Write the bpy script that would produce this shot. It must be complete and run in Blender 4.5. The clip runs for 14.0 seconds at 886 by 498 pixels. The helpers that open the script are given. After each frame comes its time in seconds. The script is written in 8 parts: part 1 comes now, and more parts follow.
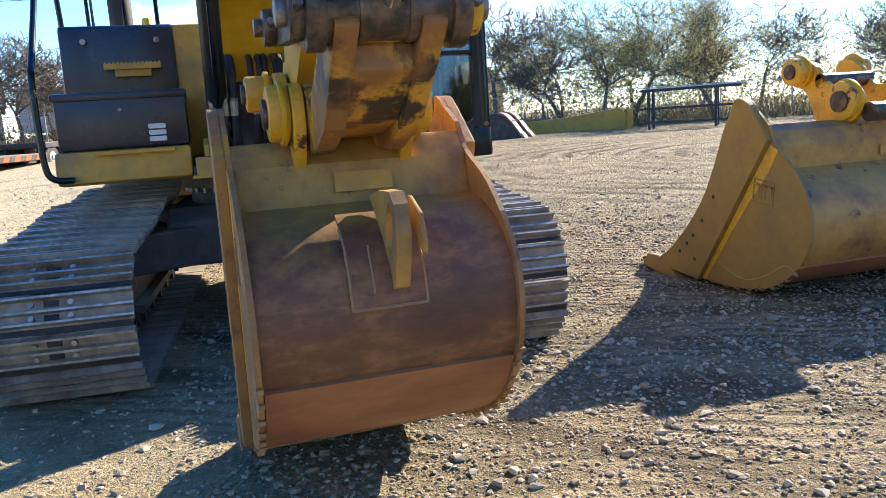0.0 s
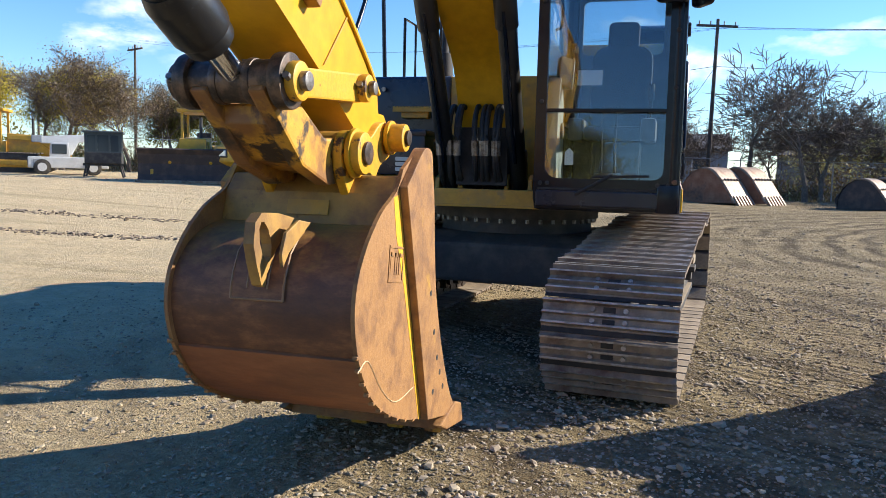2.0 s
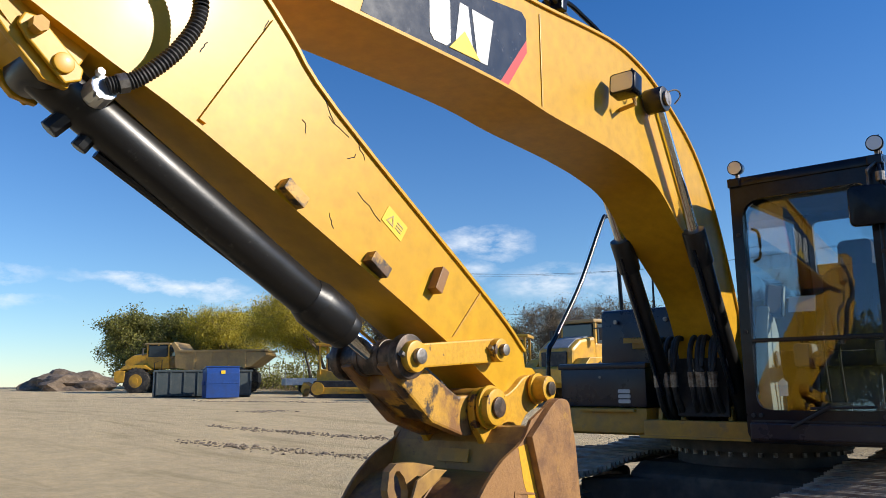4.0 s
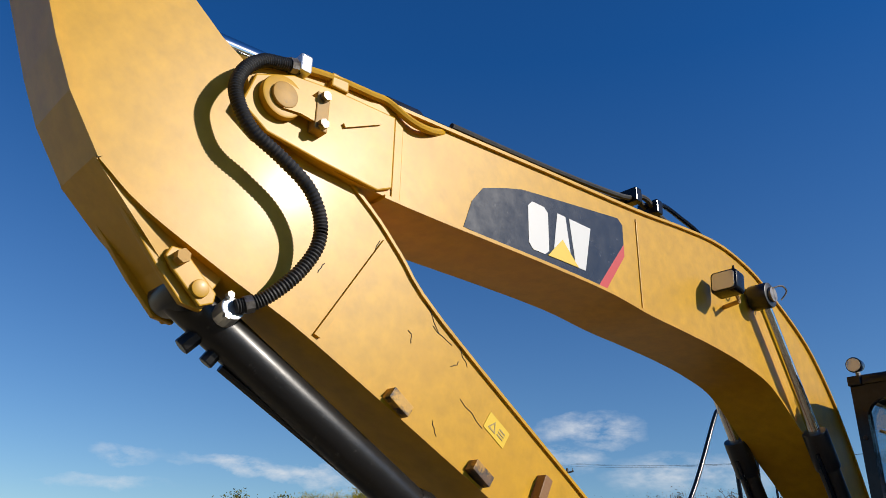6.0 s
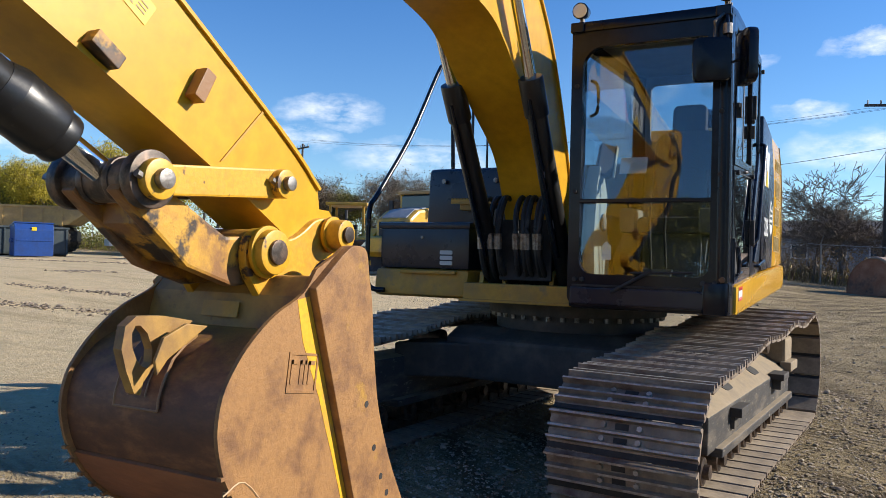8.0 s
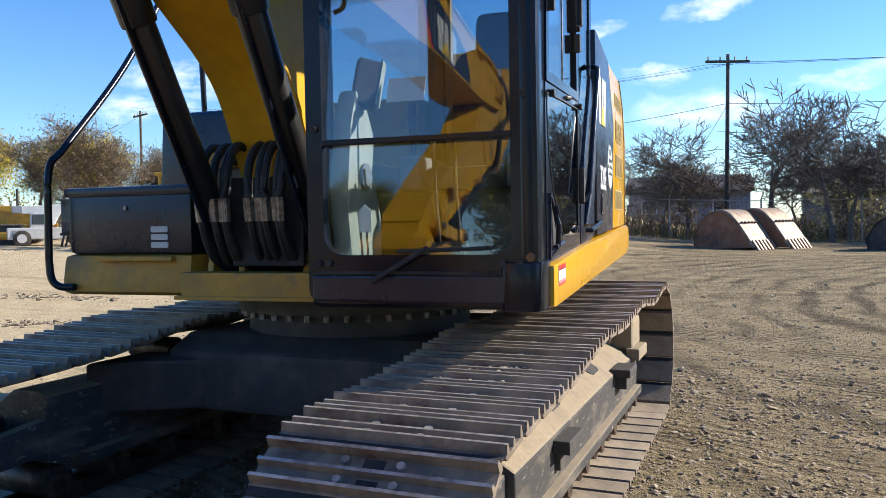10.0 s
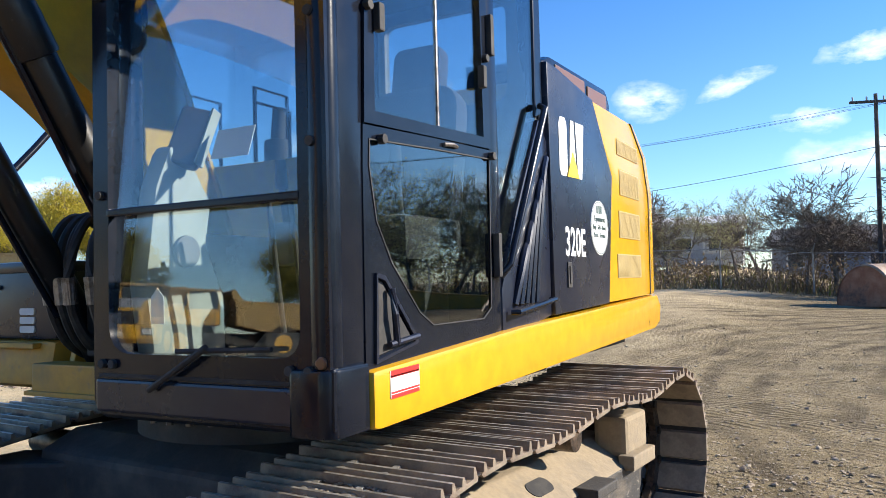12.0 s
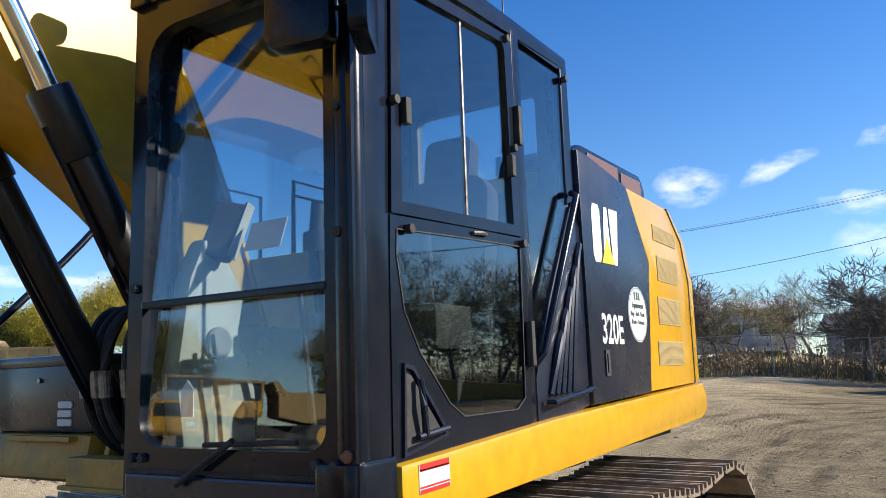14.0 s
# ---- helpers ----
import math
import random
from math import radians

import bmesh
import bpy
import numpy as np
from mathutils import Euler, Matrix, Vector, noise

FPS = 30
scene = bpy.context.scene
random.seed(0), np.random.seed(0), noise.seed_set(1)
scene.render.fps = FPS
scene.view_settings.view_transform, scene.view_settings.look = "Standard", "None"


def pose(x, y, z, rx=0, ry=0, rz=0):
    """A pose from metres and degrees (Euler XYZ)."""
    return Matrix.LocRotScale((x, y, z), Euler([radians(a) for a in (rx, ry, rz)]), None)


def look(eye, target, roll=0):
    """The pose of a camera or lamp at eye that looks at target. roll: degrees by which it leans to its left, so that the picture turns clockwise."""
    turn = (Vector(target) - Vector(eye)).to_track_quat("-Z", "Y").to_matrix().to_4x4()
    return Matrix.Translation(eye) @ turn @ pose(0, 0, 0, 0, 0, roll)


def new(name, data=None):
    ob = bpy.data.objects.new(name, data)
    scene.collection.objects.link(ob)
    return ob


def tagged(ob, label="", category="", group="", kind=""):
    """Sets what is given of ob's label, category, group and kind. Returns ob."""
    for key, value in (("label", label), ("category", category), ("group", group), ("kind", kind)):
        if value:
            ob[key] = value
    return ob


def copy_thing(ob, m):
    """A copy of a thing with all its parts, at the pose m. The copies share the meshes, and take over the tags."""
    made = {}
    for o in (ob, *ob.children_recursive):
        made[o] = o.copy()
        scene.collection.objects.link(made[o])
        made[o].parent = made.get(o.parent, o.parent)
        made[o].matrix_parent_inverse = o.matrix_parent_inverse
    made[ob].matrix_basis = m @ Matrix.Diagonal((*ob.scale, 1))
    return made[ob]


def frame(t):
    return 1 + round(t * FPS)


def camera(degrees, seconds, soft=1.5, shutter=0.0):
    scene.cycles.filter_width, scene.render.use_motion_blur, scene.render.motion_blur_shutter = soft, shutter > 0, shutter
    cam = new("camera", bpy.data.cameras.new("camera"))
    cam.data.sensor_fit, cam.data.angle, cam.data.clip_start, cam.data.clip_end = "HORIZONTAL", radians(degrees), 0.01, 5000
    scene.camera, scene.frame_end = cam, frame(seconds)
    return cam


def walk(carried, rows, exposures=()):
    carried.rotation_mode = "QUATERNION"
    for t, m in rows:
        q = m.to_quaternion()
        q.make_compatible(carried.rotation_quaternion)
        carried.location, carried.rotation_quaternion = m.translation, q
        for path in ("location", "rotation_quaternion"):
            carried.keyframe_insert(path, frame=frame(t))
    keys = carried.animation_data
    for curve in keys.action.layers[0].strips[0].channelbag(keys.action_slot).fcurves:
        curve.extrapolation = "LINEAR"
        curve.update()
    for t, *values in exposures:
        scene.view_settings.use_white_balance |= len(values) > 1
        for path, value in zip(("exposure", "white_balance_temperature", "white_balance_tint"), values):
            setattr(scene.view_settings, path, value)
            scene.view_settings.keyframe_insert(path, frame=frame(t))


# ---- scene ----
cam = camera(59.7, 14.0, soft=0.8)
PATH = [
    (0, (-0.586, -6.372, 1.375), (-0.008, -4.487, 1.04), -3.8),
    (0.5, (-0.154, -6.56, 1.374), (0.071, -4.591, 1.108), -1.9),
    (1, (0.305, -6.712, 1.386), (0.252, -4.734, 1.097), -0.3),
    (1.5, (0.779, -6.714, 1.368), (0.575, -4.74, 1.121), 0.9),
    (2, (1.26, -6.836, 1.358), (0.718, -4.922, 1.156), 1.4),
    (2.5, (1.633, -6.855, 1.398), (0.845, -5.027, 1.206), 1.0),
    (3, (1.854, -6.773, 1.425), (0.892, -5.025, 1.282), 2.8),
    (3.5, (2.034, -6.806, 1.496), (0.934, -5.137, 1.568), 0.1),
    (4, (2.204, -6.892, 1.527), (0.956, -5.367, 1.87), -0.6),
    (4.2, (2.253, -6.932, 1.544), (0.967, -5.478, 2.025), -1.6),
    (6.3, (2.291, -6.974, 1.594), (0.925, -5.743, 2.38), 2.1),
    (6.5, (2.284, -6.962, 1.588), (0.928, -5.694, 2.331), 3.0),
    (7, (2.257, -6.861, 1.53), (1.017, -5.373, 2.027), 3.5),
    (7.5, (2.174, -6.605, 1.464), (1.087, -4.941, 1.686), 2.6),
    (8, (1.998, -6.211, 1.421), (1.066, -4.441, 1.438), 1.4),
    (8.5, (1.943, -5.742, 1.396), (1.102, -3.931, 1.28), -1.0),
    (9, (1.845, -5.253, 1.407), (1.102, -3.398, 1.316), -0.9),
    (9.2, (1.806, -5.072, 1.453), (1.216, -3.163, 1.377), -1.6),
    (11.3, (2.496, -3.281, 1.456), (1.673, -1.458, 1.414), 0.6),
    (11.5, (2.592, -3.197, 1.493), (1.723, -1.396, 1.456), 0.3),
    (12, (2.674, -3.103, 1.536), (1.726, -1.344, 1.621), -1.5),
    (12.5, (2.715, -3.097, 1.561), (1.736, -1.376, 1.839), -2.0),
    (13, (2.735, -3.107, 1.583), (1.779, -1.408, 2.03), -2.0),
    (13.5, (2.746, -3.12, 1.591), (1.828, -1.439, 2.166), -1.0),
    (14, (2.707, -3.067, 1.536), (1.681, -1.38, 1.852), -2.0),
]
EXPOSURES = [(0, 1.88), (0.5, 1.6), (1.5, 1.34), (2.0, 1.18), (2.5, 1.05), (3, 1.02), (3.5, 0.8), (4, 0.53), (6.5, 0.02), (7, 0.17), (7.5, 0.52), (8, 0.75), (9, 1.08), (11.5, 1.2), (12.5, 1.28), (13.2, 1.15), (14, 0.9)]
walk(cam, [(t, look(eye, target, roll)) for t, eye, target, roll in PATH], EXPOSURES)


# ---- light ----
SUN = Vector((0.772, 0.446, 0.454)).normalized()
world = bpy.data.worlds.new("sky")
scene.world = world
world.use_nodes = True
wn, wl = world.node_tree.nodes, world.node_tree.links
wn.clear()
w_out = wn.new("ShaderNodeOutputWorld")
w_bg = wn.new("ShaderNodeBackground")
w_bg.inputs["Strength"].default_value = 0.085
sky = wn.new("ShaderNodeTexSky")
sky.sky_type = "NISHITA"
sky.sun_disc = False
sky.sun_elevation = math.asin(SUN.z)
sky.sun_rotation = math.atan2(SUN.x, SUN.y)
sky.air_density, sky.dust_density, sky.ozone_density = 1.0, 0.0, 4.0
# small clouds and streaks low over the horizon, each at its bearing and height in degrees, broken up by noise
w_co = wn.new("ShaderNodeTexCoord")
w_sep = wn.new("ShaderNodeSeparateXYZ")
wl.new(w_co.outputs["Generated"], w_sep.inputs[0])


def sky_math(op, a, b=0.0, c=None):
    node = wn.new("ShaderNodeMath")
    node.operation = op
    for k, v in enumerate((a, b) if c is None else (a, b, c)):
        if isinstance(v, (int, float)):
            node.inputs[k].default_value = v
        else:
            wl.new(v, node.inputs[k])
    return node.outputs[0]


def sky_noise(scale, detail, stretch, shift):
    mp, nz = wn.new("ShaderNodeMapping"), wn.new("ShaderNodeTexNoise")
    mp.inputs["Scale"].default_value, mp.inputs["Location"].default_value = stretch, shift
    nz.inputs["Scale"].default_value, nz.inputs["Detail"].default_value, nz.inputs["Roughness"].default_value = scale, detail, 0.6
    wl.new(w_co.outputs["Generated"], mp.inputs[0])
    wl.new(mp.outputs[0], nz.inputs["Vector"])
    return nz.outputs["Fac"]


bearing = sky_math("MULTIPLY", sky_math("ARCTAN2", w_sep.outputs["X"], w_sep.outputs["Y"]), 57.2958)
height = sky_math("MULTIPLY", sky_math("ARCSINE", w_sep.outputs["Z"]), 57.2958)
bearing = sky_math("MULTIPLY_ADD", sky_noise(9.0, 6, (1, 1, 1), (0, 0, 3)), 7.0, sky_math("SUBTRACT", bearing, 3.5))
height = sky_math("MULTIPLY_ADD", sky_noise(11.0, 7, (1, 1, 2), (5, 0, 0)), 3.0, sky_math("SUBTRACT", height, 1.5))
cloud = None
for at, up, wide, tall, slope, thick in (
    (-58.0, 6.8, 9.0, 0.85, 0.11, 0.95), (-36.0, 10.1, 4.2, 1.3, 0.0, 0.95), (-38.5, 8.0, 3.8, 1.1, 0.0, 0.9), (-30.0, 7.2, 6.0, 1.6, 0.0, 0.85),
    (-69.0, 7.6, 3.0, 0.7, 0.0, 0.6), (-69.5, 5.6, 4.5, 0.6, 0.0, 0.6), (0.5, 14.2, 3.6, 0.9, -0.12, 0.95), (-7.2, 13.4, 2.6, 1.0, -0.3, 0.85),
    (-13.6, 12.5, 3.0, 1.6, 0.0, 0.9), (-2.2, 10.0, 2.4, 0.8, 0.0, 0.85), (1.0, 7.4, 6.0, 1.7, 0.0, 0.8), (16.0, 9.3, 6.5, 1.0, 0.0, 0.9),
    (9.8, 8.7, 2.4, 0.6, 0.0, 0.7), (22.0, 6.3, 6.0, 2.2, 0.0, 0.9), (60.0, 9.0, 9.0, 2.0, 0.0, 0.8), (120.0, 8.0, 10.0, 1.6, 0.0, 0.8), (-110.0, 8.0, 12.0, 1.4, 0.05, 0.8), (180.0, 10.0, 9.0, 1.6, 0.0, 0.7)):
    du = sky_math("SUBTRACT", bearing, at)
    dv = sky_math("MULTIPLY_ADD", du, slope, sky_math("SUBTRACT", height, up))
    du, dv = sky_math("DIVIDE", du, wide), sky_math("DIVIDE", dv, tall)
    far = sky_math("MULTIPLY_ADD", du, du, sky_math("MULTIPLY", dv, dv))
    one = sky_math("MULTIPLY", sky_math("MAXIMUM", sky_math("SUBTRACT", 1.0, far), 0.0), thick)
    cloud = one if cloud is None else sky_math("MAXIMUM", cloud, one)
w_ramp = wn.new("ShaderNodeMapRange")
w_ramp.inputs["From Min"].default_value, w_ramp.inputs["From Max"].default_value = 0.36, 0.74
wl.new(sky_noise(22.0, 8, (1, 1, 2.4), (1, 2, 0)), w_ramp.inputs["Value"])
w_mul = wn.new("ShaderNodeMath")
w_mul.operation = "MULTIPLY"
wl.new(w_ramp.outputs[0], w_mul.inputs[0])
wl.new(cloud, w_mul.inputs[1])
w_mix = wn.new("ShaderNodeMixRGB")
w_mix.inputs["Color2"].default_value = (8.6, 8.9, 9.3, 1)
wl.new(w_mul.outputs[0], w_mix.inputs["Fac"])
w_tint = wn.new("ShaderNodeMixRGB")
w_tint.blend_type = "MULTIPLY"
w_tint.inputs["Fac"].default_value = 1.0
w_high = wn.new("ShaderNodeMapRange")
w_high.inputs["From Min"].default_value, w_high.inputs["From Max"].default_value = 0.02, 0.60
wl.new(w_sep.outputs["Z"], w_high.inputs["Value"])
w_hue = wn.new("ShaderNodeMixRGB")
w_hue.inputs["Color1"].default_value, w_hue.inputs["Color2"].default_value = (0.93, 1.06, 1.16, 1), (0.17, 0.70, 1.24, 1)
wl.new(w_high.outputs[0], w_hue.inputs["Fac"])
wl.new(w_hue.outputs[0], w_tint.inputs["Color2"])
wl.new(sky.outputs[0], w_tint.inputs["Color1"])
wl.new(w_tint.outputs[0], w_mix.inputs["Color1"])
wl.new(w_mix.outputs[0], w_bg.inputs["Color"])
wl.new(w_bg.outputs[0], w_out.inputs[0])

sun_lamp = bpy.data.lights.new("sun", "SUN")
sun_lamp.energy, sun_lamp.angle, sun_lamp.color = 4.3, radians(0.53), (1.0, 0.92, 0.80)
sun = new("sun", sun_lamp)
sun.rotation_euler = SUN.to_track_quat("Z", "Y").to_euler()
sun.location = (30, 18, 18)


# ---- materials ----
def material(name, base, rough=0.5, metal=0.0, second=None, scale=6.0, mix=(0.45, 0.6), bump=0.0, bump_scale=60.0, spec=0.5, coat=0.0, third=None, third_scale=1.2, third_mix=(0.55, 0.65), per_object=0.0, stretch=(1, 1, 1), rough_var=0.1):
    """A painted, worn or earthy surface: base colour, a second colour in patches, a third in larger ones, grain and bump."""
    m = bpy.data.materials.new(name)
    m.use_nodes = True
    n, l = m.node_tree.nodes, m.node_tree.links
    b = n["Principled BSDF"]
    b.inputs["Roughness"].default_value, b.inputs["Metallic"].default_value = rough, metal
    b.inputs["Specular IOR Level"].default_value = spec
    b.inputs["Coat Weight"].default_value = coat
    b.inputs["Coat Roughness"].default_value = 0.16
    co = n.new("ShaderNodeTexCoord")
    mp = n.new("ShaderNodeMapping")
    mp.inputs["Scale"].default_value = stretch
    l.new(co.outputs["Object"], mp.inputs[0])

    def noise_tex(s, detail=6.0, roughness=0.62):
        t = n.new("ShaderNodeTexNoise")
        t.inputs["Scale"].default_value, t.inputs["Detail"].default_value, t.inputs["Roughness"].default_value = s, detail, roughness
        l.new(mp.outputs[0], t.inputs["Vector"])
        return t

    def ramp(src, lo, hi):
        r = n.new("ShaderNodeMapRange")
        r.inputs["From Min"].default_value, r.inputs["From Max"].default_value = lo, hi
        l.new(src, r.inputs["Value"])
        return r.outputs[0]

    def blend(fac, c1, c2):
        x = n.new("ShaderNodeMixRGB")
        l.new(fac, x.inputs["Fac"])
        for key, c in (("Color1", c1), ("Color2", c2)):
            if isinstance(c, tuple):
                x.inputs[key].default_value = (*c, 1)
            else:
                l.new(c, x.inputs[key])
        return x.outputs[0]

    grain = noise_tex(scale * 5)
    dark = tuple(v * 0.86 for v in base)
    light = tuple(min(1.0, v * 1.1) for v in base)
    colour = blend(ramp(grain.outputs["Fac"], 0.3, 0.7), dark, light)
    if second:
        patches = noise_tex(scale)
        colour = blend(ramp(patches.outputs["Fac"], *mix), colour, second)
    if third:
        large = noise_tex(third_scale)
        colour = blend(ramp(large.outputs["Fac"], *third_mix), colour, third)
    if per_object:
        info = n.new("ShaderNodeObjectInfo")
        hsv = n.new("ShaderNodeHueSaturation")
        v = n.new("ShaderNodeMapRange")
        v.inputs["To Min"].default_value, v.inputs["To Max"].default_value = 1 - per_object, 1 + per_object
        l.new(info.outputs["Random"], v.inputs["Value"])
        l.new(v.outputs[0], hsv.inputs["Value"])
        l.new(colour, hsv.inputs["Color"])
        colour = hsv.outputs[0]
    l.new(colour, b.inputs["Base Color"])
    if rough_var:
        rr = n.new("ShaderNodeMapRange")
        rr.inputs["To Min"].default_value, rr.inputs["To Max"].default_value = max(0.02, rough - rough_var), min(1, rough + rough_var)
        l.new(noise_tex(scale * 0.7).outputs["Fac"], rr.inputs["Value"])
        l.new(rr.outputs[0], b.inputs["Roughness"])
    if bump:
        bp = n.new("ShaderNodeBump")
        bp.inputs["Strength"].default_value, bp.inputs["Distance"].default_value = bump, 0.01
        l.new(noise_tex(bump_scale, 8).outputs["Fac"], bp.inputs["Height"])
        l.new(bp.outputs[0], b.inputs["Normal"])
    return m


def plain(name, base, rough=0.5, metal=0.0, coat=0.0, emit=0.0):
    m = bpy.data.materials.new(name)
    m.use_nodes = True
    b = m.node_tree.nodes["Principled BSDF"]
    b.inputs["Base Color"].default_value = (*base, 1)
    b.inputs["Roughness"].default_value, b.inputs["Metallic"].default_value, b.inputs["Coat Weight"].default_value = rough, metal, coat
    return m


def glass_material(name, tint, least=0.10, most=0.85):
    """Window glass: clear, with gloss that grows towards grazing views."""
    m = bpy.data.materials.new(name)
    m.use_nodes = True
    n, l = m.node_tree.nodes, m.node_tree.links
    n.clear()
    out, mix = n.new("ShaderNodeOutputMaterial"), n.new("ShaderNodeMixShader")
    clear, gloss, lw = n.new("ShaderNodeBsdfTransparent"), n.new("ShaderNodeBsdfGlossy"), n.new("ShaderNodeLayerWeight")
    clear.inputs["Color"].default_value = (*tint, 1)
    gloss.inputs["Roughness"].default_value = 0.01
    lw.inputs["Blend"].default_value = 0.5
    power, span = n.new("ShaderNodeMath"), n.new("ShaderNodeMapRange")
    power.operation = "POWER"
    power.inputs[1].default_value = 4.0
    span.inputs["To Min"].default_value, span.inputs["To Max"].default_value = least, most
    l.new(lw.outputs["Facing"], power.inputs[0])
    l.new(power.outputs[0], span.inputs["Value"])
    l.new(span.outputs[0], mix.inputs[0])
    l.new(clear.outputs[0], mix.inputs[1])
    l.new(gloss.outputs[0], mix.inputs[2])
    l.new(mix.outputs[0], out.inputs[0])
    return m


YELLOW = material("yellow_paint", (0.60, 0.322, 0.0105), 0.40, second=(0.55, 0.287, 0.012), scale=2.5, mix=(0.5, 0.85), bump=0.03, bump_scale=30, spec=0.36, coat=0.04, rough_var=0.06)
YELLOW_DUSTY = material("yellow_dusty_paint", (0.515, 0.273, 0.0312), 0.55, second=(0.265, 0.172, 0.0624), scale=3.5, mix=(0.45, 0.75), bump=0.1, bump_scale=40, third=(0.234, 0.156, 0.078), third_scale=9, third_mix=(0.6, 0.75))
YELLOW_WORN = material("worn_yellow_paint", (0.561, 0.297, 0.0298), 0.5, second=(0.0425, 0.0289, 0.0204), scale=7, mix=(0.48, 0.55), bump=0.2, bump_scale=35, third=(0.255, 0.119, 0.0382), third_scale=4, third_mix=(0.46, 0.6))
TAN_FAR = material("faded_tan_paint", (0.40, 0.27, 0.10), 0.6, second=(0.28, 0.19, 0.09), scale=1.5, mix=(0.42, 0.7))
YELLOW_FAR = material("far_yellow_paint", (0.64, 0.345, 0.024), 0.45, second=(0.288, 0.173, 0.0504), scale=1.3, mix=(0.45, 0.7), coat=0.1)
YELLOW_GLOSS = material("glossy_yellow_paint", (0.656, 0.348, 0.0082), 0.25, second=(0.615, 0.32, 0.00984), scale=2, mix=(0.4, 0.8), coat=0.4, rough_var=0.05)
BLACK = material("black_paint", (0.006, 0.008, 0.014), 0.20, second=(0.011, 0.013, 0.020), scale=8, mix=(0.45, 0.75), bump=0.02, bump_scale=90, spec=0.3, rough_var=0.1)
BLACK_BODY = material("dark_body_paint", (0.010, 0.013, 0.026), 0.28, second=(0.03, 0.03, 0.034), scale=3, mix=(0.5, 0.75), bump=0.04, bump_scale=60, rough_var=0.12)
BLACK_MATTE = material("matte_black", (0.020, 0.019, 0.019), 0.75, second=(0.05, 0.044, 0.038), scale=9, mix=(0.45, 0.7), bump=0.1, bump_scale=70)
RUBBER = material("black_rubber", (0.015, 0.015, 0.016), 0.6, second=(0.04, 0.037, 0.034), scale=14, mix=(0.5, 0.7), bump=0.1, bump_scale=90)
CYL_BLACK = material("cylinder_black_paint", (0.012, 0.012, 0.013), 0.36, second=(0.05, 0.047, 0.043), scale=22, mix=(0.62, 0.70), coat=0.08, rough_var=0.1, bump=0.05, bump_scale=60)
CHROME = plain("chrome", (0.78, 0.78, 0.78), 0.12, 1.0)
STEEL = material("bare_steel", (0.28, 0.26, 0.24), 0.42, 0.8, second=(0.10, 0.075, 0.055), scale=20, mix=(0.45, 0.65), bump=0.15, bump_scale=80)
PIN_STEEL = material("greasy_pin_steel", (0.06, 0.048, 0.04), 0.42, 0.55, second=(0.16, 0.11, 0.08), scale=16, mix=(0.45, 0.62), bump=0.25, bump_scale=50)
SHOE = material("track_shoe_steel", (0.18, 0.145, 0.112), 0.55, 0.2, second=(0.30, 0.235, 0.168), scale=9, mix=(0.42, 0.62), bump=0.35, bump_scale=70, third=(0.11, 0.065, 0.05), third_scale=2.5, third_mix=(0.52, 0.62), per_object=0.16)
SHOE_EDGE = material("polished_track_edge", (0.52, 0.48, 0.43), 0.42, 0.5, second=(0.28, 0.25, 0.21), scale=14, mix=(0.42, 0.6), bump=0.2, bump_scale=90)
SHOE_DUST = material("dust_caked_shoe_back", (0.336, 0.264, 0.18), 0.9, second=(0.24, 0.188, 0.132), scale=8, bump=0.3, bump_scale=50, per_object=0.15)
UNDER = material("undercarriage_dusty_paint", (0.05, 0.045, 0.04), 0.75, second=(0.10, 0.085, 0.065), scale=5, mix=(0.45, 0.7), bump=0.3, bump_scale=40)
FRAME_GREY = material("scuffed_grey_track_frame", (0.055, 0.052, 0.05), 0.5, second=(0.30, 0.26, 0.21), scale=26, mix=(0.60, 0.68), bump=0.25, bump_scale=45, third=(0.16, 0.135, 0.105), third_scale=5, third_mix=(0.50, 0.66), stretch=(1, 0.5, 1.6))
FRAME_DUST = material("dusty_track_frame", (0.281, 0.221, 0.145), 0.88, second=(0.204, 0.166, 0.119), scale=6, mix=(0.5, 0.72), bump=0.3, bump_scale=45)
GLASS = glass_material("window_glass", (0.82, 0.88, 0.90), 0.085)
GLASS_TINT = glass_material("tinted_door_glass", (0.50, 0.55, 0.55), 0.17)
INTERIOR = material("cab_interior_grey", (0.10, 0.105, 0.11), 0.7, second=(0.07, 0.075, 0.08), scale=10, bump=0.05)
INTERIOR_PALE = material("pale_trim_plastic", (0.24, 0.27, 0.24), 0.6, second=(0.20, 0.225, 0.20), scale=8, bump=0.04)
SEAT_CLOTH = material("seat_cloth", (0.018, 0.02, 0.03), 0.9, second=(0.03, 0.032, 0.045), scale=30, bump=0.2, bump_scale=200)
WHITE = material("white_paint", (0.592, 0.592, 0.568), 0.45, second=(0.48, 0.472, 0.44), scale=3, mix=(0.5, 0.75))
RED = plain("red_decal", (0.55, 0.03, 0.025), 0.4)
DECAL_DARK = material("dark_decal_film", (0.035, 0.038, 0.042), 0.22, second=(0.10, 0.10, 0.10), scale=18, mix=(0.62, 0.7), coat=0.4)
DECAL_WHITE = plain("white_decal", (0.68, 0.68, 0.663), 0.4)
DECAL_YELLOW = plain("yellow_decal", (0.78, 0.52, 0.02), 0.4)
DECAL_INK = plain("dark_ink", (0.06, 0.10, 0.085), 0.5)
LENS = plain("lamp_lens", (0.75, 0.74, 0.68), 0.12, 0.2, 0.6)
GALVANISED = plain("bright_plated_steel", (0.72, 0.72, 0.70), 0.3, 0.75)
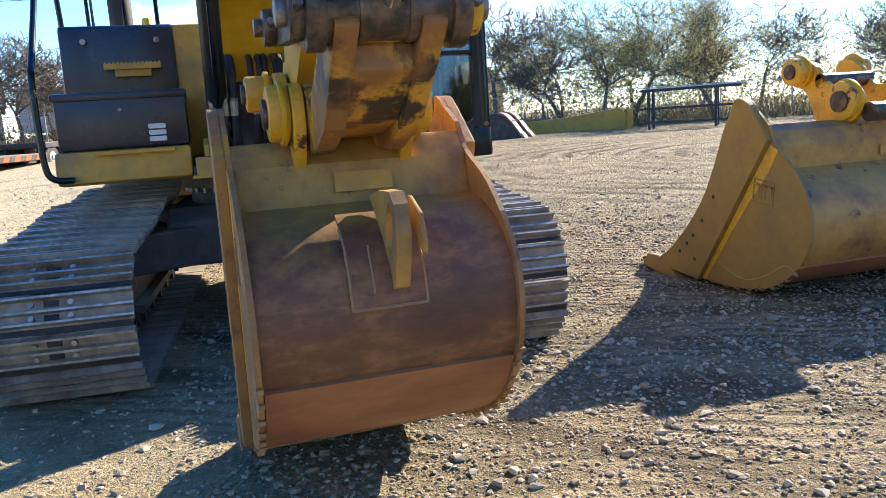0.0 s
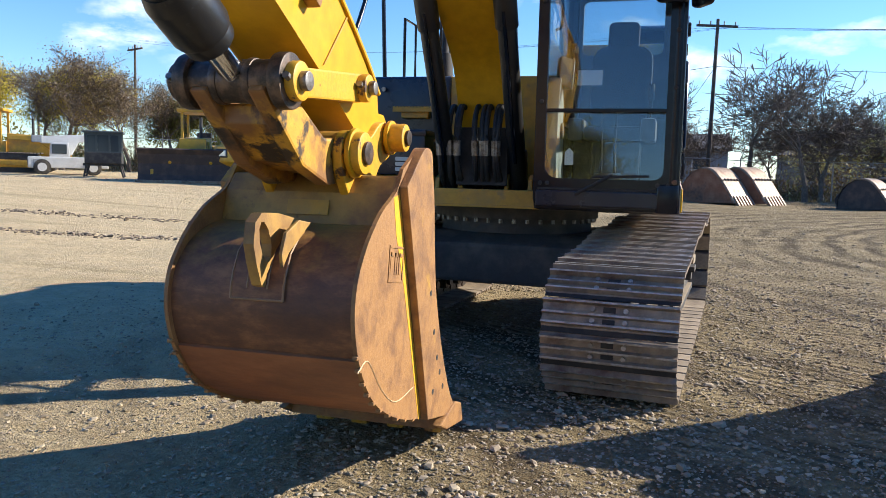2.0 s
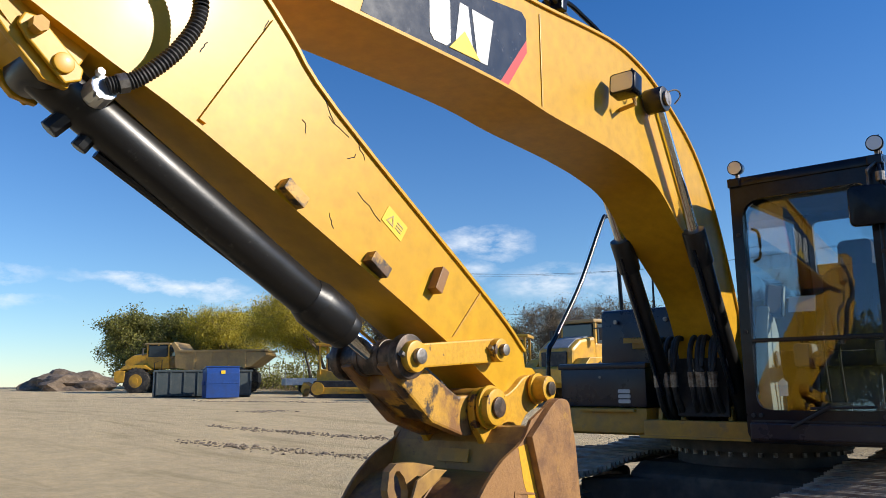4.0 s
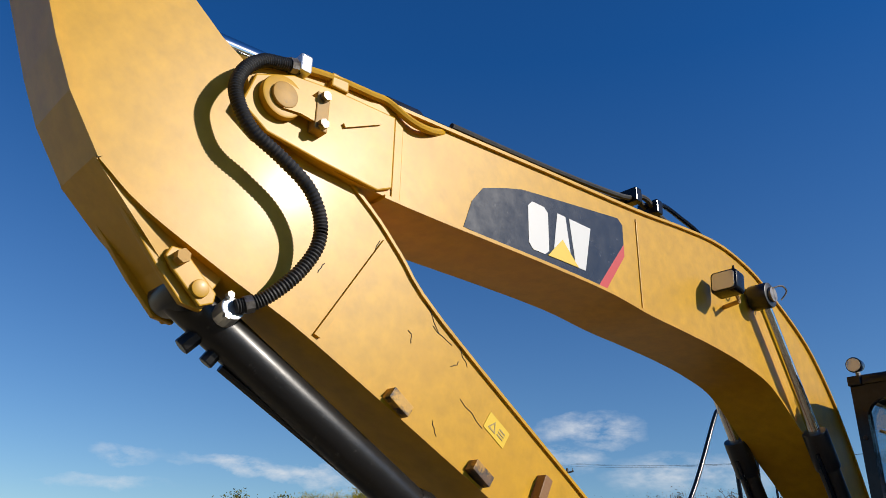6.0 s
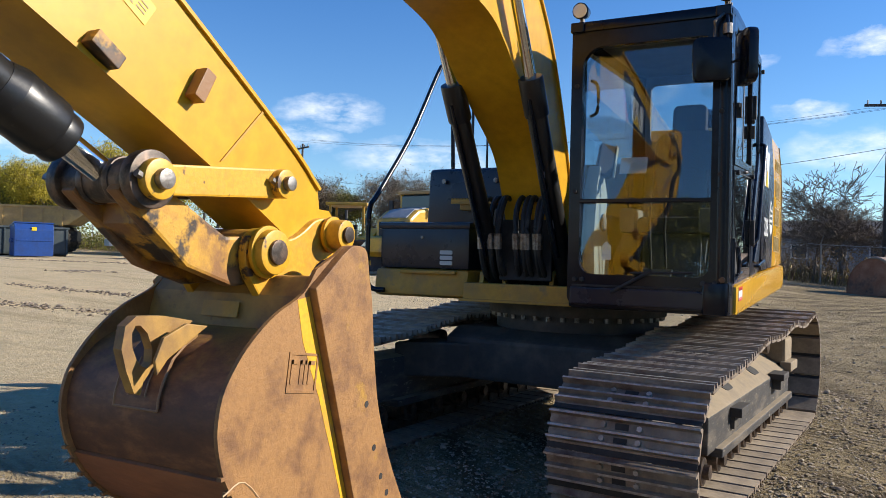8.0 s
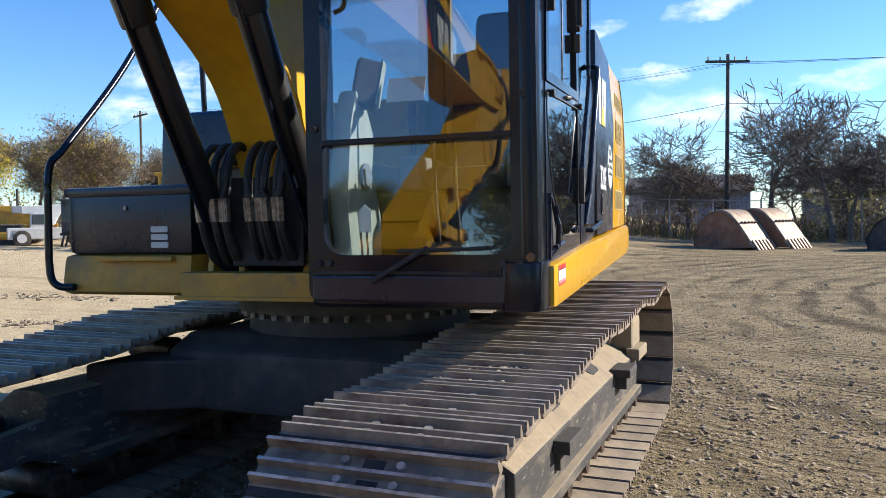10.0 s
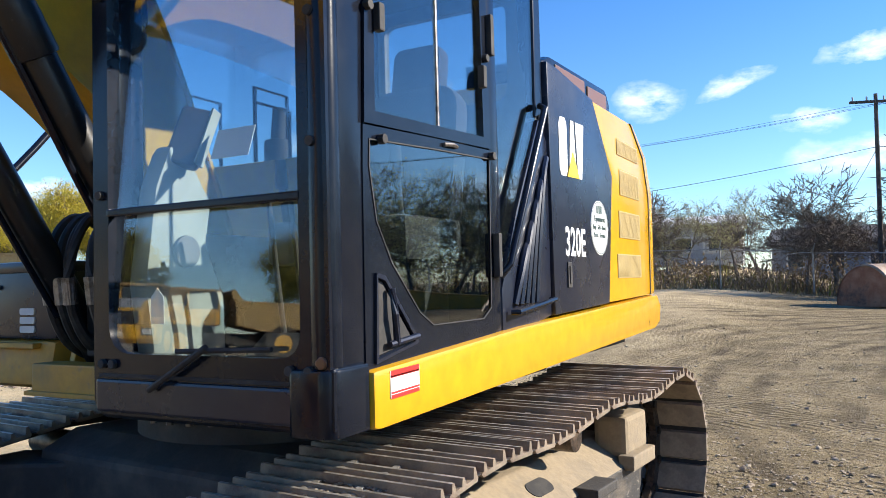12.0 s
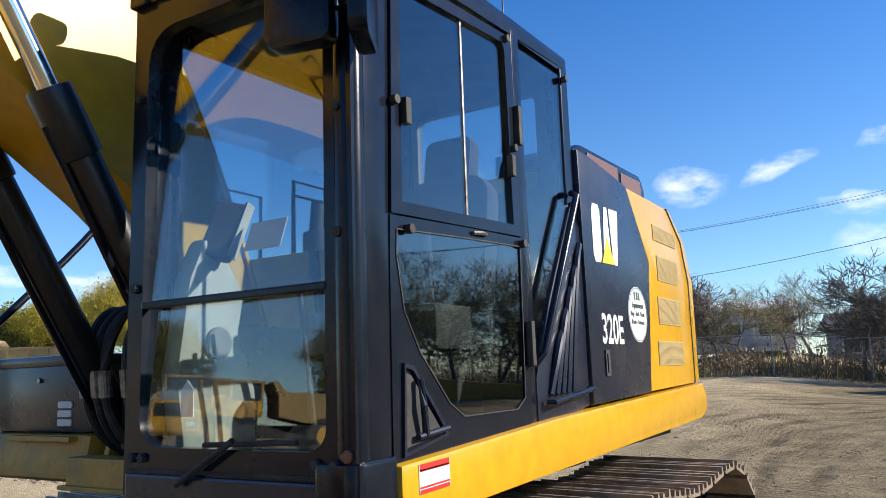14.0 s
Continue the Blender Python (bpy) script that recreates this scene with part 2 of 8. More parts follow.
VENT_MESH = material("tan_vent_mesh", (0.4, 0.288, 0.104), 0.6, second=(0.352, 0.256, 0.096), scale=12)
YELLOW_CHIPPED = material("chipped_yellow_paint", (0.64, 0.344, 0.024), 0.42, second=(0.08, 0.044, 0.028), scale=11, mix=(0.60, 0.64), bump=0.15, bump_scale=40, third=(0.416, 0.216, 0.032), third_scale=5, third_mix=(0.50, 0.72))
AMBER = plain("amber_plastic", (0.16, 0.07, 0.03), 0.35)


def bucket_material():
    """Yellow paint worn to brown rust: most rust on the lower shell, scratches and weld scorch round it."""
    m = material("rusted_bucket_paint", (0.54, 0.32, 0.05), 0.58, second=(0.36, 0.20, 0.05), scale=4, mix=(0.42, 0.7), bump=0.18, bump_scale=45, third=None)
    n, l = m.node_tree.nodes, m.node_tree.links
    b = n["Principled BSDF"]
    was = b.inputs["Base Color"].links[0].from_socket
    co = n.new("ShaderNodeTexCoord")
    sep = n.new("ShaderNodeSeparateXYZ")
    l.new(co.outputs["Object"], sep.inputs[0])
    no = n.new("ShaderNodeTexNoise")
    no.inputs["Scale"].default_value, no.inputs["Detail"].default_value, no.inputs["Roughness"].default_value = 3.4, 10, 0.72
    l.new(co.outputs["Object"], no.inputs["Vector"])
    add = n.new("ShaderNodeMath")
    add.operation = "MULTIPLY_ADD"
    l.new(no.outputs["Fac"], add.inputs[0])
    add.inputs[1].default_value = 0.55
    l.new(sep.outputs["Z"], add.inputs[2])
    r = n.new("ShaderNodeMapRange")
    r.inputs["From Min"].default_value, r.inputs["From Max"].default_value = 1.52, 1.28
    l.new(add.outputs[0], r.inputs["Value"])
    rust_n = n.new("ShaderNodeTexNoise")
    rust_n.inputs["Scale"].default_value, rust_n.inputs["Detail"].default_value, rust_n.inputs["Roughness"].default_value = 3.6, 10, 0.72
    mp = n.new("ShaderNodeMapping")
    mp.inputs["Scale"].default_value = (0.8, 1.0, 1.8)
    l.new(co.outputs["Object"], mp.inputs[0])
    l.new(mp.outputs[0], rust_n.inputs["Vector"])
    ramp = n.new("ShaderNodeValToRGB")
    ramp.color_ramp.elements[0].position, ramp.color_ramp.elements[1].position = 0.36, 0.66
    ramp.color_ramp.elements[0].color = (0.085, 0.036, 0.02, 1)
    ramp.color_ramp.elements[1].color = (0.31, 0.135, 0.05, 1)
    e = ramp.color_ramp.elements.new(0.5)
    e.color = (0.14, 0.058, 0.026, 1)
    l.new(rust_n.outputs["Fac"], ramp.inputs[0])
    mix = n.new("ShaderNodeMixRGB")
    l.new(r.outputs[0], mix.inputs["Fac"])
    l.new(was, mix.inputs["Color1"])
    l.new(ramp.outputs[0], mix.inputs["Color2"])
    l.new(mix.outputs[0], b.inputs["Base Color"])
    return m


BUCKET = bucket_material()
RUST_STRAP = material("orange_rust_strap", (0.30, 0.115, 0.045), 0.6, second=(0.19, 0.075, 0.032), scale=7, mix=(0.42, 0.66), bump=0.25, bump_scale=50, stretch=(0.4, 1, 1))
WELD_DULL = plain("rusty_weld", (0.30, 0.17, 0.08), 0.6, 0.1)
YELLOW_STRIPE = material("scuffed_yellow_band", (0.74, 0.40, 0.02), 0.5, second=(0.50, 0.26, 0.06), scale=9, mix=(0.48, 0.66), bump=0.1)
YELLOW_GRIMY = material("grimy_yellow_paint", (0.40, 0.225, 0.05), 0.6, second=(0.19, 0.10, 0.04), scale=4, mix=(0.45, 0.65), bump=0.2, bump_scale=40, third=(0.07, 0.04, 0.025), third_scale=7, third_mix=(0.60, 0.68))
YELLOW_FADED = material("faded_yellow_paint", (0.30, 0.175, 0.036), 0.55, second=(0.21, 0.13, 0.045), scale=3, mix=(0.42, 0.72), bump=0.15, bump_scale=45, third=(0.211, 0.118, 0.0496), third_scale=6, third_mix=(0.60, 0.74))
WELD = plain("bright_weld", (0.46, 0.29, 0.15), 0.6, 0.1)
BUCKET_SIDE = material("rust_dusted_side_plate", (0.33, 0.165, 0.055), 0.62, second=(0.185, 0.088, 0.036), scale=9, mix=(0.46, 0.66), bump=0.35, bump_scale=80, third=(0.46, 0.25, 0.03), third_scale=2.6, third_mix=(0.60, 0.68))


# ---- building helpers ----
def part(name, bm, mat, parent=None, label="", smooth=False, m=None):
    """Links a bmesh as one mesh object under a thing or a part."""
    me = bpy.data.meshes.new(name)
    bmesh.ops.recalc_face_normals(bm, faces=bm.faces)
    bm.to_mesh(me)
    bm.free()
    me.materials.append(mat)
    if smooth:
        me.polygons.foreach_set("use_smooth", [True] * len(me.polygons))
        me.set_sharp_from_angle(angle=radians(38))
    ob = new(name, me)
    m = Matrix() if m is None else m
    while parent and parent.parent and parent.parent.parent:
        m, parent = parent.matrix_basis @ m, parent.parent
    if parent:
        ob.parent = parent
    ob.matrix_basis = m
    if label:
        ob["label"] = label
    return ob


def thing(name, label, category, group="", m=None, kind=""):
    ob = new(name)
    if m is not None:
        ob.matrix_basis = m
    return tagged(ob, label, category, group, kind)


def add_box(bm, lo, hi, m=None, bevel=0.0):
    """A box between two corners, with bevelled edges if wished."""
    sub = bmesh.new()
    r = bmesh.ops.create_cube(sub, size=1.0)
    for v in r["verts"]:
        v.co = Vector([(lo[i] + hi[i]) / 2 + v.co[i] * (hi[i] - lo[i]) for i in range(3)])
    if bevel:
        bmesh.ops.bevel(sub, geom=list(sub.edges), offset=bevel, segments=2, affect="EDGES", profile=0.6)
    return join(bm, sub, m)


def join(bm, sub, m=None):
    if m is not None:
        sub.transform(m)
    made = {v: bm.verts.new(v.co) for v in sub.verts}
    for f in sub.faces:
        try:
            bm.faces.new([made[v] for v in f.verts])
        except ValueError:
            pass
    sub.free()
    return bm


def box(lo, hi, bevel=0.0, m=None):
    return add_box(bmesh.new(), lo, hi, m, bevel)


def add_rod(bm, a, b, r, r2=None, seg=16, caps=True, bevel=0.0):
    """A round bar from a to b."""
    a, b = Vector(a), Vector(b)
    sub = bmesh.new()
    bmesh.ops.create_cone(sub, cap_ends=caps, segments=seg, radius1=r, radius2=r if r2 is None else r2, depth=(b - a).length)
    if bevel:
        rims = [e for e in sub.edges if len(e.link_faces) == 2 and any(len(f.verts) > 4 for f in e.link_faces)]
        bmesh.ops.bevel(sub, geom=rims, offset=bevel, segments=2, affect="EDGES", profile=0.6)
    q = (b - a).to_track_quat("Z", "Y").to_matrix().to_4x4()
    return join(bm, sub, Matrix.Translation((a + b) / 2) @ q)


def rod(a, b, r, r2=None, seg=16, bevel=0.0):
    return add_rod(bmesh.new(), a, b, r, r2, seg, True, bevel)


def spline(points, steps=8, closed=False):
    """Points on a smooth curve through the given ones."""
    p = [Vector(q) for q in points]
    out, n = [], len(p)
    for i in range(n if closed else n - 1):
        a, b = p[i], p[(i + 1) % n]
        before = p[i - 1] if closed or i else a * 2 - b
        after = p[(i + 2) % n] if closed or i + 2 < n else b * 2 - a
        for k in range(steps):
            t = k / steps
            out.append(0.5 * ((2 * a) + (b - before) * t + (2 * before - 5 * a + 4 * b - after) * t * t + (3 * a - before - 3 * b + after) * t ** 3))
    if not closed:
        out.append(p[-1])
    return out


def add_tube(bm, points, r, seg=10, ribs=0.0):
    """A tube along points; ribs: how far every second ring stands proud."""
    pts = [Vector(q) for q in points]
    up = Vector((0, 0, 1))
    rings = []
    for i, p in enumerate(pts):
        d = (pts[min(i + 1, len(pts) - 1)] - pts[max(i - 1, 0)]).normalized()
        side = d.cross(up)
        if side.length < 0.05:
            side = d.cross(Vector((1, 0, 0)))
        side.normalize()
        above = side.cross(d).normalized()
        rr = r + (ribs if i % 2 else 0.0)
        rings.append([bm.verts.new(p + rr * (math.cos(2 * math.pi * k / seg) * side + math.sin(2 * math.pi * k / seg) * above)) for k in range(seg)])
    for a, b in zip(rings, rings[1:]):
        for k in range(seg):
            bm.faces.new((a[k], a[(k + 1) % seg], b[(k + 1) % seg], b[k]))
    bm.faces.new(rings[0])
    bm.faces.new(rings[-1])
    return bm


def tube(points, r, seg=10, ribs=0.0):
    return add_tube(bmesh.new(), points, r, seg, ribs)


def add_slab(bm, outline, x0, x1, axis="x", bevel=0.0, m=None):
    """A flat plate: a closed outline in the plane across axis, thick from x0 to x1. Outline points are (y, z) for x, (x, z) for y, (x, y) for z."""
    def at(u, v, w):
        return {"x": (w, u, v), "y": (u, w, v), "z": (u, v, w)}[axis]

    sub = bmesh.new()
    lo = [sub.verts.new(at(u, v, x0)) for u, v in outline]
    hi = [sub.verts.new(at(u, v, x1)) for u, v in outline]
    n = len(outline)
    sub.faces.new(lo)
    sub.faces.new(hi)
    for k in range(n):
        sub.faces.new((lo[k], lo[(k + 1) % n], hi[(k + 1) % n], hi[k]))
    bmesh.ops.recalc_face_normals(sub, faces=sub.faces)
    if bevel:
        rims = [e for e in sub.edges if len(e.link_faces) == 2 and e.calc_face_angle(0) > 0.5]
        bmesh.ops.bevel(sub, geom=rims, offset=bevel, segments=2, affect="EDGES", profile=0.6, clamp_overlap=True)
    return join(bm, sub, m)


def slab(outline, x0, x1, axis="x", bevel=0.0, m=None):
    return add_slab(bmesh.new(), outline, x0, x1, axis, bevel, m)


def add_ring_slab(bm, outer, inner, x0, x1, axis="x"):
    """A flat frame between two outlines with the same number of points."""
    def at(u, v, w):
        return {"x": (w, u, v), "y": (u, w, v), "z": (u, v, w)}[axis]

    n = len(outer)
    rings = [[bm.verts.new(at(u, v, w)) for u, v in some] for some in (outer, inner) for w in (x0, x1)]
    o0, o1, i0, i1 = rings
    for k in range(n):
        j = (k + 1) % n
        bm.faces.new((o0[k], o0[j], i0[j], i0[k]))
        bm.faces.new((o1[k], o1[j], i1[j], i1[k]))
        bm.faces.new((o0[k], o0[j], o1[j], o1[k]))
        bm.faces.new((i0[k], i0[j], i1[j], i1[k]))
    return bm


def round_rect(x0, z0, x1, z1, r, seg=4):
    """A rounded rectangle, anticlockwise."""
    rs = r if isinstance(r, tuple) else (r,) * 4
    out = []
    for (cx, cz, a0), q in zip(((x0, z0, 180), (x1, z0, 270), (x1, z1, 0), (x0, z1, 90)), rs):
        q = max(q, 0.002)
        mx, mz = cx + (q if cx == x0 else -q), cz + (q if cz == z0 else -q)
        out += [(mx + q * math.cos(radians(a0 + 90 * k / seg)), mz + q * math.sin(radians(a0 + 90 * k / seg))) for k in range(seg + 1)]
    return out


def add_ribbon(bm, line, x0, x1, thick):
    """A plate that follows a line of (y, z), from x0 to x1 wide; thick is to the line's left."""
    n = len(line)
    off = []
    for i in range(n):
        a, b = Vector(line[max(i - 1, 0)]), Vector(line[min(i + 1, n - 1)])
        d = (b - a).normalized()
        off.append((line[i][0] - d.y * thick, line[i][1] + d.x * thick))
    rows = [[bm.verts.new((x, u, v)) for u, v in some] for some in (line, off) for x in (x0, x1)]
    a0, a1, b0, b1 = rows
    for i in range(n - 1):
        bm.faces.new((a0[i], a0[i + 1], a1[i + 1], a1[i]))
        bm.faces.new((b0[i], b0[i + 1], b1[i + 1], b1[i]))
        bm.faces.new((a0[i], a0[i + 1], b0[i + 1], b0[i]))
        bm.faces.new((a1[i], a1[i + 1], b1[i + 1], b1[i]))
    for k in (0, -1):
        bm.faces.new((a0[k], a1[k], b1[k], b0[k]))
    return bm


def letters(name, body, mat, parent, m, height, label="", depth=0.0015, shear=0.0, bold=0.0, squeeze=1.0):
    """Lettering as a thin mesh; its baseline's start at m, x to the right and y up."""
    cu = bpy.data.curves.new(name, "FONT")
    cu.body, cu.size, cu.extrude, cu.offset, cu.shear = body, height * 1.37, depth, bold, shear
    tmp = new("lettering", cu)
    bpy.context.view_layer.update()
    me = bpy.data.meshes.new_from_object(tmp.evaluated_get(bpy.context.evaluated_depsgraph_get()))
    bpy.data.objects.remove(tmp)
    me.transform(Matrix.Diagonal((squeeze, 1, 1, 1)))
    me.name = name
    me.materials.clear()
    me.materials.append(mat)
    ob = new(name, me)
    ob.parent = parent
    ob.matrix_basis = m
    if label:
        ob["label"] = label
    return ob


# ---- the excavator ----
excavator = thing("excavator", "large yellow and black crawler excavator, bucket resting on the gravel", "excavator")
XC = -0.122  # middle of the linkage and bucket
XS = -0.035  # middle of the stick
XB = -0.055  # middle of the boom
ARM = Matrix.Translation((-0.080, 0.2436, -0.0556)) @ Matrix.Scale(1.035, 4)  # true size and place of the boom, the stick and their cylinders


# undercarriage: two crawler tracks, turned a little under the upper body
SWING = Matrix.Rotation(radians(-5), 4, "Z")


def loop_points(n=49):
    """Even places round a track, with the way outwards: flat below, round ends, a slack top."""
    path = []
    yf, yr, zf, rf, r = -1.865, 1.72, 0.395, 0.375, 0.462
    for k in range(60):
        path.append((yf + (yr - yf) * k / 60, 0.02))
    for k in range(40):
        a = -math.pi / 2 + math.pi * k / 40
        path.append((yr + r * math.cos(a), 0.482 + r * math.sin(a)))
    # the top hangs slack between sprocket, two carrier rollers and the low idler
    for (y0, z0), (y1, z1), slack in (((yr, 0.944), (0.62, 0.925), 0.045), ((0.62, 0.925), (-0.50, 0.885), 0.03), ((-0.50, 0.885), (yf, zf + rf), 0.02)):
        for k in range(24):
            t = k / 24
            path.append((y0 + (y1 - y0) * t, z0 + (z1 - z0) * t - slack * math.sin(math.pi * t) ** 2))
    for k in range(40):
        a = math.pi / 2 + math.pi * k / 40
        path.append((yf + rf * math.cos(a), zf + rf * math.sin(a)))
    p = np.array(path)
    seg = np.hypot(*np.diff(np.r_[p, p[:1]], axis=0).T)
    s = np.r_[0, np.cumsum(seg)]
    out = []
    for k in range(n):
        w = s[-1] * (k + 0.35) / n
        at = np.array([np.interp(w % s[-1], s, np.r_[p[:, i], p[0, i]]) for i in (0, 1)])
        ah = np.array([np.interp((w + 0.04) % s[-1], s, np.r_[p[:, i], p[0, i]]) for i in (0, 1)])
        be = np.array([np.interp((w - 0.04) % s[-1], s, np.r_[p[:, i], p[0, i]]) for i in (0, 1)])
        d = (ah - be) / np.hypot(*(ah - be))
        out.append((at, d))
    return out, s[-1] / n


def shoe_mesh(pitch, width=0.79):
    """One triple-grouser shoe: y along the track, z outwards."""
    bm = bmesh.new()
    h = pitch / 2
    outline = [(-h + 0.019, -0.004), (h - 0.024, -0.006), (h - 0.011, 0.007), (h - 0.018, 0.012)]
    for c, top in ((0.062, 0.030), (0.0, 0.026), (-0.072, 0.036)):
        outline += [(c + 0.013, 0.012), (c + 0.006, 0.012 + top), (c - 0.006, 0.012 + top), (c - 0.013, 0.012)]
    outline += [(-h + 0.010, 0.010)]
    add_slab(bm, outline, -width / 2, width / 2, "x")
    heads = len(bm.faces)
    for x in (-0.095, 0.095):
        for y in (-0.036, 0.034):
            add_rod(bm, (x, y, 0.010), (x, y, 0.030), 0.015, seg=6)
    holes = len(bm.faces)
    # black strip in the joint to the next shoe, painted in as the gap's shade
    add_box(bm, (-width / 2 + 0.004, h - 0.016, 0.007), (width / 2 - 0.004, h + 0.016, 0.0095))
    for x in (0.0,):
        add_box(bm, (x - 0.036, 0.020, 0.008), (x + 0.036, 0.050, 0.0135))
        add_box(bm, (x - 0.036, -0.054, 0.008), (x + 0.036, -0.020, 0.0135))
    me = bpy.data.meshes.new("track_shoe")
    bmesh.ops.recalc_face_normals(bm, faces=bm.faces)
    bm.to_mesh(me)
    bm.free()
    me.materials.append(SHOE)
    me.materials.append(SHOE_EDGE)
    me.materials.append(SHOE_DUST)
    me.materials.append(BLACK_MATTE)
    for p in me.polygons:
        if p.center.z > 0.034 and p.normal.z > 0.9:
            p.material_index = 1
        elif p.normal.z < -0.9:
            p.material_index = 2
        if p.index >= heads:
            p.material_index = 1
        if p.index >= holes:
            p.material_index = 3
    return me


def link_mesh(pitch):
    bm = bmesh.new()
    for x in (-0.075, 0.075):
        add_box(bm, (x - 0.022, -pitch / 2 - 0.01, -0.085), (x + 0.022, pitch / 2 + 0.01, -0.006))
    add_rod(bm, (-0.11, -pitch / 2, -0.045), (0.11, -pitch / 2, -0.045), 0.028, seg=10)
    me = bpy.data.meshes.new("chain_link")
    bmesh.ops.recalc_face_normals(bm, faces=bm.faces)
    bm.to_mesh(me)
    bm.free()
    me.materials.append(PIN_STEEL)
    return me


PLACES, PITCH = loop_points()
SHOE_MESH, LINK_MESH = shoe_mesh(PITCH), link_mesh(PITCH)


def build_track(side):
    out = 1 if side > 0 else -1
    bm = bmesh.new()
    # side frame: a welded box with sloped shoulders, and end brackets for idler and sprocket
    section = [(-0.21, 0.30), (-0.21, 0.63), (-0.14, 0.655), (0.02, 0.655), (0.235, 0.52), (0.235, 0.30)]
    add_slab(bm, [(out * x, z) for x, z in section], -1.42, 1.38, "y", bevel=0.012)
    add_slab(bm, [(-1.25, 0.26), (1.30, 0.26), (1.30, 0.315), (-1.25, 0.315)], -0.28, 0.28, "x", bevel=0.008)
    add_slab(bm, [(-1.95, 0.32), (-1.40, 0.34), (-1.40, 0.52), (-1.92, 0.47)], 0.13, 0.20, "x", bevel=0.012)
    add_slab(bm, [(-1.95, 0.32), (-1.40, 0.34), (-1.40, 0.52), (-1.92, 0.47)], -0.20, -0.13, "x", bevel=0.012)
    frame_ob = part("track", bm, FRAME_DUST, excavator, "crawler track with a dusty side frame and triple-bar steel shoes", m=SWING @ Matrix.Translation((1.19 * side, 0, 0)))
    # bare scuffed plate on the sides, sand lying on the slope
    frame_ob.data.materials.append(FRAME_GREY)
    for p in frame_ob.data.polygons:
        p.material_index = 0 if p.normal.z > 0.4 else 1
    slope = Matrix.Translation((out * 0.128, 0, 0.5875)) @ Matrix.Rotation(out * math.atan2(0.135, 0.215), 4, "Y")
    for y in (-0.55, 0.35):
        part("frame_slot", slab(round_rect(-0.045, -0.10, 0.045, 0.10, 0.044, 6), -0.004, 0.0035, "z", m=slope @ Matrix.Translation((0, y, 0))), BLACK_MATTE, frame_ob, "dark oval slot in the dusty frame")
    # step and lug on the outer face
    part("frame_step", add_box(box((out * 0.21 if out > 0 else -0.33, 0.55, 0.50), (0.33 if out > 0 else -0.21, 0.80, 0.55), 0.008), (min(out * 0.21, out * 0.3), 0.6, 0.42), (max(out * 0.21, out * 0.3), 0.75, 0.5), bevel=0.006), UNDER, frame_ob)
    part("frame_lug", add_box(box((min(out * 0.2, out * 0.31), -0.88, 0.44), (max(out * 0.2, out * 0.31), -0.62, 0.50), 0.006), (min(out * 0.2, out * 0.26), -0.85, 0.36), (max(out * 0.2, out * 0.26), -0.66, 0.44), bevel=0.005), UNDER, frame_ob)
    part("tensioner_cover", add_box(box((min(out * 0.05, out * 0.24), 1.18, 0.56), (max(out * 0.05, out * 0.24), 1.52, 0.78), 0.03), (min(out * 0.2, out * 0.29), 1.15, 0.50), (max(out * 0.2, out * 0.29), 1.5, 0.58), bevel=0.01), FRAME_DUST, frame_ob)
    # rollers
    for k in range(8):
        y = -1.35 + k * 0.385
        r = rod((-0.2, y, 0.19), (0.2, y, 0.19), 0.085, seg=18, bevel=0.01)
        add_rod(r, (-0.235, y, 0.19), (0.235, y, 0.19), 0.045, seg=12)
        part("track_roller", r, PIN_STEEL, frame_ob, smooth=True)
    for y, z in ((-0.50, 0.728), (0.62, 0.768)):
        part("carrier_roller", rod((-0.12, y, z), (0.2, y, z), 0.07, seg=16, bevel=0.01), PIN_STEEL, frame_ob, smooth=True)
    idler = rod((-0.10, -1.865, 0.395), (0.10, -1.865, 0.395), 0.285, seg=40, bevel=0.02)
    add_rod(idler, (-0.17, -1.865, 0.395), (0.17, -1.865, 0.395), 0.12, seg=20)
    part("idler_wheel", idler, UNDER, frame_ob, smooth=True)
    sprocket = rod((-0.045, 1.72, 0.482), (0.045, 1.72, 0.482), 0.33, seg=40)
    for k in range(21):
        a = 2 * math.pi * k / 21
        add_box(sprocket, (-0.04, 0.31, -0.035), (0.04, 0.385, 0.035), Matrix.Translation((0, 1.72, 0.482)) @ Matrix.Rotation(a, 4, "X"))
    add_rod(sprocket, (-0.18 if out > 0 else -0.06, 1.72, 0.482), (0.06 if out > 0 else 0.18, 1.72, 0.482), 0.22, seg=28)
    part("drive_sprocket", sprocket, UNDER, frame_ob, smooth=True)
    for at, d in PLACES:
        tangent = Vector((0, float(d[0]), float(d[1])))
        outward = Vector((0, float(d[1]), -float(d[0])))
        m = Matrix((Vector((1, 0, 0)), tangent, outward)).transposed().to_4x4()
        if m.determinant() < 0:
            m = Matrix((Vector((-1, 0, 0)), tangent, outward)).transposed().to_4x4()
        m.translation = (0, float(at[0]), float(at[1]))
        for nm, me in (("track_shoe", SHOE_MESH), ("chain_link", LINK_MESH)):
            ob = new(nm, me)
            ob.parent = frame_ob
            ob.matrix_basis = m
    # dried mud lying on the upper shoes
    if side > 0:
        mud = bmesh.new()
        rnd = random.Random(3)
        for _ in range(420):
            y, x = rnd.gauss(-0.90, 0.20), rnd.gauss(0.02, 0.13)
            s = rnd.uniform(0.003, 0.011)
            z = 0.868 + 0.084 * (y + 0.70) + (0.01 if y < -0.70 else 0.0)
            sub = bmesh.new()
            bmesh.ops.create_icosphere(sub, subdivisions=1, radius=s)
            join(mud, sub, Matrix.Translation((x, y, z)) @ Matrix.Rotation(rnd.random() * 6, 4, "Z") @ Matrix.Diagonal((1.4, 1, 0.6, 1)))
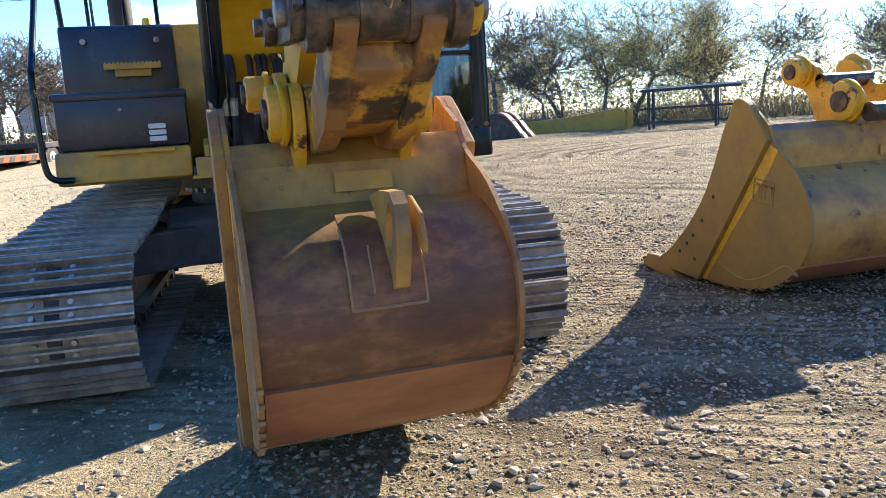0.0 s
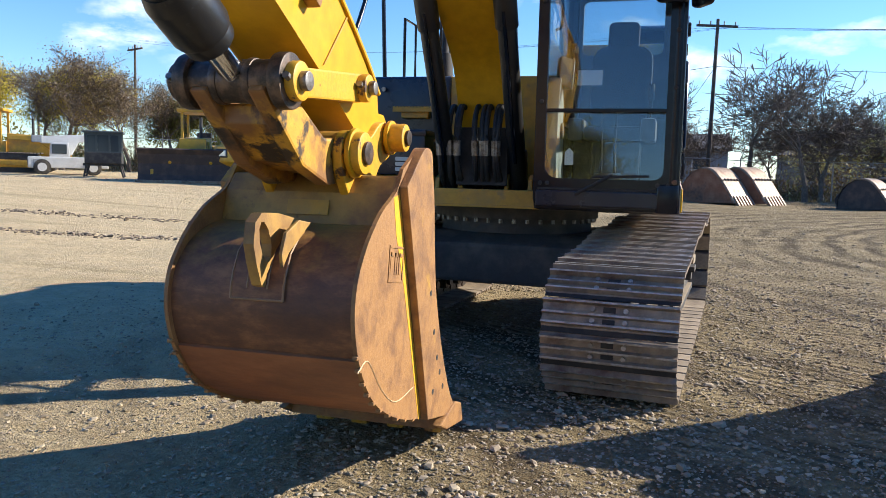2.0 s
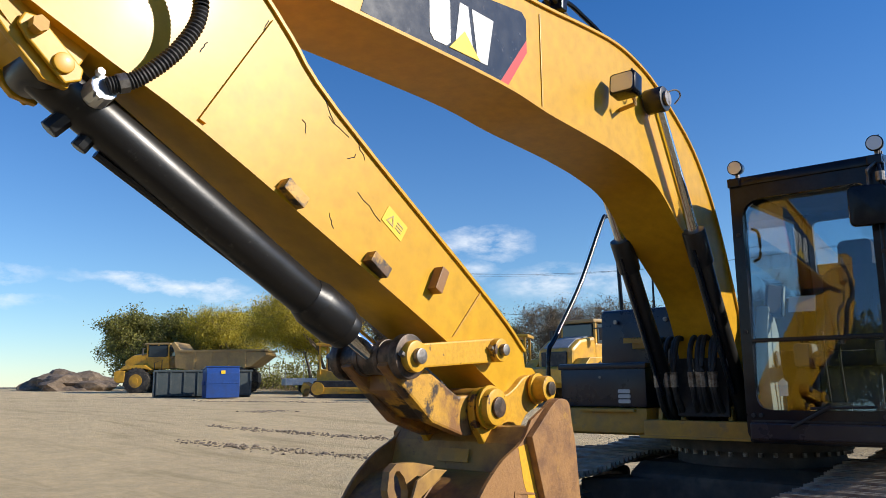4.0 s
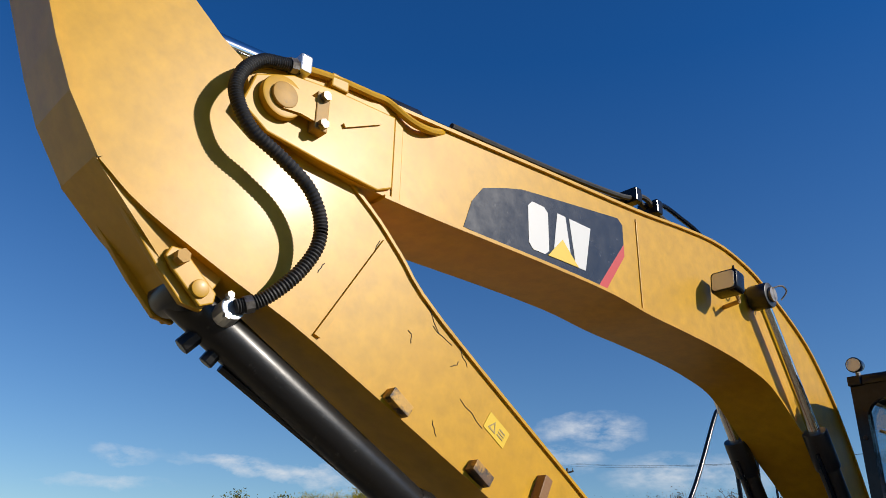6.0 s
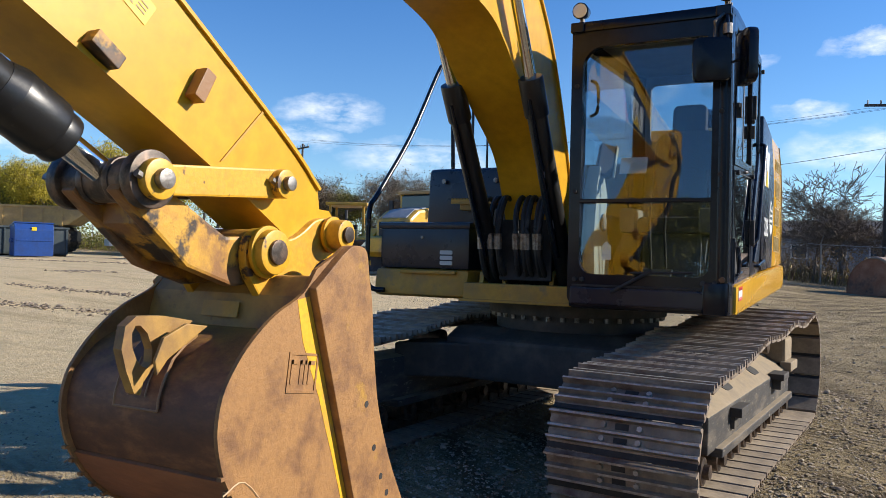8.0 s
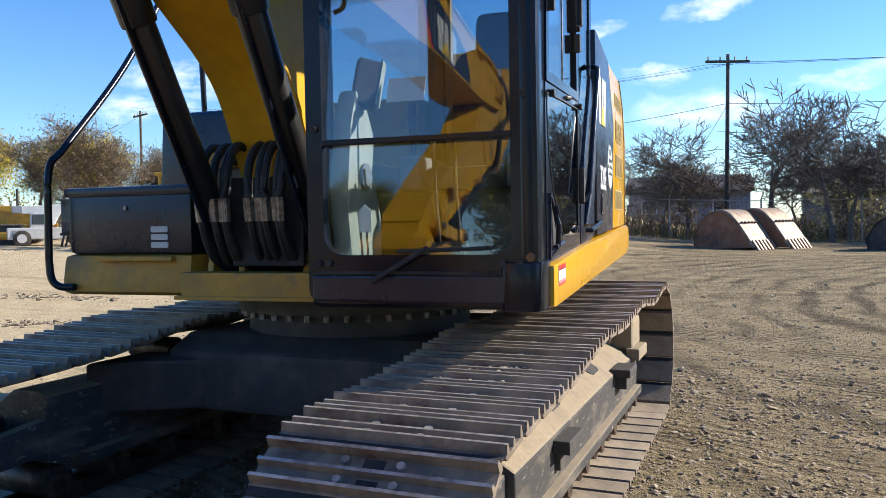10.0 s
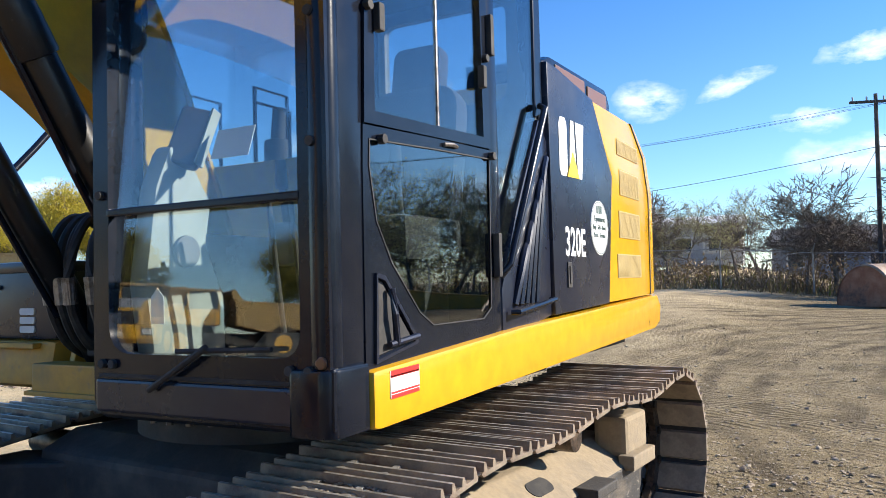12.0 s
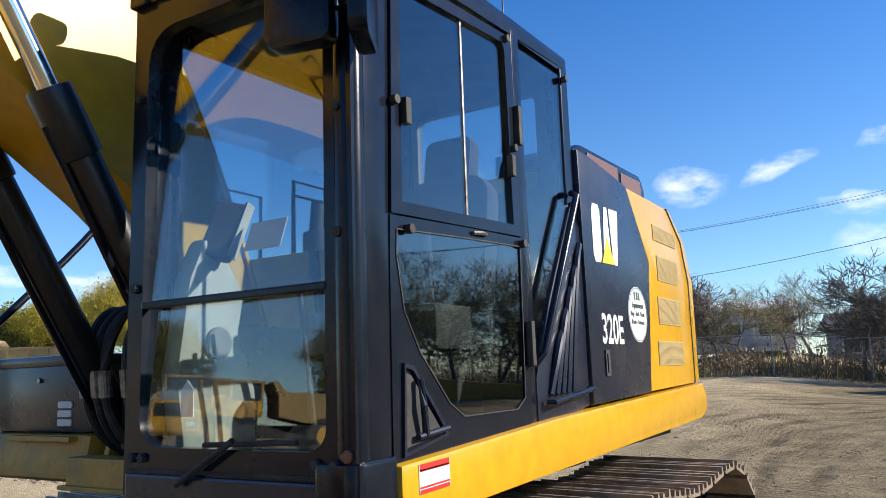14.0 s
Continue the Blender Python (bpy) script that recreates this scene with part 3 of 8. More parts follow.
        tagged(part("dried_mud", mud, material("pale_dried_mud", (0.42, 0.35, 0.26), 0.95, second=(0.3, 0.24, 0.18), scale=20, bump=0.3), frame_ob), "crumbs of pale dried mud", kind="stuff")
    return frame_ob


for s in (1, -1):
    build_track(s)

# centre body under the swing ring
cb = bmesh.new()
add_slab(cb, [(-0.80, 0.46), (0.80, 0.46), (0.80, 0.78), (0.62, 0.86), (-0.62, 0.86), (-0.80, 0.78)], -0.78, 0.78, "x", bevel=0.03)
carbody = part("carbody", cb, UNDER, excavator, "dusty dark steel centre body between the tracks", m=SWING)
for sx in (-1, 1):
    for sy in (-1, 1):
        part("carbody_leg", slab([(0.55 * sx, 0.45 * sy), (1.05 * sx, 0.72 * sy), (1.05 * sx, 1.12 * sy), (0.55 * sx, 0.80 * sy)], 0.47, 0.74, "z", bevel=0.02), UNDER, carbody)
ring = rod((0, 0, 0.86), (0, 0, 0.98), 0.66, seg=64)
add_rod(ring, (0, 0, 0.98), (0, 0, 1.08), 0.72, seg=64)
swing_ring = part("swing_ring", ring, UNDER, excavator, smooth=True)
for k in range(40):
    a = 2 * math.pi * k / 40
    part("ring_bolt", rod((0.69 * math.cos(a), 0.69 * math.sin(a), 0.945), (0.69 * math.cos(a), 0.69 * math.sin(a), 0.985), 0.018, seg=6), STEEL, swing_ring)

# upper platform
pl = bmesh.new()
add_slab(pl, [(-0.62, -0.85), (0.36, -0.85), (0.36, -1.05), (1.20, -1.05), (1.20, 2.3), (-1.30, 2.3), (-1.30, -0.55), (-0.62, -0.55)], 1.08, 1.16, "z", bevel=0.01)
platform = part("platform", pl, UNDER, excavator, "dusty steel deck plate")
part("platform_front_beam", add_box(box((-0.60, -0.93, 1.09), (0.35, -0.80, 1.22), 0.008), (-0.63, -0.95, 1.08), (0.36, -0.76, 1.10), bevel=0.004), YELLOW_DUSTY, platform)

# boom
BOOM_TOP = [(-5.97, 3.268), (-5.78, 3.354), (-5.52, 3.390), (-5.21, 3.405), (-4.35, 3.477), (-3.51, 3.548), (-3.03, 3.604), (-2.63, 3.635), (-2.31, 3.604), (-2.00, 3.512), (-1.50, 3.253), (-1.21, 2.977), (-1.01, 2.672), (-0.81, 2.264), (-0.62, 1.806), (-0.54, 1.520)]
BOOM_BOTTOM = [(-5.91, 3.110), (-5.78, 3.049), (-5.59, 3.003), (-5.21, 2.983), (-4.35, 2.993), (-3.84, 2.988), (-3.48, 2.957), (-3.13, 2.942), (-2.76, 2.921), (-2.42, 2.881), (-2.11, 2.804), (-1.78, 2.585), (-1.50, 2.405), (-1.27, 2.255), (-1.12, 2.110), (-0.98, 1.860), (-0.84, 1.540)]


def smooth_line(points, steps=5):
    return [(p.x, p.y) for p in spline([Vector((a, b)) for a, b in points], steps)]


top, bottom = smooth_line(BOOM_TOP), smooth_line(BOOM_BOTTOM)
bm = bmesh.new()
add_slab(bm, top + bottom[::-1], XB - 0.195, XB + 0.195, "x")
boom = part("boom", bm, YELLOW, excavator, "curved yellow box-section boom with worn paint", smooth=True, m=ARM)
lip = bmesh.new()
add_ribbon(lip, top[12:], XB - 0.212, XB + 0.212, 0.016)
part("boom_top_plate", lip, YELLOW, boom, smooth=True)
lip = bmesh.new()
add_ribbon(lip, bottom[14:], XB - 0.212, XB + 0.212, -0.016)
part("boom_bottom_plate", lip, YELLOW, boom, smooth=True)
for y, z0, z1, lean in ((-5.26, 2.98, 3.355, 0.03), (-3.522, 2.96, 3.50, 0.02)):
    for sx in (-1, 1):
        part("weld_seam", box((min(XB + sx * 0.193, XB + sx * 0.202), y - (0.022 if y < -5 else 0.006), z0), (max(XB + sx * 0.193, XB + sx * 0.202), y + (0.022 if y < -5 else 0.006), z1), 0.003), YELLOW, boom)
# nose plates with the stick pin
for sx in (-1, 1):
    x0, x1 = sorted((XB + sx * 0.195, XB + sx * 0.213))
    nose = slab([(-5.97, 3.10), (-5.93, 3.24), (-5.78, 3.31), (-5.60, 3.335), (-5.29, 3.35), (-5.29, 3.02), (-5.36, 2.985), (-5.64, 3.005), (-5.86, 3.03)], x0, x1, "x", bevel=0.006)
    part("nose_plate", nose, YELLOW, boom)
    c = Vector((XB + sx * 0.213, -5.83, 3.175))
    d = Vector((sx, 0, 0))
    part("pin_boss", rod(c, c + d * 0.035, 0.085, seg=32, bevel=0.008), YELLOW, boom, smooth=True)
    part("pin_cap", rod(c + d * 0.035, c + d * 0.05, 0.052, seg=28, bevel=0.006), YELLOW_DUSTY, boom, smooth=True)
    part("pin_keeper", slab([(-5.83, 3.12), (-5.83, 3.23), (-5.74, 3.22), (-5.70, 3.225), (-5.70, 3.125), (-5.76, 3.13)], *sorted((c.x + sx * 0.03, c.x + sx * 0.045)), "x"), YELLOW, boom)
    part("keeper_block", box((min(c.x, c.x + sx * 0.05), -5.70, 3.095), (max(c.x, c.x + sx * 0.05), -5.645, 3.255), 0.004), YELLOW_DUSTY, boom)
    for z in (3.115, 3.235):
        part("keeper_bolt", rod((c.x + sx * 0.05, -5.673, z), (c.x + sx * 0.075, -5.673, z), 0.02, seg=6), STEEL, boom)
    if sx > 0:
        part("nose_rib", slab([(-5.55, 3.20), (-5.37, 3.29), (-5.37, 3.275), (-5.54, 3.185)], c.x - 0.002, c.x + 0.012, "x"), YELLOW, boom)

# dark badge on the boom's side: plain shapes in the badge's colours
bx = XB + 0.1972
part("badge_field", slab([(-4.875, 3.0), (-4.826, 3.141), (-4.757, 3.231), (-4.60, 3.29), (-4.487, 3.325), (-4.1, 3.385), (-3.70, 3.445), (-3.66, 3.415), (-3.661, 3.301), (-3.92, 2.985), (-4.56, 2.985)], bx - 0.003, bx, "x"), DECAL_DARK, boom, "dark badge film with white blocks, a yellow triangle and a red stripe")
part("badge_stripe", slab([(-3.661, 3.301), (-3.661, 3.23), (-3.855, 2.98), (-3.92, 2.985)], bx - 0.003, bx, "x"), RED, boom)


def badge(parent, mat_white, mat_yellow, to, w, h, name="badge_block"):
    """The maker's mark as plain white blocks and a yellow triangle. to(u, v): the place on the surface."""
    def patch(outline, mat, lift, nm):
        sub = bmesh.new()
        low = [sub.verts.new(to(u * w, v * h, 0)) for u, v in outline]
        high = [sub.verts.new(to(u * w, v * h, lift)) for u, v in outline]
        sub.faces.new(high)
        for k in range(len(low)):
            j = (k + 1) % len(low)
            sub.faces.new((low[k], low[j], high[j], high[k]))
        bmesh.ops.triangulate(sub, faces=[f for f in sub.faces if len(f.verts) > 4])
        part(nm, sub, mat, parent)

    patch([(0.06, 0.0), (0.24, 0.0), (0.30, 0.1), (0.30, 0.9), (0.24, 1.0), (0.06, 1.0), (0.0, 0.88), (0.0, 0.12)], mat_white, 0.002, name)
    patch([(0.36, 0.0), (0.66, 0.0), (0.58, 1.0), (0.45, 1.0)], mat_white, 0.002, name)
    patch([(0.72, 0.0), (0.88, 0.0), (1.0, 1.0), (0.64, 1.0)], mat_white, 0.002, name)
    patch([(0.28, 0.0), (0.515, 0.46), (0.76, 0.0)], mat_yellow, 0.004, "badge_triangle")


def on_boom(u, v, lift):
    return (bx + lift, -4.45 + u, 3.035 + v + u * 0.02)


badge(boom, DECAL_WHITE, DECAL_YELLOW, on_boom, 0.49, 0.25)

# work lamp on the boom
lamp_at = Vector((XB + 0.32, -2.765, 3.29))
wl_body = slab(round_rect(-0.085, -0.07, 0.085, 0.07, 0.025), -0.05, 0.05, "y", bevel=0.012, m=Matrix.Translation(lamp_at) @ Matrix.Rotation(radians(-8), 4, "X"))
boom_lamp = part("boom_lamp", wl_body, BLACK, boom, "square black work lamp", smooth=True)
part("lens", slab(round_rect(-0.07, -0.056, 0.07, 0.056, 0.02), -0.056, -0.051, "y", m=Matrix.Translation(lamp_at) @ Matrix.Rotation(radians(-8), 4, "X")), LENS, boom_lamp)
part("lamp_bracket", tube([(XB + 0.195, -2.60, 3.21), (XB + 0.32, -2.64, 3.21), (XB + 0.32, -2.66, 3.25)], 0.014), YELLOW_DUSTY, boom_lamp)
part("lamp_wire", tube(spline([(XB + 0.28, -2.64, 3.33), (XB + 0.26, -2.56, 3.37), (XB + 0.24, -2.50, 3.30), (XB + 0.22, -2.44, 3.40), (XB + 0.2, -2.4, 3.55)], 6), 0.006, 6), RUBBER, boom_lamp)

part("bent_pipe", tube(spline([(0.02, -3.20, 3.66), (0.03, -3.05, 3.80), (0.03, -2.80, 3.79), (0.04, -2.60, 3.74), (0.05, -2.48, 3.64)], 6), 0.016, 8), BLACK, boom, smooth=True)

# boom cylinders on both sides
for sx in (-1, 1):
    x = XB + sx * 0.275
    up, low = Vector((x, -2.22, 3.36)), Vector((x, -0.90, 1.22))
    d = (low - up).normalized()
    gland = up + d * 0.98
    cyl = part("boom_cylinder", rod(gland, low, 0.066, seg=28, bevel=0.01), CYL_BLACK, excavator, "black hydraulic boom cylinder with a chrome rod", smooth=True, m=ARM)
    part("gland", rod(gland - d * 0.04, gland + d * 0.22, 0.08, seg=28, bevel=0.012), CYL_BLACK, cyl, smooth=True)
    part("rod", rod(up, gland, 0.038, seg=24), CHROME, cyl, smooth=True)
    part("rod_eye", rod(up - Vector((0.065, 0, 0)), up + Vector((0.065, 0, 0)), 0.085, seg=28, bevel=0.012), CYL_BLACK, cyl, smooth=True)
    part("pin_cap", rod(up + Vector((sx * 0.065, 0, 0)), up + Vector((sx * 0.085, 0, 0)), 0.05, seg=20), STEEL, cyl, smooth=True)
    part("oil_pipe", tube([gland + d * 0.15 + Vector((0, -0.10, 0.02)), gland + d * 0.7 + Vector((0, -0.11, 0.02)), low - d * 0.25 + Vector((0, -0.10, 0))], 0.014, 8), BLACK, cyl)
    part("base_bracket", slab([(-1.03, 1.10), (-0.76, 1.10), (-0.78, 1.28), (-0.87, 1.35), (-0.98, 1.31)], x - 0.11, x - 0.075, "x", bevel=0.006), YELLOW_DUSTY, cyl)
    part("base_bracket", slab([(-1.03, 1.10), (-0.76, 1.10), (-0.78, 1.28), (-0.87, 1.35), (-0.98, 1.31)], x + 0.075, x + 0.11, "x", bevel=0.006), YELLOW_DUSTY, cyl)
    if sx > 0:
        part("grease_loop", tube(spline([(x + 0.07, -2.22, 3.40), (x + 0.10, -2.12, 3.44), (x + 0.10, -2.05, 3.42), (x + 0.07, -2.08, 3.36)], 5), 0.006, 6), STEEL, cyl)

# stick cylinder along the boom's top
a, b = Vector((XC, -3.35, 3.70)), Vector((XC, -6.1, 3.49))
d = (b - a).normalized()
sc = part("stick_cylinder", rod(a, a + d * 1.75, 0.07, seg=24, bevel=0.01), CYL_BLACK, excavator, "black hydraulic stick cylinder on top of the boom", smooth=True, m=ARM)
part("gland", rod(a + d * 1.62, a + d * 1.82, 0.085, seg=24, bevel=0.01), CYL_BLACK, sc, smooth=True)
part("rod", rod(a + d * 1.8, b + d * 0.45, 0.046, seg=24), CHROME, sc, smooth=True)
part("base_lug", slab([(-3.52, 3.51), (-3.24, 3.54), (-3.28, 3.68), (-3.36, 3.76), (-3.46, 3.70)], XC - 0.13, XC + 0.13, "x", bevel=0.02), YELLOW, boom)
for x in (XC + 0.15, XC + 0.20):
    part("boom_pipe", tube(spline([(x, -1.55, 3.28), (x, -2.1, 3.56), (x, -2.7, 3.66), (x, -3.1, 3.66), (x, -3.3, 3.74), (x, -3.55, 3.66), (x, -4.2, 3.58), (x, -4.9, 3.52)], 6), 0.016, 8), RUBBER, boom)
for y, z in ((-2.45, 3.62), (-3.2, 3.72), (-3.42, 3.72)):
    part("pipe_clamp", box((XC + 0.10, y - 0.03, z - 0.06), (XC + 0.24, y + 0.03, z + 0.03), 0.008), BLACK, boom)

# stick
STICK_LOW = [(-6.36, 2.74), (-6.20, 2.63), (-5.86, 2.48), (-5.55, 2.35), (-4.69, 1.915), (-4.28, 1.70), (-3.95, 1.51), (-3.80, 1.42)]
STICK_TOP = [(-6.66, 3.62), (-6.35, 3.60), (-6.05, 3.36), (-5.70, 3.16), (-5.36, 2.92), (-5.20, 2.775), (-4.96, 2.55), (-3.98, 1.885), (-3.72, 1.675)]
nose_arc = [(-3.68 + 0.105 * math.cos(radians(t)), 1.50 + 0.105 * math.sin(radians(t))) for t in (-140, -110, -80, -45, -10, 30, 70, 105)]
outline = [(-6.66, 3.35), (-6.55, 3.07), (-6.48, 2.92)] + STICK_LOW + nose_arc + STICK_TOP[::-1]
stick = part("stick", slab(outline, XS - 0.14, XS + 0.14, "x"), YELLOW, excavator, "yellow box-section stick with scuffed paint", m=ARM)
lip = bmesh.new()
add_ribbon(lip, smooth_line(STICK_LOW[:6], 4), XS - 0.152, XS + 0.152, -0.014)
part("stick_bottom_plate", lip, YELLOW, stick, smooth=True)
lip = bmesh.new()
add_ribbon(lip, smooth_line(STICK_TOP[3:], 4), XS - 0.152, XS + 0.152, 0.014)
part("stick_top_plate", lip, YELLOW, stick, smooth=True)
lip = bmesh.new()
add_ribbon(lip, [(-6.66, 3.35), (-6.55, 3.07), (-6.48, 2.92), (-6.36, 2.74)], XS - 0.152, XS + 0.152, -0.014)
part("stick_end_plate", lip, YELLOW, stick)
sxx = XS + 0.14
# welded seams, lugs, the warning plate and scratches on the side
seam = bmesh.new()
add_slab(seam, [(-5.56, 2.37), (-5.535, 2.36), (-5.255, 2.80), (-5.28, 2.815)], sxx - 0.002, sxx + 0.012, "x")
part("weld_seam", seam, YELLOW, stick)
part("weld_seam", slab([(-4.27, 1.73), (-4.262, 1.73), (-4.06, 1.93), (-4.068, 1.935)], sxx - 0.002, sxx + 0.006, "x"), YELLOW_DUSTY, stick)
for y, z, turn in ((-5.186, 2.19, 34), (-4.76, 1.985, 34), (-4.39, 1.96, -62)):
    lug = slab(round_rect(-0.055, -0.024, 0.055, 0.024, 0.004), 0, 0.05, "x", bevel=0.003, m=Matrix.Translation((sxx, y, z)) @ Matrix.Rotation(radians(-turn), 4, "X"))
    part("hose_lug", lug, YELLOW_WORN, stick)
plate_m = Matrix.Translation((sxx + 0.001, -4.636, 2.172)) @ Matrix.Rotation(radians(-34), 4, "X") @ Matrix.Diagonal((1, 0.8, 0.75, 1))
part("warning_label", slab(round_rect(-0.085, -0.052, 0.085, 0.052, 0.004), -0.001, 0.0015, "x", m=plate_m), DECAL_YELLOW, stick, "yellow warning label with a triangle sign")
tri = bmesh.new()
add_ring_slab(tri, [(-0.06, -0.03), (0.0, -0.03), (-0.03, 0.03)], [(-0.048, -0.022), (-0.012, -0.022), (-0.03, 0.014)], 0.0015, 0.003, "x")
for v in (-0.018, 0.0, 0.018):
    add_box(tri, (0.0015, 0.012, v - 0.004), (0.003, 0.06, v + 0.004))
tri.transform(plate_m)
part("warning_sign", tri, VENT_MESH, stick)
rnd = random.Random(11)
for y, z, ln, turn in ((-5.02, 2.58, 0.17, -55), (-4.95, 2.50, 0.12, -30), (-4.83, 2.44, 0.09, -65), (-5.12, 2.46, 0.05, -80), (-4.78, 2.22, 0.16, -38), (-4.98, 2.13, 0.06, -80), (-5.55, 2.62, 0.05, 60), (-5.30, 2.78, 0.06, 70), (-4.88, 2.40, 0.05, 25)):
    pts = [Vector((sxx + 0.0006, y + t * ln, z + rnd.uniform(-0.008, 0.008))) for t in (-0.5, -0.25, 0, 0.25, 0.5)]
    m = Matrix.Translation((0, y, z)) @ Matrix.Rotation(radians(turn), 4, "X") @ Matrix.Translation((0, -y, -z))
    part("scratch", tube([m @ p for p in pts], 0.0018, 5), BLACK_MATTE, stick)

# bucket cylinder under the stick
bc_top, bc_rod = Vector((XS, -5.995, 2.44)), Vector((XS, -4.588, 1.637))
d = (bc_rod - bc_top).normalized()
bcyl = part("bucket_cylinder", rod(bc_top, bc_top + d * 1.25, 0.077, seg=32, bevel=0.01), CYL_BLACK, excavator, "black hydraulic bucket cylinder with a chrome rod", smooth=True, m=ARM)
part("gland", rod(bc_top + d * 1.21, bc_top + d * 1.37, 0.094, seg=32, bevel=0.014), CYL_BLACK, bcyl, smooth=True)
part("gland_ring", rod(bc_top + d * 1.17, bc_top + d * 1.22, 0.079, 0.094, seg=32), CYL_BLACK, bcyl, smooth=True)
part("gland_nut", rod(bc_top + d * 1.36, bc_top + d * 1.42, 0.082, seg=24, bevel=0.01), CYL_BLACK, bcyl, smooth=True)
part("rod", rod(bc_top + d * 1.40, bc_rod, 0.043, seg=24), CHROME, bcyl, smooth=True)
part("base_eye", rod(bc_top - Vector((0.08, 0, 0)), bc_top + Vector((0.08, 0, 0)), 0.074, seg=28, bevel=0.015), CYL_BLACK, bcyl, smooth=True)
part("oil_port", rod((XS, -5.90, 2.33), (XS - 0.02, -5.95, 2.27), 0.030, seg=8, bevel=0.006), CYL_BLACK, bcyl)
part("oil_port", rod((XS, -5.82, 2.30), (XS - 0.02, -5.86, 2.235), 0.026, seg=8, bevel=0.005), CYL_BLACK, bcyl)
part("port_flange", rod((XS + 0.07, -5.865, 2.375), (XS + 0.135, -5.865, 2.39), 0.042, seg=12, bevel=0.006), GALVANISED, bcyl, "bright plated hose flange")
for u, w in ((0.04, 0.0), (-0.02, 0.035), (-0.02, -0.035)):
    part("flange_bolt", rod((XS + 0.13, -5.865 + u, 2.39 + w), (XS + 0.15, -5.865 + u, 2.393 + w), 0.012, seg=6), GALVANISED, bcyl)
part("oil_pipe", tube([(XS - 0.03, -5.80, 2.235), (XS - 0.03, -5.3, 1.975), (XS - 0.03, -4.95, 1.79)], 0.015, 8), CYL_BLACK, bcyl)
# tapered bracket under the stick's elbow, with straps that hold the cylinder's pin
stations = (((-6.38, 2.735), 0.145, 0.0), ((-6.24, 2.60), 0.135, 0.07), ((-6.10, 2.475), 0.11, 0.10), ((-6.02, 2.385), 0.09, 0.10))
keel = bmesh.new()
rows = []
for (y, z), w, deep in stations:
    rows.append([keel.verts.new((XS + sx * w, y + k * 0.5 * deep, z + k * deep)) for sx, k in ((-1, 0), (1, 0), (1, 1), (-1, 1))])
for r0, r1 in zip(rows, rows[1:]):
    for k in range(4):
        keel.faces.new((r0[k], r0[(k + 1) % 4], r1[(k + 1) % 4], r1[k]))
keel.faces.new(rows[-1])
part("cylinder_bracket", keel, YELLOW, stick)
for sx in (-1, 1):
    part("bracket_web", slab([(-6.34, 2.71), (-6.13, 2.47), (-6.03, 2.37), (-5.96, 2.36), (-5.93, 2.44), (-5.90, 2.50)], *sorted((XS + sx * 0.085, XS + sx * 0.112)), "x", bevel=0.005), YELLOW, stick)
    part("bracket_strap", slab([(-6.115, 2.50), (-6.10, 2.535), (-6.065, 2.535), (-6.03, 2.51), (-5.93, 2.42), (-5.935, 2.385), (-5.98, 2.365), (-6.09, 2.465)], *sorted((XS + sx * 0.122, XS + sx * 0.138)), "x", bevel=0.005), YELLOW, stick)
    part("strap_bolt", rod((XS + sx * 0.138, -6.07, 2.50), (XS + sx * 0.175, -6.07, 2.50), 0.024, seg=6), YELLOW_DUSTY, stick)
    part("strap_pin", rod((XS + sx * 0.138, -5.99, 2.42), (XS + sx * 0.150, -5.99, 2.42), 0.030, seg=24, bevel=0.004), YELLOW, stick, smooth=True)

# ribbed hose from the boom's nose to the bucket cylinder
hose_pts = spline([(0.160, -5.76, 3.35), (0.165, -5.84, 3.325), (0.175, -5.92, 3.29), (0.19, -5.99, 3.21), (0.205, -6.02, 3.115), (0.215, -6.00, 3.04), (0.22, -5.94, 2.965), (0.22, -5.83, 2.915), (0.22, -5.71, 2.845), (0.215, -5.645, 2.75), (0.21, -5.64, 2.65), (0.19, -5.68, 2.555), (0.165, -5.74, 2.475), (0.13, -5.80, 2.42), (0.105, -5.862, 2.392)], 16)
part("hydraulic_hose", tube(hose_pts, 0.0225, 12, ribs=0.004), RUBBER, boom, "ribbed black hydraulic hose", smooth=True)
for k in (4, len(hose_pts) - 14):
    part("hose_fitting", rod(hose_pts[k], hose_pts[k + 6], 0.031, seg=8), STEEL, boom)
part("flange_block", box((0.13, -5.775, 3.325), (0.19, -5.725, 3.40), 0.008), GALVANISED, boom)
part("nose_pipe", tube(spline([(0.155, -5.74, 3.36), (0.155, -5.60, 3.385), (0.155, -5.42, 3.40), (0.15, -5.33, 3.41), (0.17, -5.22, 3.36), (0.17, -5.12, 3.36), (0.12, -4.98, 3.43)], 5), 0.017, 8), YELLOW, boom, smooth=True)
part("pipe_saddle", box((0.12, -5.62, 3.34), (0.17, -5.54, 3.40), 0.006), YELLOW, boom)

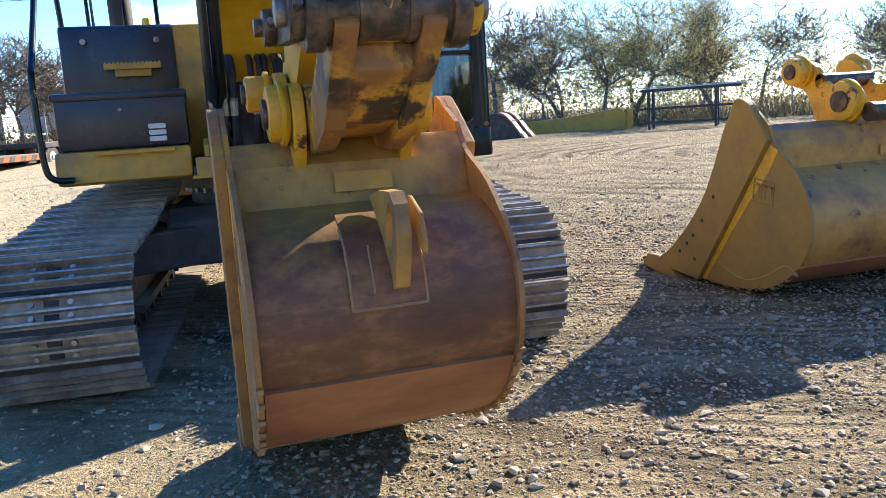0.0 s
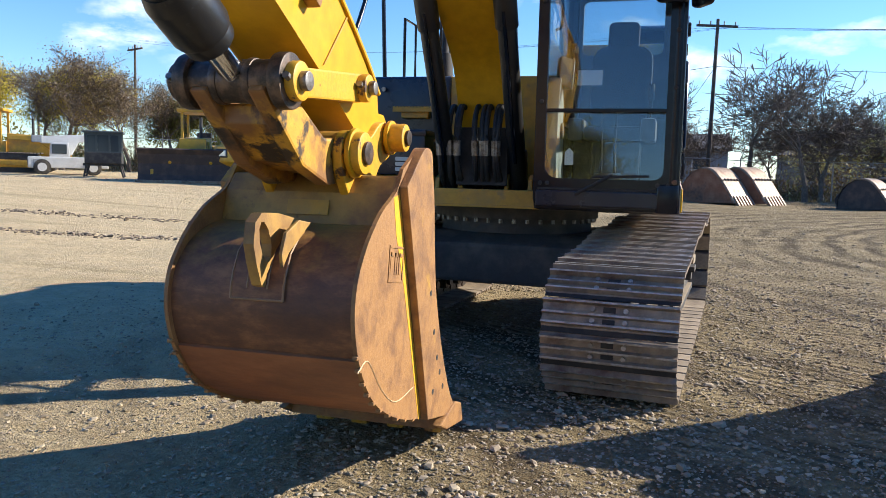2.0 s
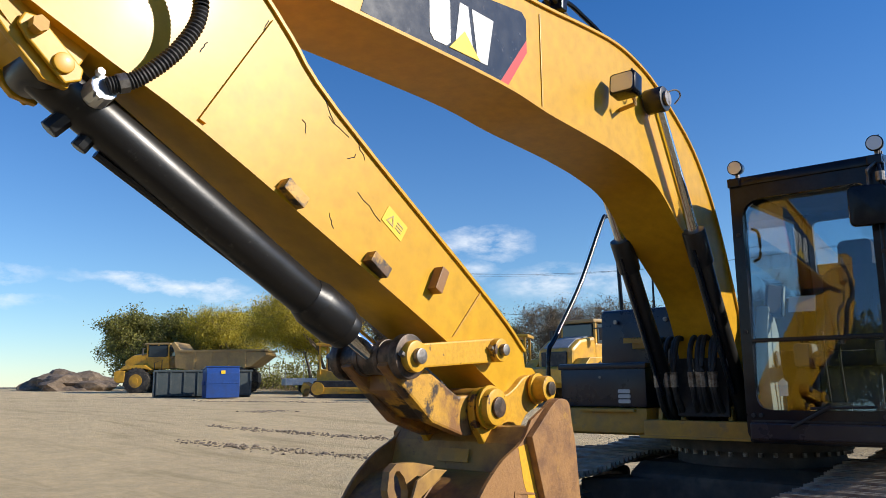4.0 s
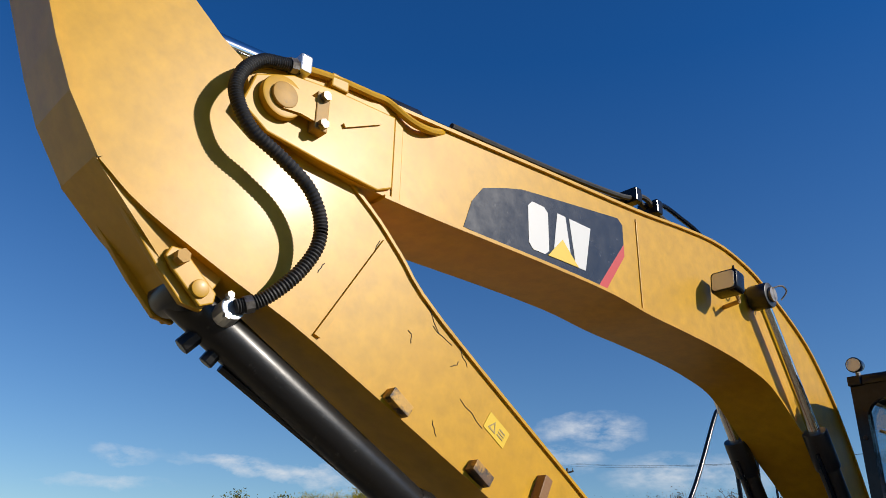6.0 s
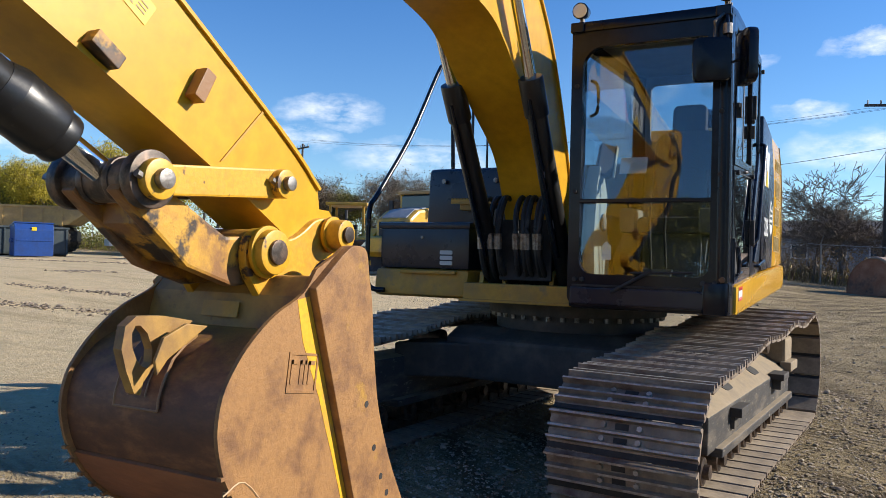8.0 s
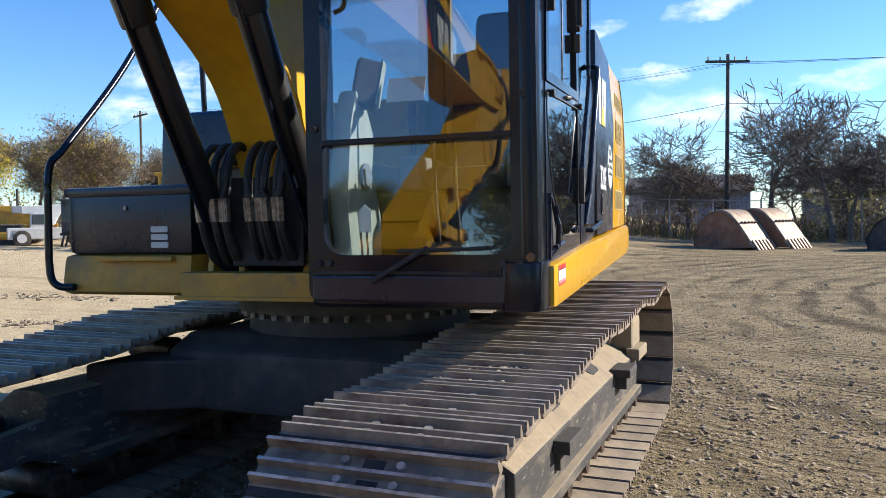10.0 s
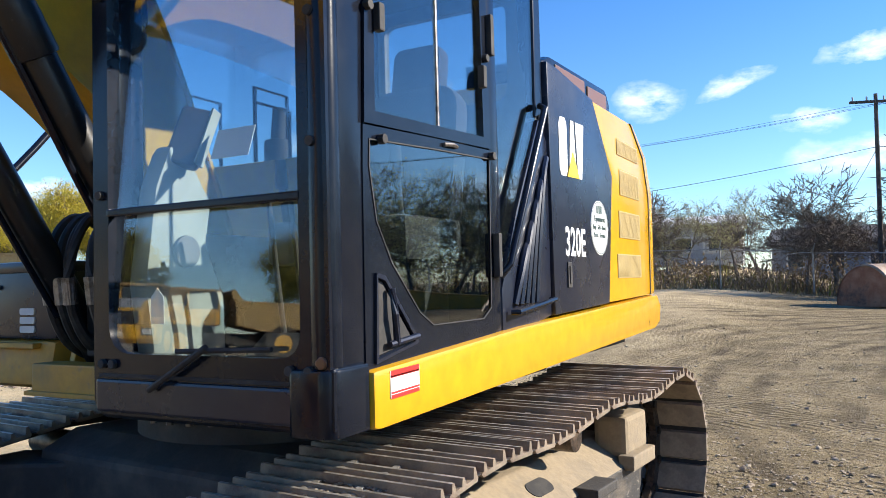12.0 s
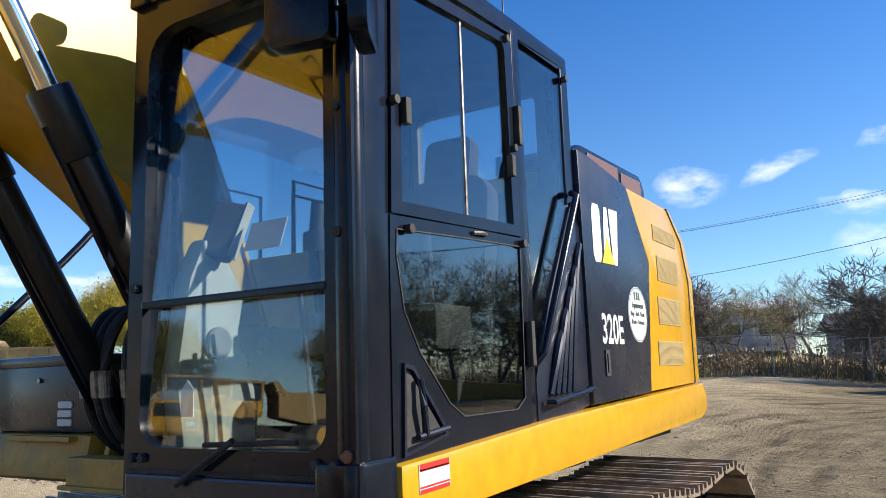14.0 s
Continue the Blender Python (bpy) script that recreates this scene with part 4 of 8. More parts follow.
# linkage
LP, SP, BP, NP = Vector((XC, -4.505, 1.637)), Vector((XC, -3.905, 1.678)), Vector((XC, -3.97, 1.418)), Vector((XC, -3.565, 1.497))
X = Vector((1, 0, 0))
bm = rod(LP - X * 0.19, LP + X * 0.19, 0.072, seg=28)
link_pin = part("linkage_pin", bm, PIN_STEEL, excavator, "greasy brown linkage pin with collars", smooth=True)
for x in (-0.075, 0.045):
    part("collar", rod(LP + X * x, LP + X * (x + 0.03), 0.078, seg=28, bevel=0.01), PIN_STEEL, link_pin, smooth=True)
for sx in (-1, 1):
    c = XC + sx * 0.174
    x0, x1 = sorted((c - 0.022, c + 0.022))
    def hull(p, q, r1, r2):
        d = Vector((q[0] - p[0], q[1] - p[1])).normalized()
        a0 = math.degrees(math.atan2(d.y, d.x))
        pts = [(p[0] + r1 * math.cos(radians(a0 + t)), p[1] + r1 * math.sin(radians(a0 + t))) for t in range(90, 271, 20)]
        return pts + [(q[0] + r2 * math.cos(radians(a0 + t)), q[1] + r2 * math.sin(radians(a0 + t))) for t in range(-90, 91, 20)]
    bar = hull((LP.y, LP.z), (SP.y, SP.z), 0.050, 0.056)
    guide = part("guide_link", slab(bar, x0, x1, "x", bevel=0.008), YELLOW_CHIPPED if sx > 0 else PIN_STEEL, excavator, "yellow guide link bar with pin bosses")
    part("link_eye", rod((c - 0.024, LP.y, LP.z), (c + 0.024, LP.y, LP.z), 0.094, seg=32, bevel=0.008), PIN_STEEL, guide, "greasy brown round eye of the guide link", smooth=True)
    for p, r in ((LP, 0.066), (SP, 0.056)):
        q = Vector((c + sx * 0.02, p.y, p.z))
        part("boss", rod(q, q + X * sx * 0.040, r, seg=28, bevel=0.01), YELLOW_CHIPPED if sx > 0 else PIN_STEEL, guide, smooth=True)
        part("pin_end", rod(q + X * sx * 0.036, q + X * sx * 0.066, r * 0.5, seg=24, bevel=0.006), STEEL, guide, smooth=True)
        part("lock_bolt", rod(q + Vector((sx * 0.02, -r * 0.75, 0)), q + Vector((sx * 0.02, -r * 1.25, 0.012)), 0.013, seg=6), STEEL, guide)
# bucket link: worn cast piece from the linkage pin down to the bucket
bl = bmesh.new()
for sx in (-1, 1):
    x0, x1 = sorted((XC + sx * 0.075, XC + sx * 0.138))
    add_slab(bl, [(-4.59, 1.60), (-4.47, 1.72), (-4.36, 1.60), (-4.12, 1.47), (-3.92, 1.48), (-3.88, 1.38), (-3.93, 1.30), (-4.08, 1.29), (-4.30, 1.36), (-4.52, 1.54)], x0, x1, "x", bevel=0.012)
add_slab(bl, [(-4.47, 1.57), (-4.30, 1.50), (-4.08, 1.40), (-4.06, 1.34), (-4.28, 1.38), (-4.47, 1.50)], XC - 0.09, XC + 0.09, "x", bevel=0.01)
add_rod(bl, (XC - 0.143, BP.y, BP.z), (XC + 0.143, BP.y, BP.z), 0.085, seg=28, bevel=0.012)
part("bucket_link", bl, YELLOW_WORN, excavator, "worn yellow cast bucket link with chipped paint")


# ---- bucket ----
BACK = [(-3.06, 0.085), (-3.30, 0.165), (-3.53, 0.228), (-3.76, 0.287), (-3.965, 0.362), (-4.153, 0.46), (-4.264, 0.556), (-4.343, 0.67), (-4.378, 0.765), (-4.39, 0.855), (-4.37, 0.957), (-4.32, 1.037), (-4.247, 1.115), (-4.13, 1.20), (-3.98, 1.27), (-3.90, 1.36)]
FRONT = [(-3.79, 1.41), (-3.73, 1.445), (-3.67, 1.45), (-3.62, 1.425), (-3.60, 1.33), (-3.575, 1.23), (-3.555, 1.05), (-3.535, 0.92), (-3.51, 0.80), (-3.46, 0.665), (-3.39, 0.515), (-3.27, 0.317), (-3.15, 0.185), (-3.03, 0.12)]


def digging_bucket(parent, half, worn=True, eye=True):
    """A digging bucket about x = 0: curved shell, side plates with thick front bars, ears, edge, teeth and lifting eye."""
    shell_paint, plate_paint = (BUCKET, BUCKET_SIDE) if worn else (YELLOW_GRIMY, YELLOW_FADED)
    back = smooth_line(BACK, 4)
    front = smooth_line(FRONT, 3)
    def set_back(line, d):
        out = []
        for k, (u, v) in enumerate(line):
            a, b = Vector(line[max(k - 1, 0)]), Vector(line[min(k + 1, len(line) - 1)])
            w = (b - a).normalized()
            out.append((u + w.y * d, v - w.x * d))
        return out

    bm = bmesh.new()
    outer_line = smooth_line(BACK[:11] + [(-4.325, 1.025), (-4.24, 1.095), (-4.12, 1.14), (-4.01, 1.16)], 4)
    add_ribbon(bm, set_back(outer_line, 0.048), -half + 0.012, half - 0.012, 0.026)
    shell = part("shell", bm, shell_paint, parent, "curved bucket shell, yellow above and brown rust below", smooth=True)
    for sx in (-1, 1):
        x0, x1 = sorted((sx * (half - 0.016), sx * half))
        side = part("side_plate", slab(back + front, x0, x1, "x"), plate_paint, parent, "side plate with rust and faded yellow paint")
        bar_in = [(-3.95, 1.29), (-3.60, 0.24)]
        b0, b1 = sorted((sx * half, sx * (half + 0.036)))
        part("side_bar", slab(bar_in + [(-3.34, 0.18), (-3.08, 0.12)] + front[::-1], b0, b1, "x", bevel=0.004), plate_paint, side)
        stripe = [(-4.01, 1.25), (-3.975, 1.10), (-3.925, 0.99), (-3.90, 0.94), (-3.87, 0.88), (-3.83, 0.77), (-3.785, 0.66), (-3.69, 0.40), (-3.635, 0.25), (-3.605, 0.25), (-3.942, 1.26)]
        part("painted_edge", slab(stripe, *sorted((sx * half, sx * (half + 0.0012))), "x"), YELLOW_STRIPE, side)
        for y, z in ((-3.60, 0.817), (-3.537, 0.63), (-3.48, 0.50), (-3.43, 0.42), (-3.373, 0.337), (-3.536, 0.354)):
            part("cutter_hole", rod((sx * (half + 0.03), y, z), (sx * (half + 0.0375), y, z), 0.0135, seg=14), BLACK_MATTE, side)
        part("side_shoe", slab([(-3.42, 0.155), (-3.15, 0.20), (-3.03, 0.16), (-2.99, 0.05), (-3.30, 0.10)], *sorted((sx * half, sx * (half + 0.045))), "x", bevel=0.008), plate_paint, side)
        weld = smooth_line([(-4.36, 0.64), (-4.26, 0.66), (-4.12, 0.52), (-3.95, 0.42), (-3.72, 0.42)], 4)
        part("weld_line", tube([(sx * half, u, v) for u, v in weld], 0.0035, 5), WELD, side)
        for k in range(22, 62, 4):
            u, v = back[k // 2]
            part("edge_notch", box((min(sx * (half - 0.018), sx * (half + 0.003)), u - 0.016, v - 0.007), (max(sx * (half - 0.018), sx * (half + 0.003)), u + 0.016, v + 0.006), 0.002), plate_paint, side)
        # embossed maker's plate, as a plain frame with blocks
        pm = Matrix.Translation((sx * half, -3.972, 0.985)) @ Matrix.Rotation(radians(-8), 4, "X")
        frame_bm = bmesh.new()
        add_ring_slab(frame_bm, [(-0.085, -0.072), (0.085, -0.072), (0.085, 0.072), (-0.085, 0.072)], [(-0.076, -0.063), (0.076, -0.063), (0.076, 0.063), (-0.076, 0.063)], *sorted((-0.004 * sx, sx * 0.0035)), "x")
        for u in (-0.05, 0.0, 0.05):
            add_box(frame_bm, (min(-0.004 * sx, sx * 0.003), u - 0.018, -0.04), (max(-0.004 * sx, sx * 0.003), u - 0.008, 0.045))
            add_box(frame_bm, (min(-0.004 * sx, sx * 0.003), u - 0.018, 0.03), (max(-0.004 * sx, sx * 0.003), u + 0.018, 0.045))
        add_box(frame_bm, (min(-0.004 * sx, sx * 0.003), 0.008, -0.04), (max(-0.004 * sx, sx * 0.003), 0.018, 0.045))
        frame_bm.transform(pm)
        part("maker_plate", frame_bm, plate_paint, side)
    # wear straps along the lower shell
    low = set_back(outer_line, 0.024)
    for u0, u1 in ((5, 13), (13, 20), (20, 28)):
        strap = bmesh.new()
        add_ribbon(strap, low[u0:u1 + 1], -half + 0.02, half - 0.02, 0.006 + 0.003 * (u1 // 9))
        part("wear_strap", strap, RUST_STRAP, shell, smooth=True)
    # wrapped top: torque tube between the ears
    part("hinge_box", slab([(-4.02, 1.13), (-3.985, 1.26), (-3.92, 1.33), (-3.80, 1.33), (-3.80, 1.10), (-3.95, 1.10)], -half + 0.014, half - 0.014, "x", bevel=0.01), YELLOW_GRIMY, shell)
    # cutting edge and teeth
    edge = bmesh.new()
    add_slab(edge, [(-3.36, 0.115), (-3.02, 0.035), (-2.985, 0.03), (-3.00, 0.065), (-3.34, 0.16)], -half, half, "x", bevel=0.006)
    part("cutting_edge", edge, plate_paint, shell)
    n = 4 if half < 0.5 else 5
    for k in range(n):
        x = -half + 0.08 + (2 * half - 0.16) * k / (n - 1)
        tooth = slab([(-3.14, 0.02), (-2.98, 0.0), (-2.86, 0.02), (-2.85, 0.035), (-2.96, 0.10), (-3.14, 0.13)], x - 0.045, x + 0.045, "x", bevel=0.01)
        part("tooth", tooth, YELLOW_WORN, shell)
    # hinge ears
    for sx in (-1, 1):
        x0, x1 = sorted((sx * 0.145, sx * 0.185))
        ear = [(-4.00, 1.27), (-4.055, 1.35), (-4.06, 1.45), (-4.00, 1.505), (-3.91, 1.495), (-3.82, 1.47), (-3.73, 1.505), (-3.66, 1.55), (-3.58, 1.565), (-3.505, 1.535), (-3.49, 1.47), (-3.53, 1.41), (-3.64, 1.37), (-3.74, 1.26), (-3.82, 1.18), (-3.93, 1.18)]
        if not worn:
            ear = [(u + 0.16, v + 0.02) for u, v in ear]
        e = part("hinge_ear", slab(smooth_line(ear, 3), x0, x1, "x", bevel=0.008), YELLOW_CHIPPED, parent, "yellow hinge ear with two pin bosses")
        for p, r, w in ((BP, 0.085, 0.065), (NP, 0.062, 0.095)):
            if not worn:
                p, r = p + Vector((0, 0.16, 0.02)), r * 1.35
            q = Vector((sx * 0.185, p.y, p.z))
            part("boss", rod(q, q + X * sx * w, r, seg=30, bevel=0.012), YELLOW_CHIPPED, e, smooth=True)
            part("pin_end", rod(q + X * sx * w, q + X * sx * (w + 0.014), r * 0.55, seg=26, bevel=0.004), PIN_STEEL, e, smooth=True)
            part("boss_rib", rod(q + X * sx * 0.012, q + X * sx * 0.03, r + 0.014, seg=30, bevel=0.004), YELLOW, e, smooth=True)
        part("hinge_pin", rod((0, BP.y, BP.z), (sx * 0.185, BP.y, BP.z), 0.055, seg=20), PIN_STEEL, e, smooth=True)
        part("hinge_pin", rod((0, NP.y, NP.z), (sx * 0.185, NP.y, NP.z), 0.045, seg=20), PIN_STEEL, e, smooth=True)
    # data plate
    part("data_plate", slab([(-0.09, -0.03), (0.09, -0.03), (0.09, 0.03), (-0.09, 0.03)], 0, 0.004, "z", m=Matrix.Translation((0.02, -4.012, 1.20)) @ Matrix.Rotation(radians(75), 4, "X")), YELLOW_DUSTY, shell)
    if eye:
        # lifting eye: a thick flame-cut loop on a doubler plate
        ex = 0.02
        outer = [(-4.17, 1.165), (-4.30, 1.19), (-4.42, 1.195), (-4.462, 1.165), (-4.475, 1.09), (-4.455, 1.02), (-4.42, 0.94), (-4.395, 0.93), (-4.385, 0.97), (-4.31, 1.06)]
        inner = [(-4.392 + 0.040 * math.cos(radians(a)) - 0.02 * math.sin(radians(a)), 1.092 + 0.074 * math.sin(radians(a))) for a in (35, 75, 105, 140, 180, 215, 245, 275, 310, 350)]
        eb = bmesh.new()
        add_ring_slab(eb, outer, inner, ex - 0.02, ex + 0.02, "x")
        part("lifting_eye", eb, YELLOW_GRIMY, shell, "flame-cut yellow lifting eye")
        part("eye_rib", slab([(-4.16, 1.15), (-4.26, 1.165), (-4.36, 1.125), (-4.395, 1.05), (-4.385, 1.0), (-4.34, 1.05)], 0.092, 0.106, "x", bevel=0.004), YELLOW_GRIMY, shell)
        dbl = bmesh.new()
        add_ribbon(dbl, [(-4.366, 0.88), (-4.362, 0.92), (-4.346, 0.97), (-4.306, 1.045), (-4.25, 1.09), (-4.20, 1.115)], -0.111, 0.099, 0.010)
        part("doubler_plate", dbl, shell_paint, shell, smooth=True)
        run = [(-4.376, 0.88), (-4.372, 0.92), (-4.356, 0.97), (-4.316, 1.045), (-4.26, 1.09)]
        for xx in (-0.111, 0.099):
            part("weld_bead", tube([(xx, u, v) for u, v in run], 0.0045, 5), WELD_DULL, shell)
        part("weld_bead", tube([(-0.111, -4.376, 0.88), (0.099, -4.376, 0.88)], 0.0045, 5), WELD_DULL, shell)
        for xx in (-0.046, 0.035):
            part("weld_bead", tube([(xx, u, v) for u, v in run[1:4]], 0.004, 5), WELD_DULL, shell)
    return shell


bucket = part("bucket", rod((-0.2, NP.y, NP.z), (0.2, NP.y, NP.z), 0.055, seg=20), PIN_STEEL, excavator, "yellow digging bucket worn to brown rust, standing on its edge", m=Matrix.Translation((-0.125, 0, 0)))
digging_bucket(bucket, 0.382)


# ---- cab ----
CX0, CX1, CY0, CY1, CZ0, CZ1 = 0.36, 1.355, -1.34, 0.40, 1.10, 2.95
cab_bm = bmesh.new()
# floor pan and lower skirt
add_box(cab_bm, (CX0, CY0 + 0.015, CZ0), (CX1 - 0.01, CY1, CZ0 + 0.10), bevel=0.03)
cab = part("cab", cab_bm, BLACK, excavator, "black glazed operator's cab with side door")
# front frame: one plate with two openings
outer = round_rect(CX0, CZ0 + 0.02, CX1, CZ1, (0.06, 0.05, 0.05, 0.05))
inner = round_rect(CX0 + 0.075, 1.325, CX1 - 0.105, 2.80, (0.09, 0.07, 0.07, 0.13))
bm = bmesh.new()
add_ring_slab(bm, outer, inner, CY0, CY0 + 0.05, "y")
part("front_frame", bm, BLACK, cab, smooth=True)
part("front_step_panel", box((CX0 + 0.02, CY0 - 0.012, CZ0 + 0.03), (CX1 - 0.02, CY0 + 0.01, CZ0 + 0.14), 0.01), BLACK_BODY, cab)
part("front_groove", box((CX0 + 0.03, CY0 - 0.004, 1.245), (CX1 - 0.05, CY0 + 0.004, 1.258), 0.002), BLACK_MATTE, cab)
part("window_bar", box((CX0 + 0.07, CY0 - 0.004, 1.785), (CX1 - 0.10, CY0 + 0.03, 1.812), 0.006), BLACK, cab)
lower_pane = part("lower_windscreen", slab(round_rect(CX0 + 0.075, 1.325, CX1 - 0.105, 1.79, (0.09, 0.07, 0.005, 0.005)), 0, 0.005, "y", m=Matrix.Translation((0, CY0 + 0.012, 1.325)) @ Matrix.Rotation(radians(-2.7), 4, "X") @ Matrix.Translation((0, 0, -1.325))), GLASS, cab, "lower windscreen pane with faint reflections")
upper_pane = part("upper_windscreen", slab(round_rect(CX0 + 0.075, 1.807, CX1 - 0.105, 2.80, (0.005, 0.005, 0.07, 0.13)), 0, 0.005, "y", m=Matrix.Translation((0, CY0 + 0.018, 1.807)) @ Matrix.Rotation(radians(-3.2), 4, "X") @ Matrix.Translation((0, 0, -1.807))), GLASS, cab, "upper windscreen pane")
for ob in (lower_pane, upper_pane):
    ob.visible_shadow = False
for x, z in ((CX0 + 0.04, 1.86), (CX1 - 0.05, 1.95), (CX1 - 0.05, 2.33), (CX0 + 0.10, 1.29), (CX0 + 0.05, 1.29), (CX1 - 0.14, 1.29), (CX1 - 0.07, 1.29), (CX0 + 0.04, 2.55)):
    part("frame_bolt", rod((x, CY0 - 0.016, z), (x, CY0 + 0.002, z), 0.016, seg=8, bevel=0.003), BLACK_MATTE, cab)
# wiper
part("wiper", add_tube(tube([(CX0 + 0.30, CY0 - 0.03, 1.215), (CX0 + 0.55, CY0 - 0.03, 1.355)], 0.011, 8), [(CX0 + 0.42, CY0 - 0.025, 1.34), (CX0 + 0.80, CY0 - 0.022, 1.352)], 0.009, 6), BLACK_MATTE, cab)
# corner posts and roof
for x0, x1 in ((CX0, CX0 + 0.07), (CX1 - 0.10, CX1)):
    part("front_post", slab([(CY0 + 0.006, CZ0 + 0.05), (CY0 + 0.12, CZ0 + 0.05), (CY0 + 0.12, CZ1 - 0.02), (CY0 + 0.006, CZ1 - 0.05)], x0 + 0.006, x1 - 0.008, "x", bevel=0.025), BLACK, cab, smooth=True)
part("rear_post", slab([(0.28, CZ0 + 0.1), (CY1, CZ0 + 0.1), (CY1, 3.02), (0.34, 3.02)], CX0 + 0.004, CX0 + 0.09, "x", bevel=0.02), BLACK, cab, smooth=True)
part("rear_post", slab([(0.36, 2.30), (CY1 + 0.02, 2.30), (CY1, 3.02), (0.33, 3.02)], CX1 - 0.10, CX1 - 0.004, "x", bevel=0.02), BLACK, cab, smooth=True)
roof = slab([(CY0 - 0.02, CZ1 - 0.05), (CY0 - 0.01, CZ1 + 0.02), (CY0 + 0.3, CZ1 + 0.075), (CY1 + 0.02, CZ1 + 0.12), (CY1 + 0.02, CZ1 + 0.03), (CY0 + 0.3, CZ1 - 0.02)], CX0 - 0.005, CX1 - 0.005, "x", bevel=0.02)
part("roof", roof, BLACK, cab, smooth=True)
# yellow roof lining seen through the windscreen
part("roof_lining", slab([(CY0 + 0.08, CZ1 - 0.04), (CY1 - 0.04, CZ1 + 0.02), (CY1 - 0.04, CZ1 + 0.028), (CY0 + 0.08, CZ1 - 0.03)], CX0 + 0.03, CX1 - 0.04, "x"), INTERIOR, cab)
# right wall of the cab, beside the boom
bm = bmesh.new()
add_ring_slab(bm, [(CY0 + 0.1, CZ0 + 0.08), (CY1, CZ0 + 0.08), (CY1, 3.0), (CY0 + 0.1, 2.93)], [(CY0 + 0.17, 1.75), (CY1 - 0.13, 1.75), (CY1 - 0.13, 2.88), (CY0 + 0.17, 2.83)], CX0 + 0.004, CX0 + 0.05, "x")
part("right_wall", bm, BLACK, cab)
p = part("right_window", slab([(CY0 + 0.16, 1.74), (CY1 - 0.12, 1.74), (CY1 - 0.12, 2.89), (CY0 + 0.16, 2.84)], CX0 + 0.02, CX0 + 0.025, "x"), GLASS, cab)
p.visible_shadow = False
# rear wall with its window
bm = bmesh.new()
add_ring_slab(bm, round_rect(CX0 + 0.02, CZ0 + 0.08, CX1 - 0.02, 3.0, 0.02), round_rect(CX0 + 0.13, 2.42, CX1 - 0.16, 2.90, 0.05), CY1 - 0.05, CY1 - 0.005, "y")
part("rear_wall", bm, INTERIOR, cab)
p = part("rear_window", slab(round_rect(CX0 + 0.12, 2.41, CX1 - 0.15, 2.91, 0.05), CY1 - 0.03, CY1 - 0.025, "y"), GLASS, cab)
p.visible_shadow = False
# left side: sill, door and rear quarter
SX = CX1 + 0.002
def door_ring(outer, inner, x0, x1, name):
    bm = bmesh.new()
    add_ring_slab(bm, outer, inner, x0, x1, "x")
    return part(name, bm, BLACK, cab, smooth=True)


# door panel: window frame above, glazed panel below
up_out = [(-1.155, 2.03), (-0.235, 2.075), (-0.245, 2.92), (-0.30, 2.93), (-1.07, 2.865), (-1.13, 2.80)]
up_in = [(-1.095, 2.075), (-0.30, 2.115), (-0.31, 2.86), (-0.33, 2.885), (-1.03, 2.82), (-1.085, 2.76)]
door_ring(up_out, up_in, SX - 0.03, SX + 0.006, "door_window_frame")
p = part("door_window", slab([(-1.10, 2.07), (-0.295, 2.11), (-0.305, 2.89), (-1.09, 2.825)], SX - 0.014, SX - 0.010, "x"), GLASS, cab, "sliding door window")
p.visible_shadow = False
part("window_divider", box((SX - 0.02, -0.66, 2.09), (SX - 0.006, -0.648, 2.86), 0.002), STEEL, cab)
lo_out = [(-1.165, 1.22), (-0.75, 1.245), (-0.225, 1.275), (-0.225, 1.40), (-0.225, 1.75), (-0.225, 2.07), (-0.70, 2.05), (-1.155, 2.025), (-1.16, 1.90), (-1.162, 1.70), (-1.164, 1.50)]
lo_in = [(-0.84, 1.435), (-0.745, 1.385), (-0.335, 1.385), (-0.262, 1.425), (-0.250, 1.75), (-0.245, 2.035), (-0.70, 2.012), (-1.125, 1.985), (-1.130, 1.90), (-1.095, 1.73), (-1.01, 1.60)]
door_ring(lo_out, lo_in, SX - 0.035, SX, "door_lower_frame")
p = part("door_lower_window", slab(lo_in, SX - 0.008, SX - 0.003, "x"), GLASS_TINT, cab, "dark tinted lower door pane with tree reflections")
p.visible_shadow = False
part("pane_seal", add_ring_slab(bmesh.new(), lo_in, [(-0.69 + (y + 0.69) * 0.99, 1.7 + (z - 1.7) * 0.986) for y, z in lo_in], SX, SX + 0.003, "x"), BLACK_MATTE, cab)
# handle recess
hb = bmesh.new()
add_ring_slab(hb, [(-1.12, 1.29), (-0.86, 1.335), (-0.875, 1.365), (-1.06, 1.56), (-1.11, 1.57)], [(-1.108, 1.303), (-0.885, 1.341), (-0.892, 1.362), (-1.062, 1.545), (-1.103, 1.555)], SX, SX + 0.010, "x")
handle = part("door_handle", hb, BLACK_BODY, cab, "black recessed door handle", smooth=True)
part("handle_recess", slab([(-1.10, 1.315), (-0.90, 1.345), (-0.905, 1.36), (-1.065, 1.53), (-1.095, 1.54)], SX + 0.0005, SX + 0.003, "x"), BLACK_MATTE, cab)
part("handle_grip", add_tube(tube([(SX + 0.022, -1.045, 1.52), (SX + 0.03, -1.04, 1.44), (SX + 0.022, -1.02, 1.345)], 0.012, 8), [(SX + 0.02, -1.06, 1.345), (SX + 0.024, -0.89, 1.36)], 0.010, 8), BLACK_BODY, cab)
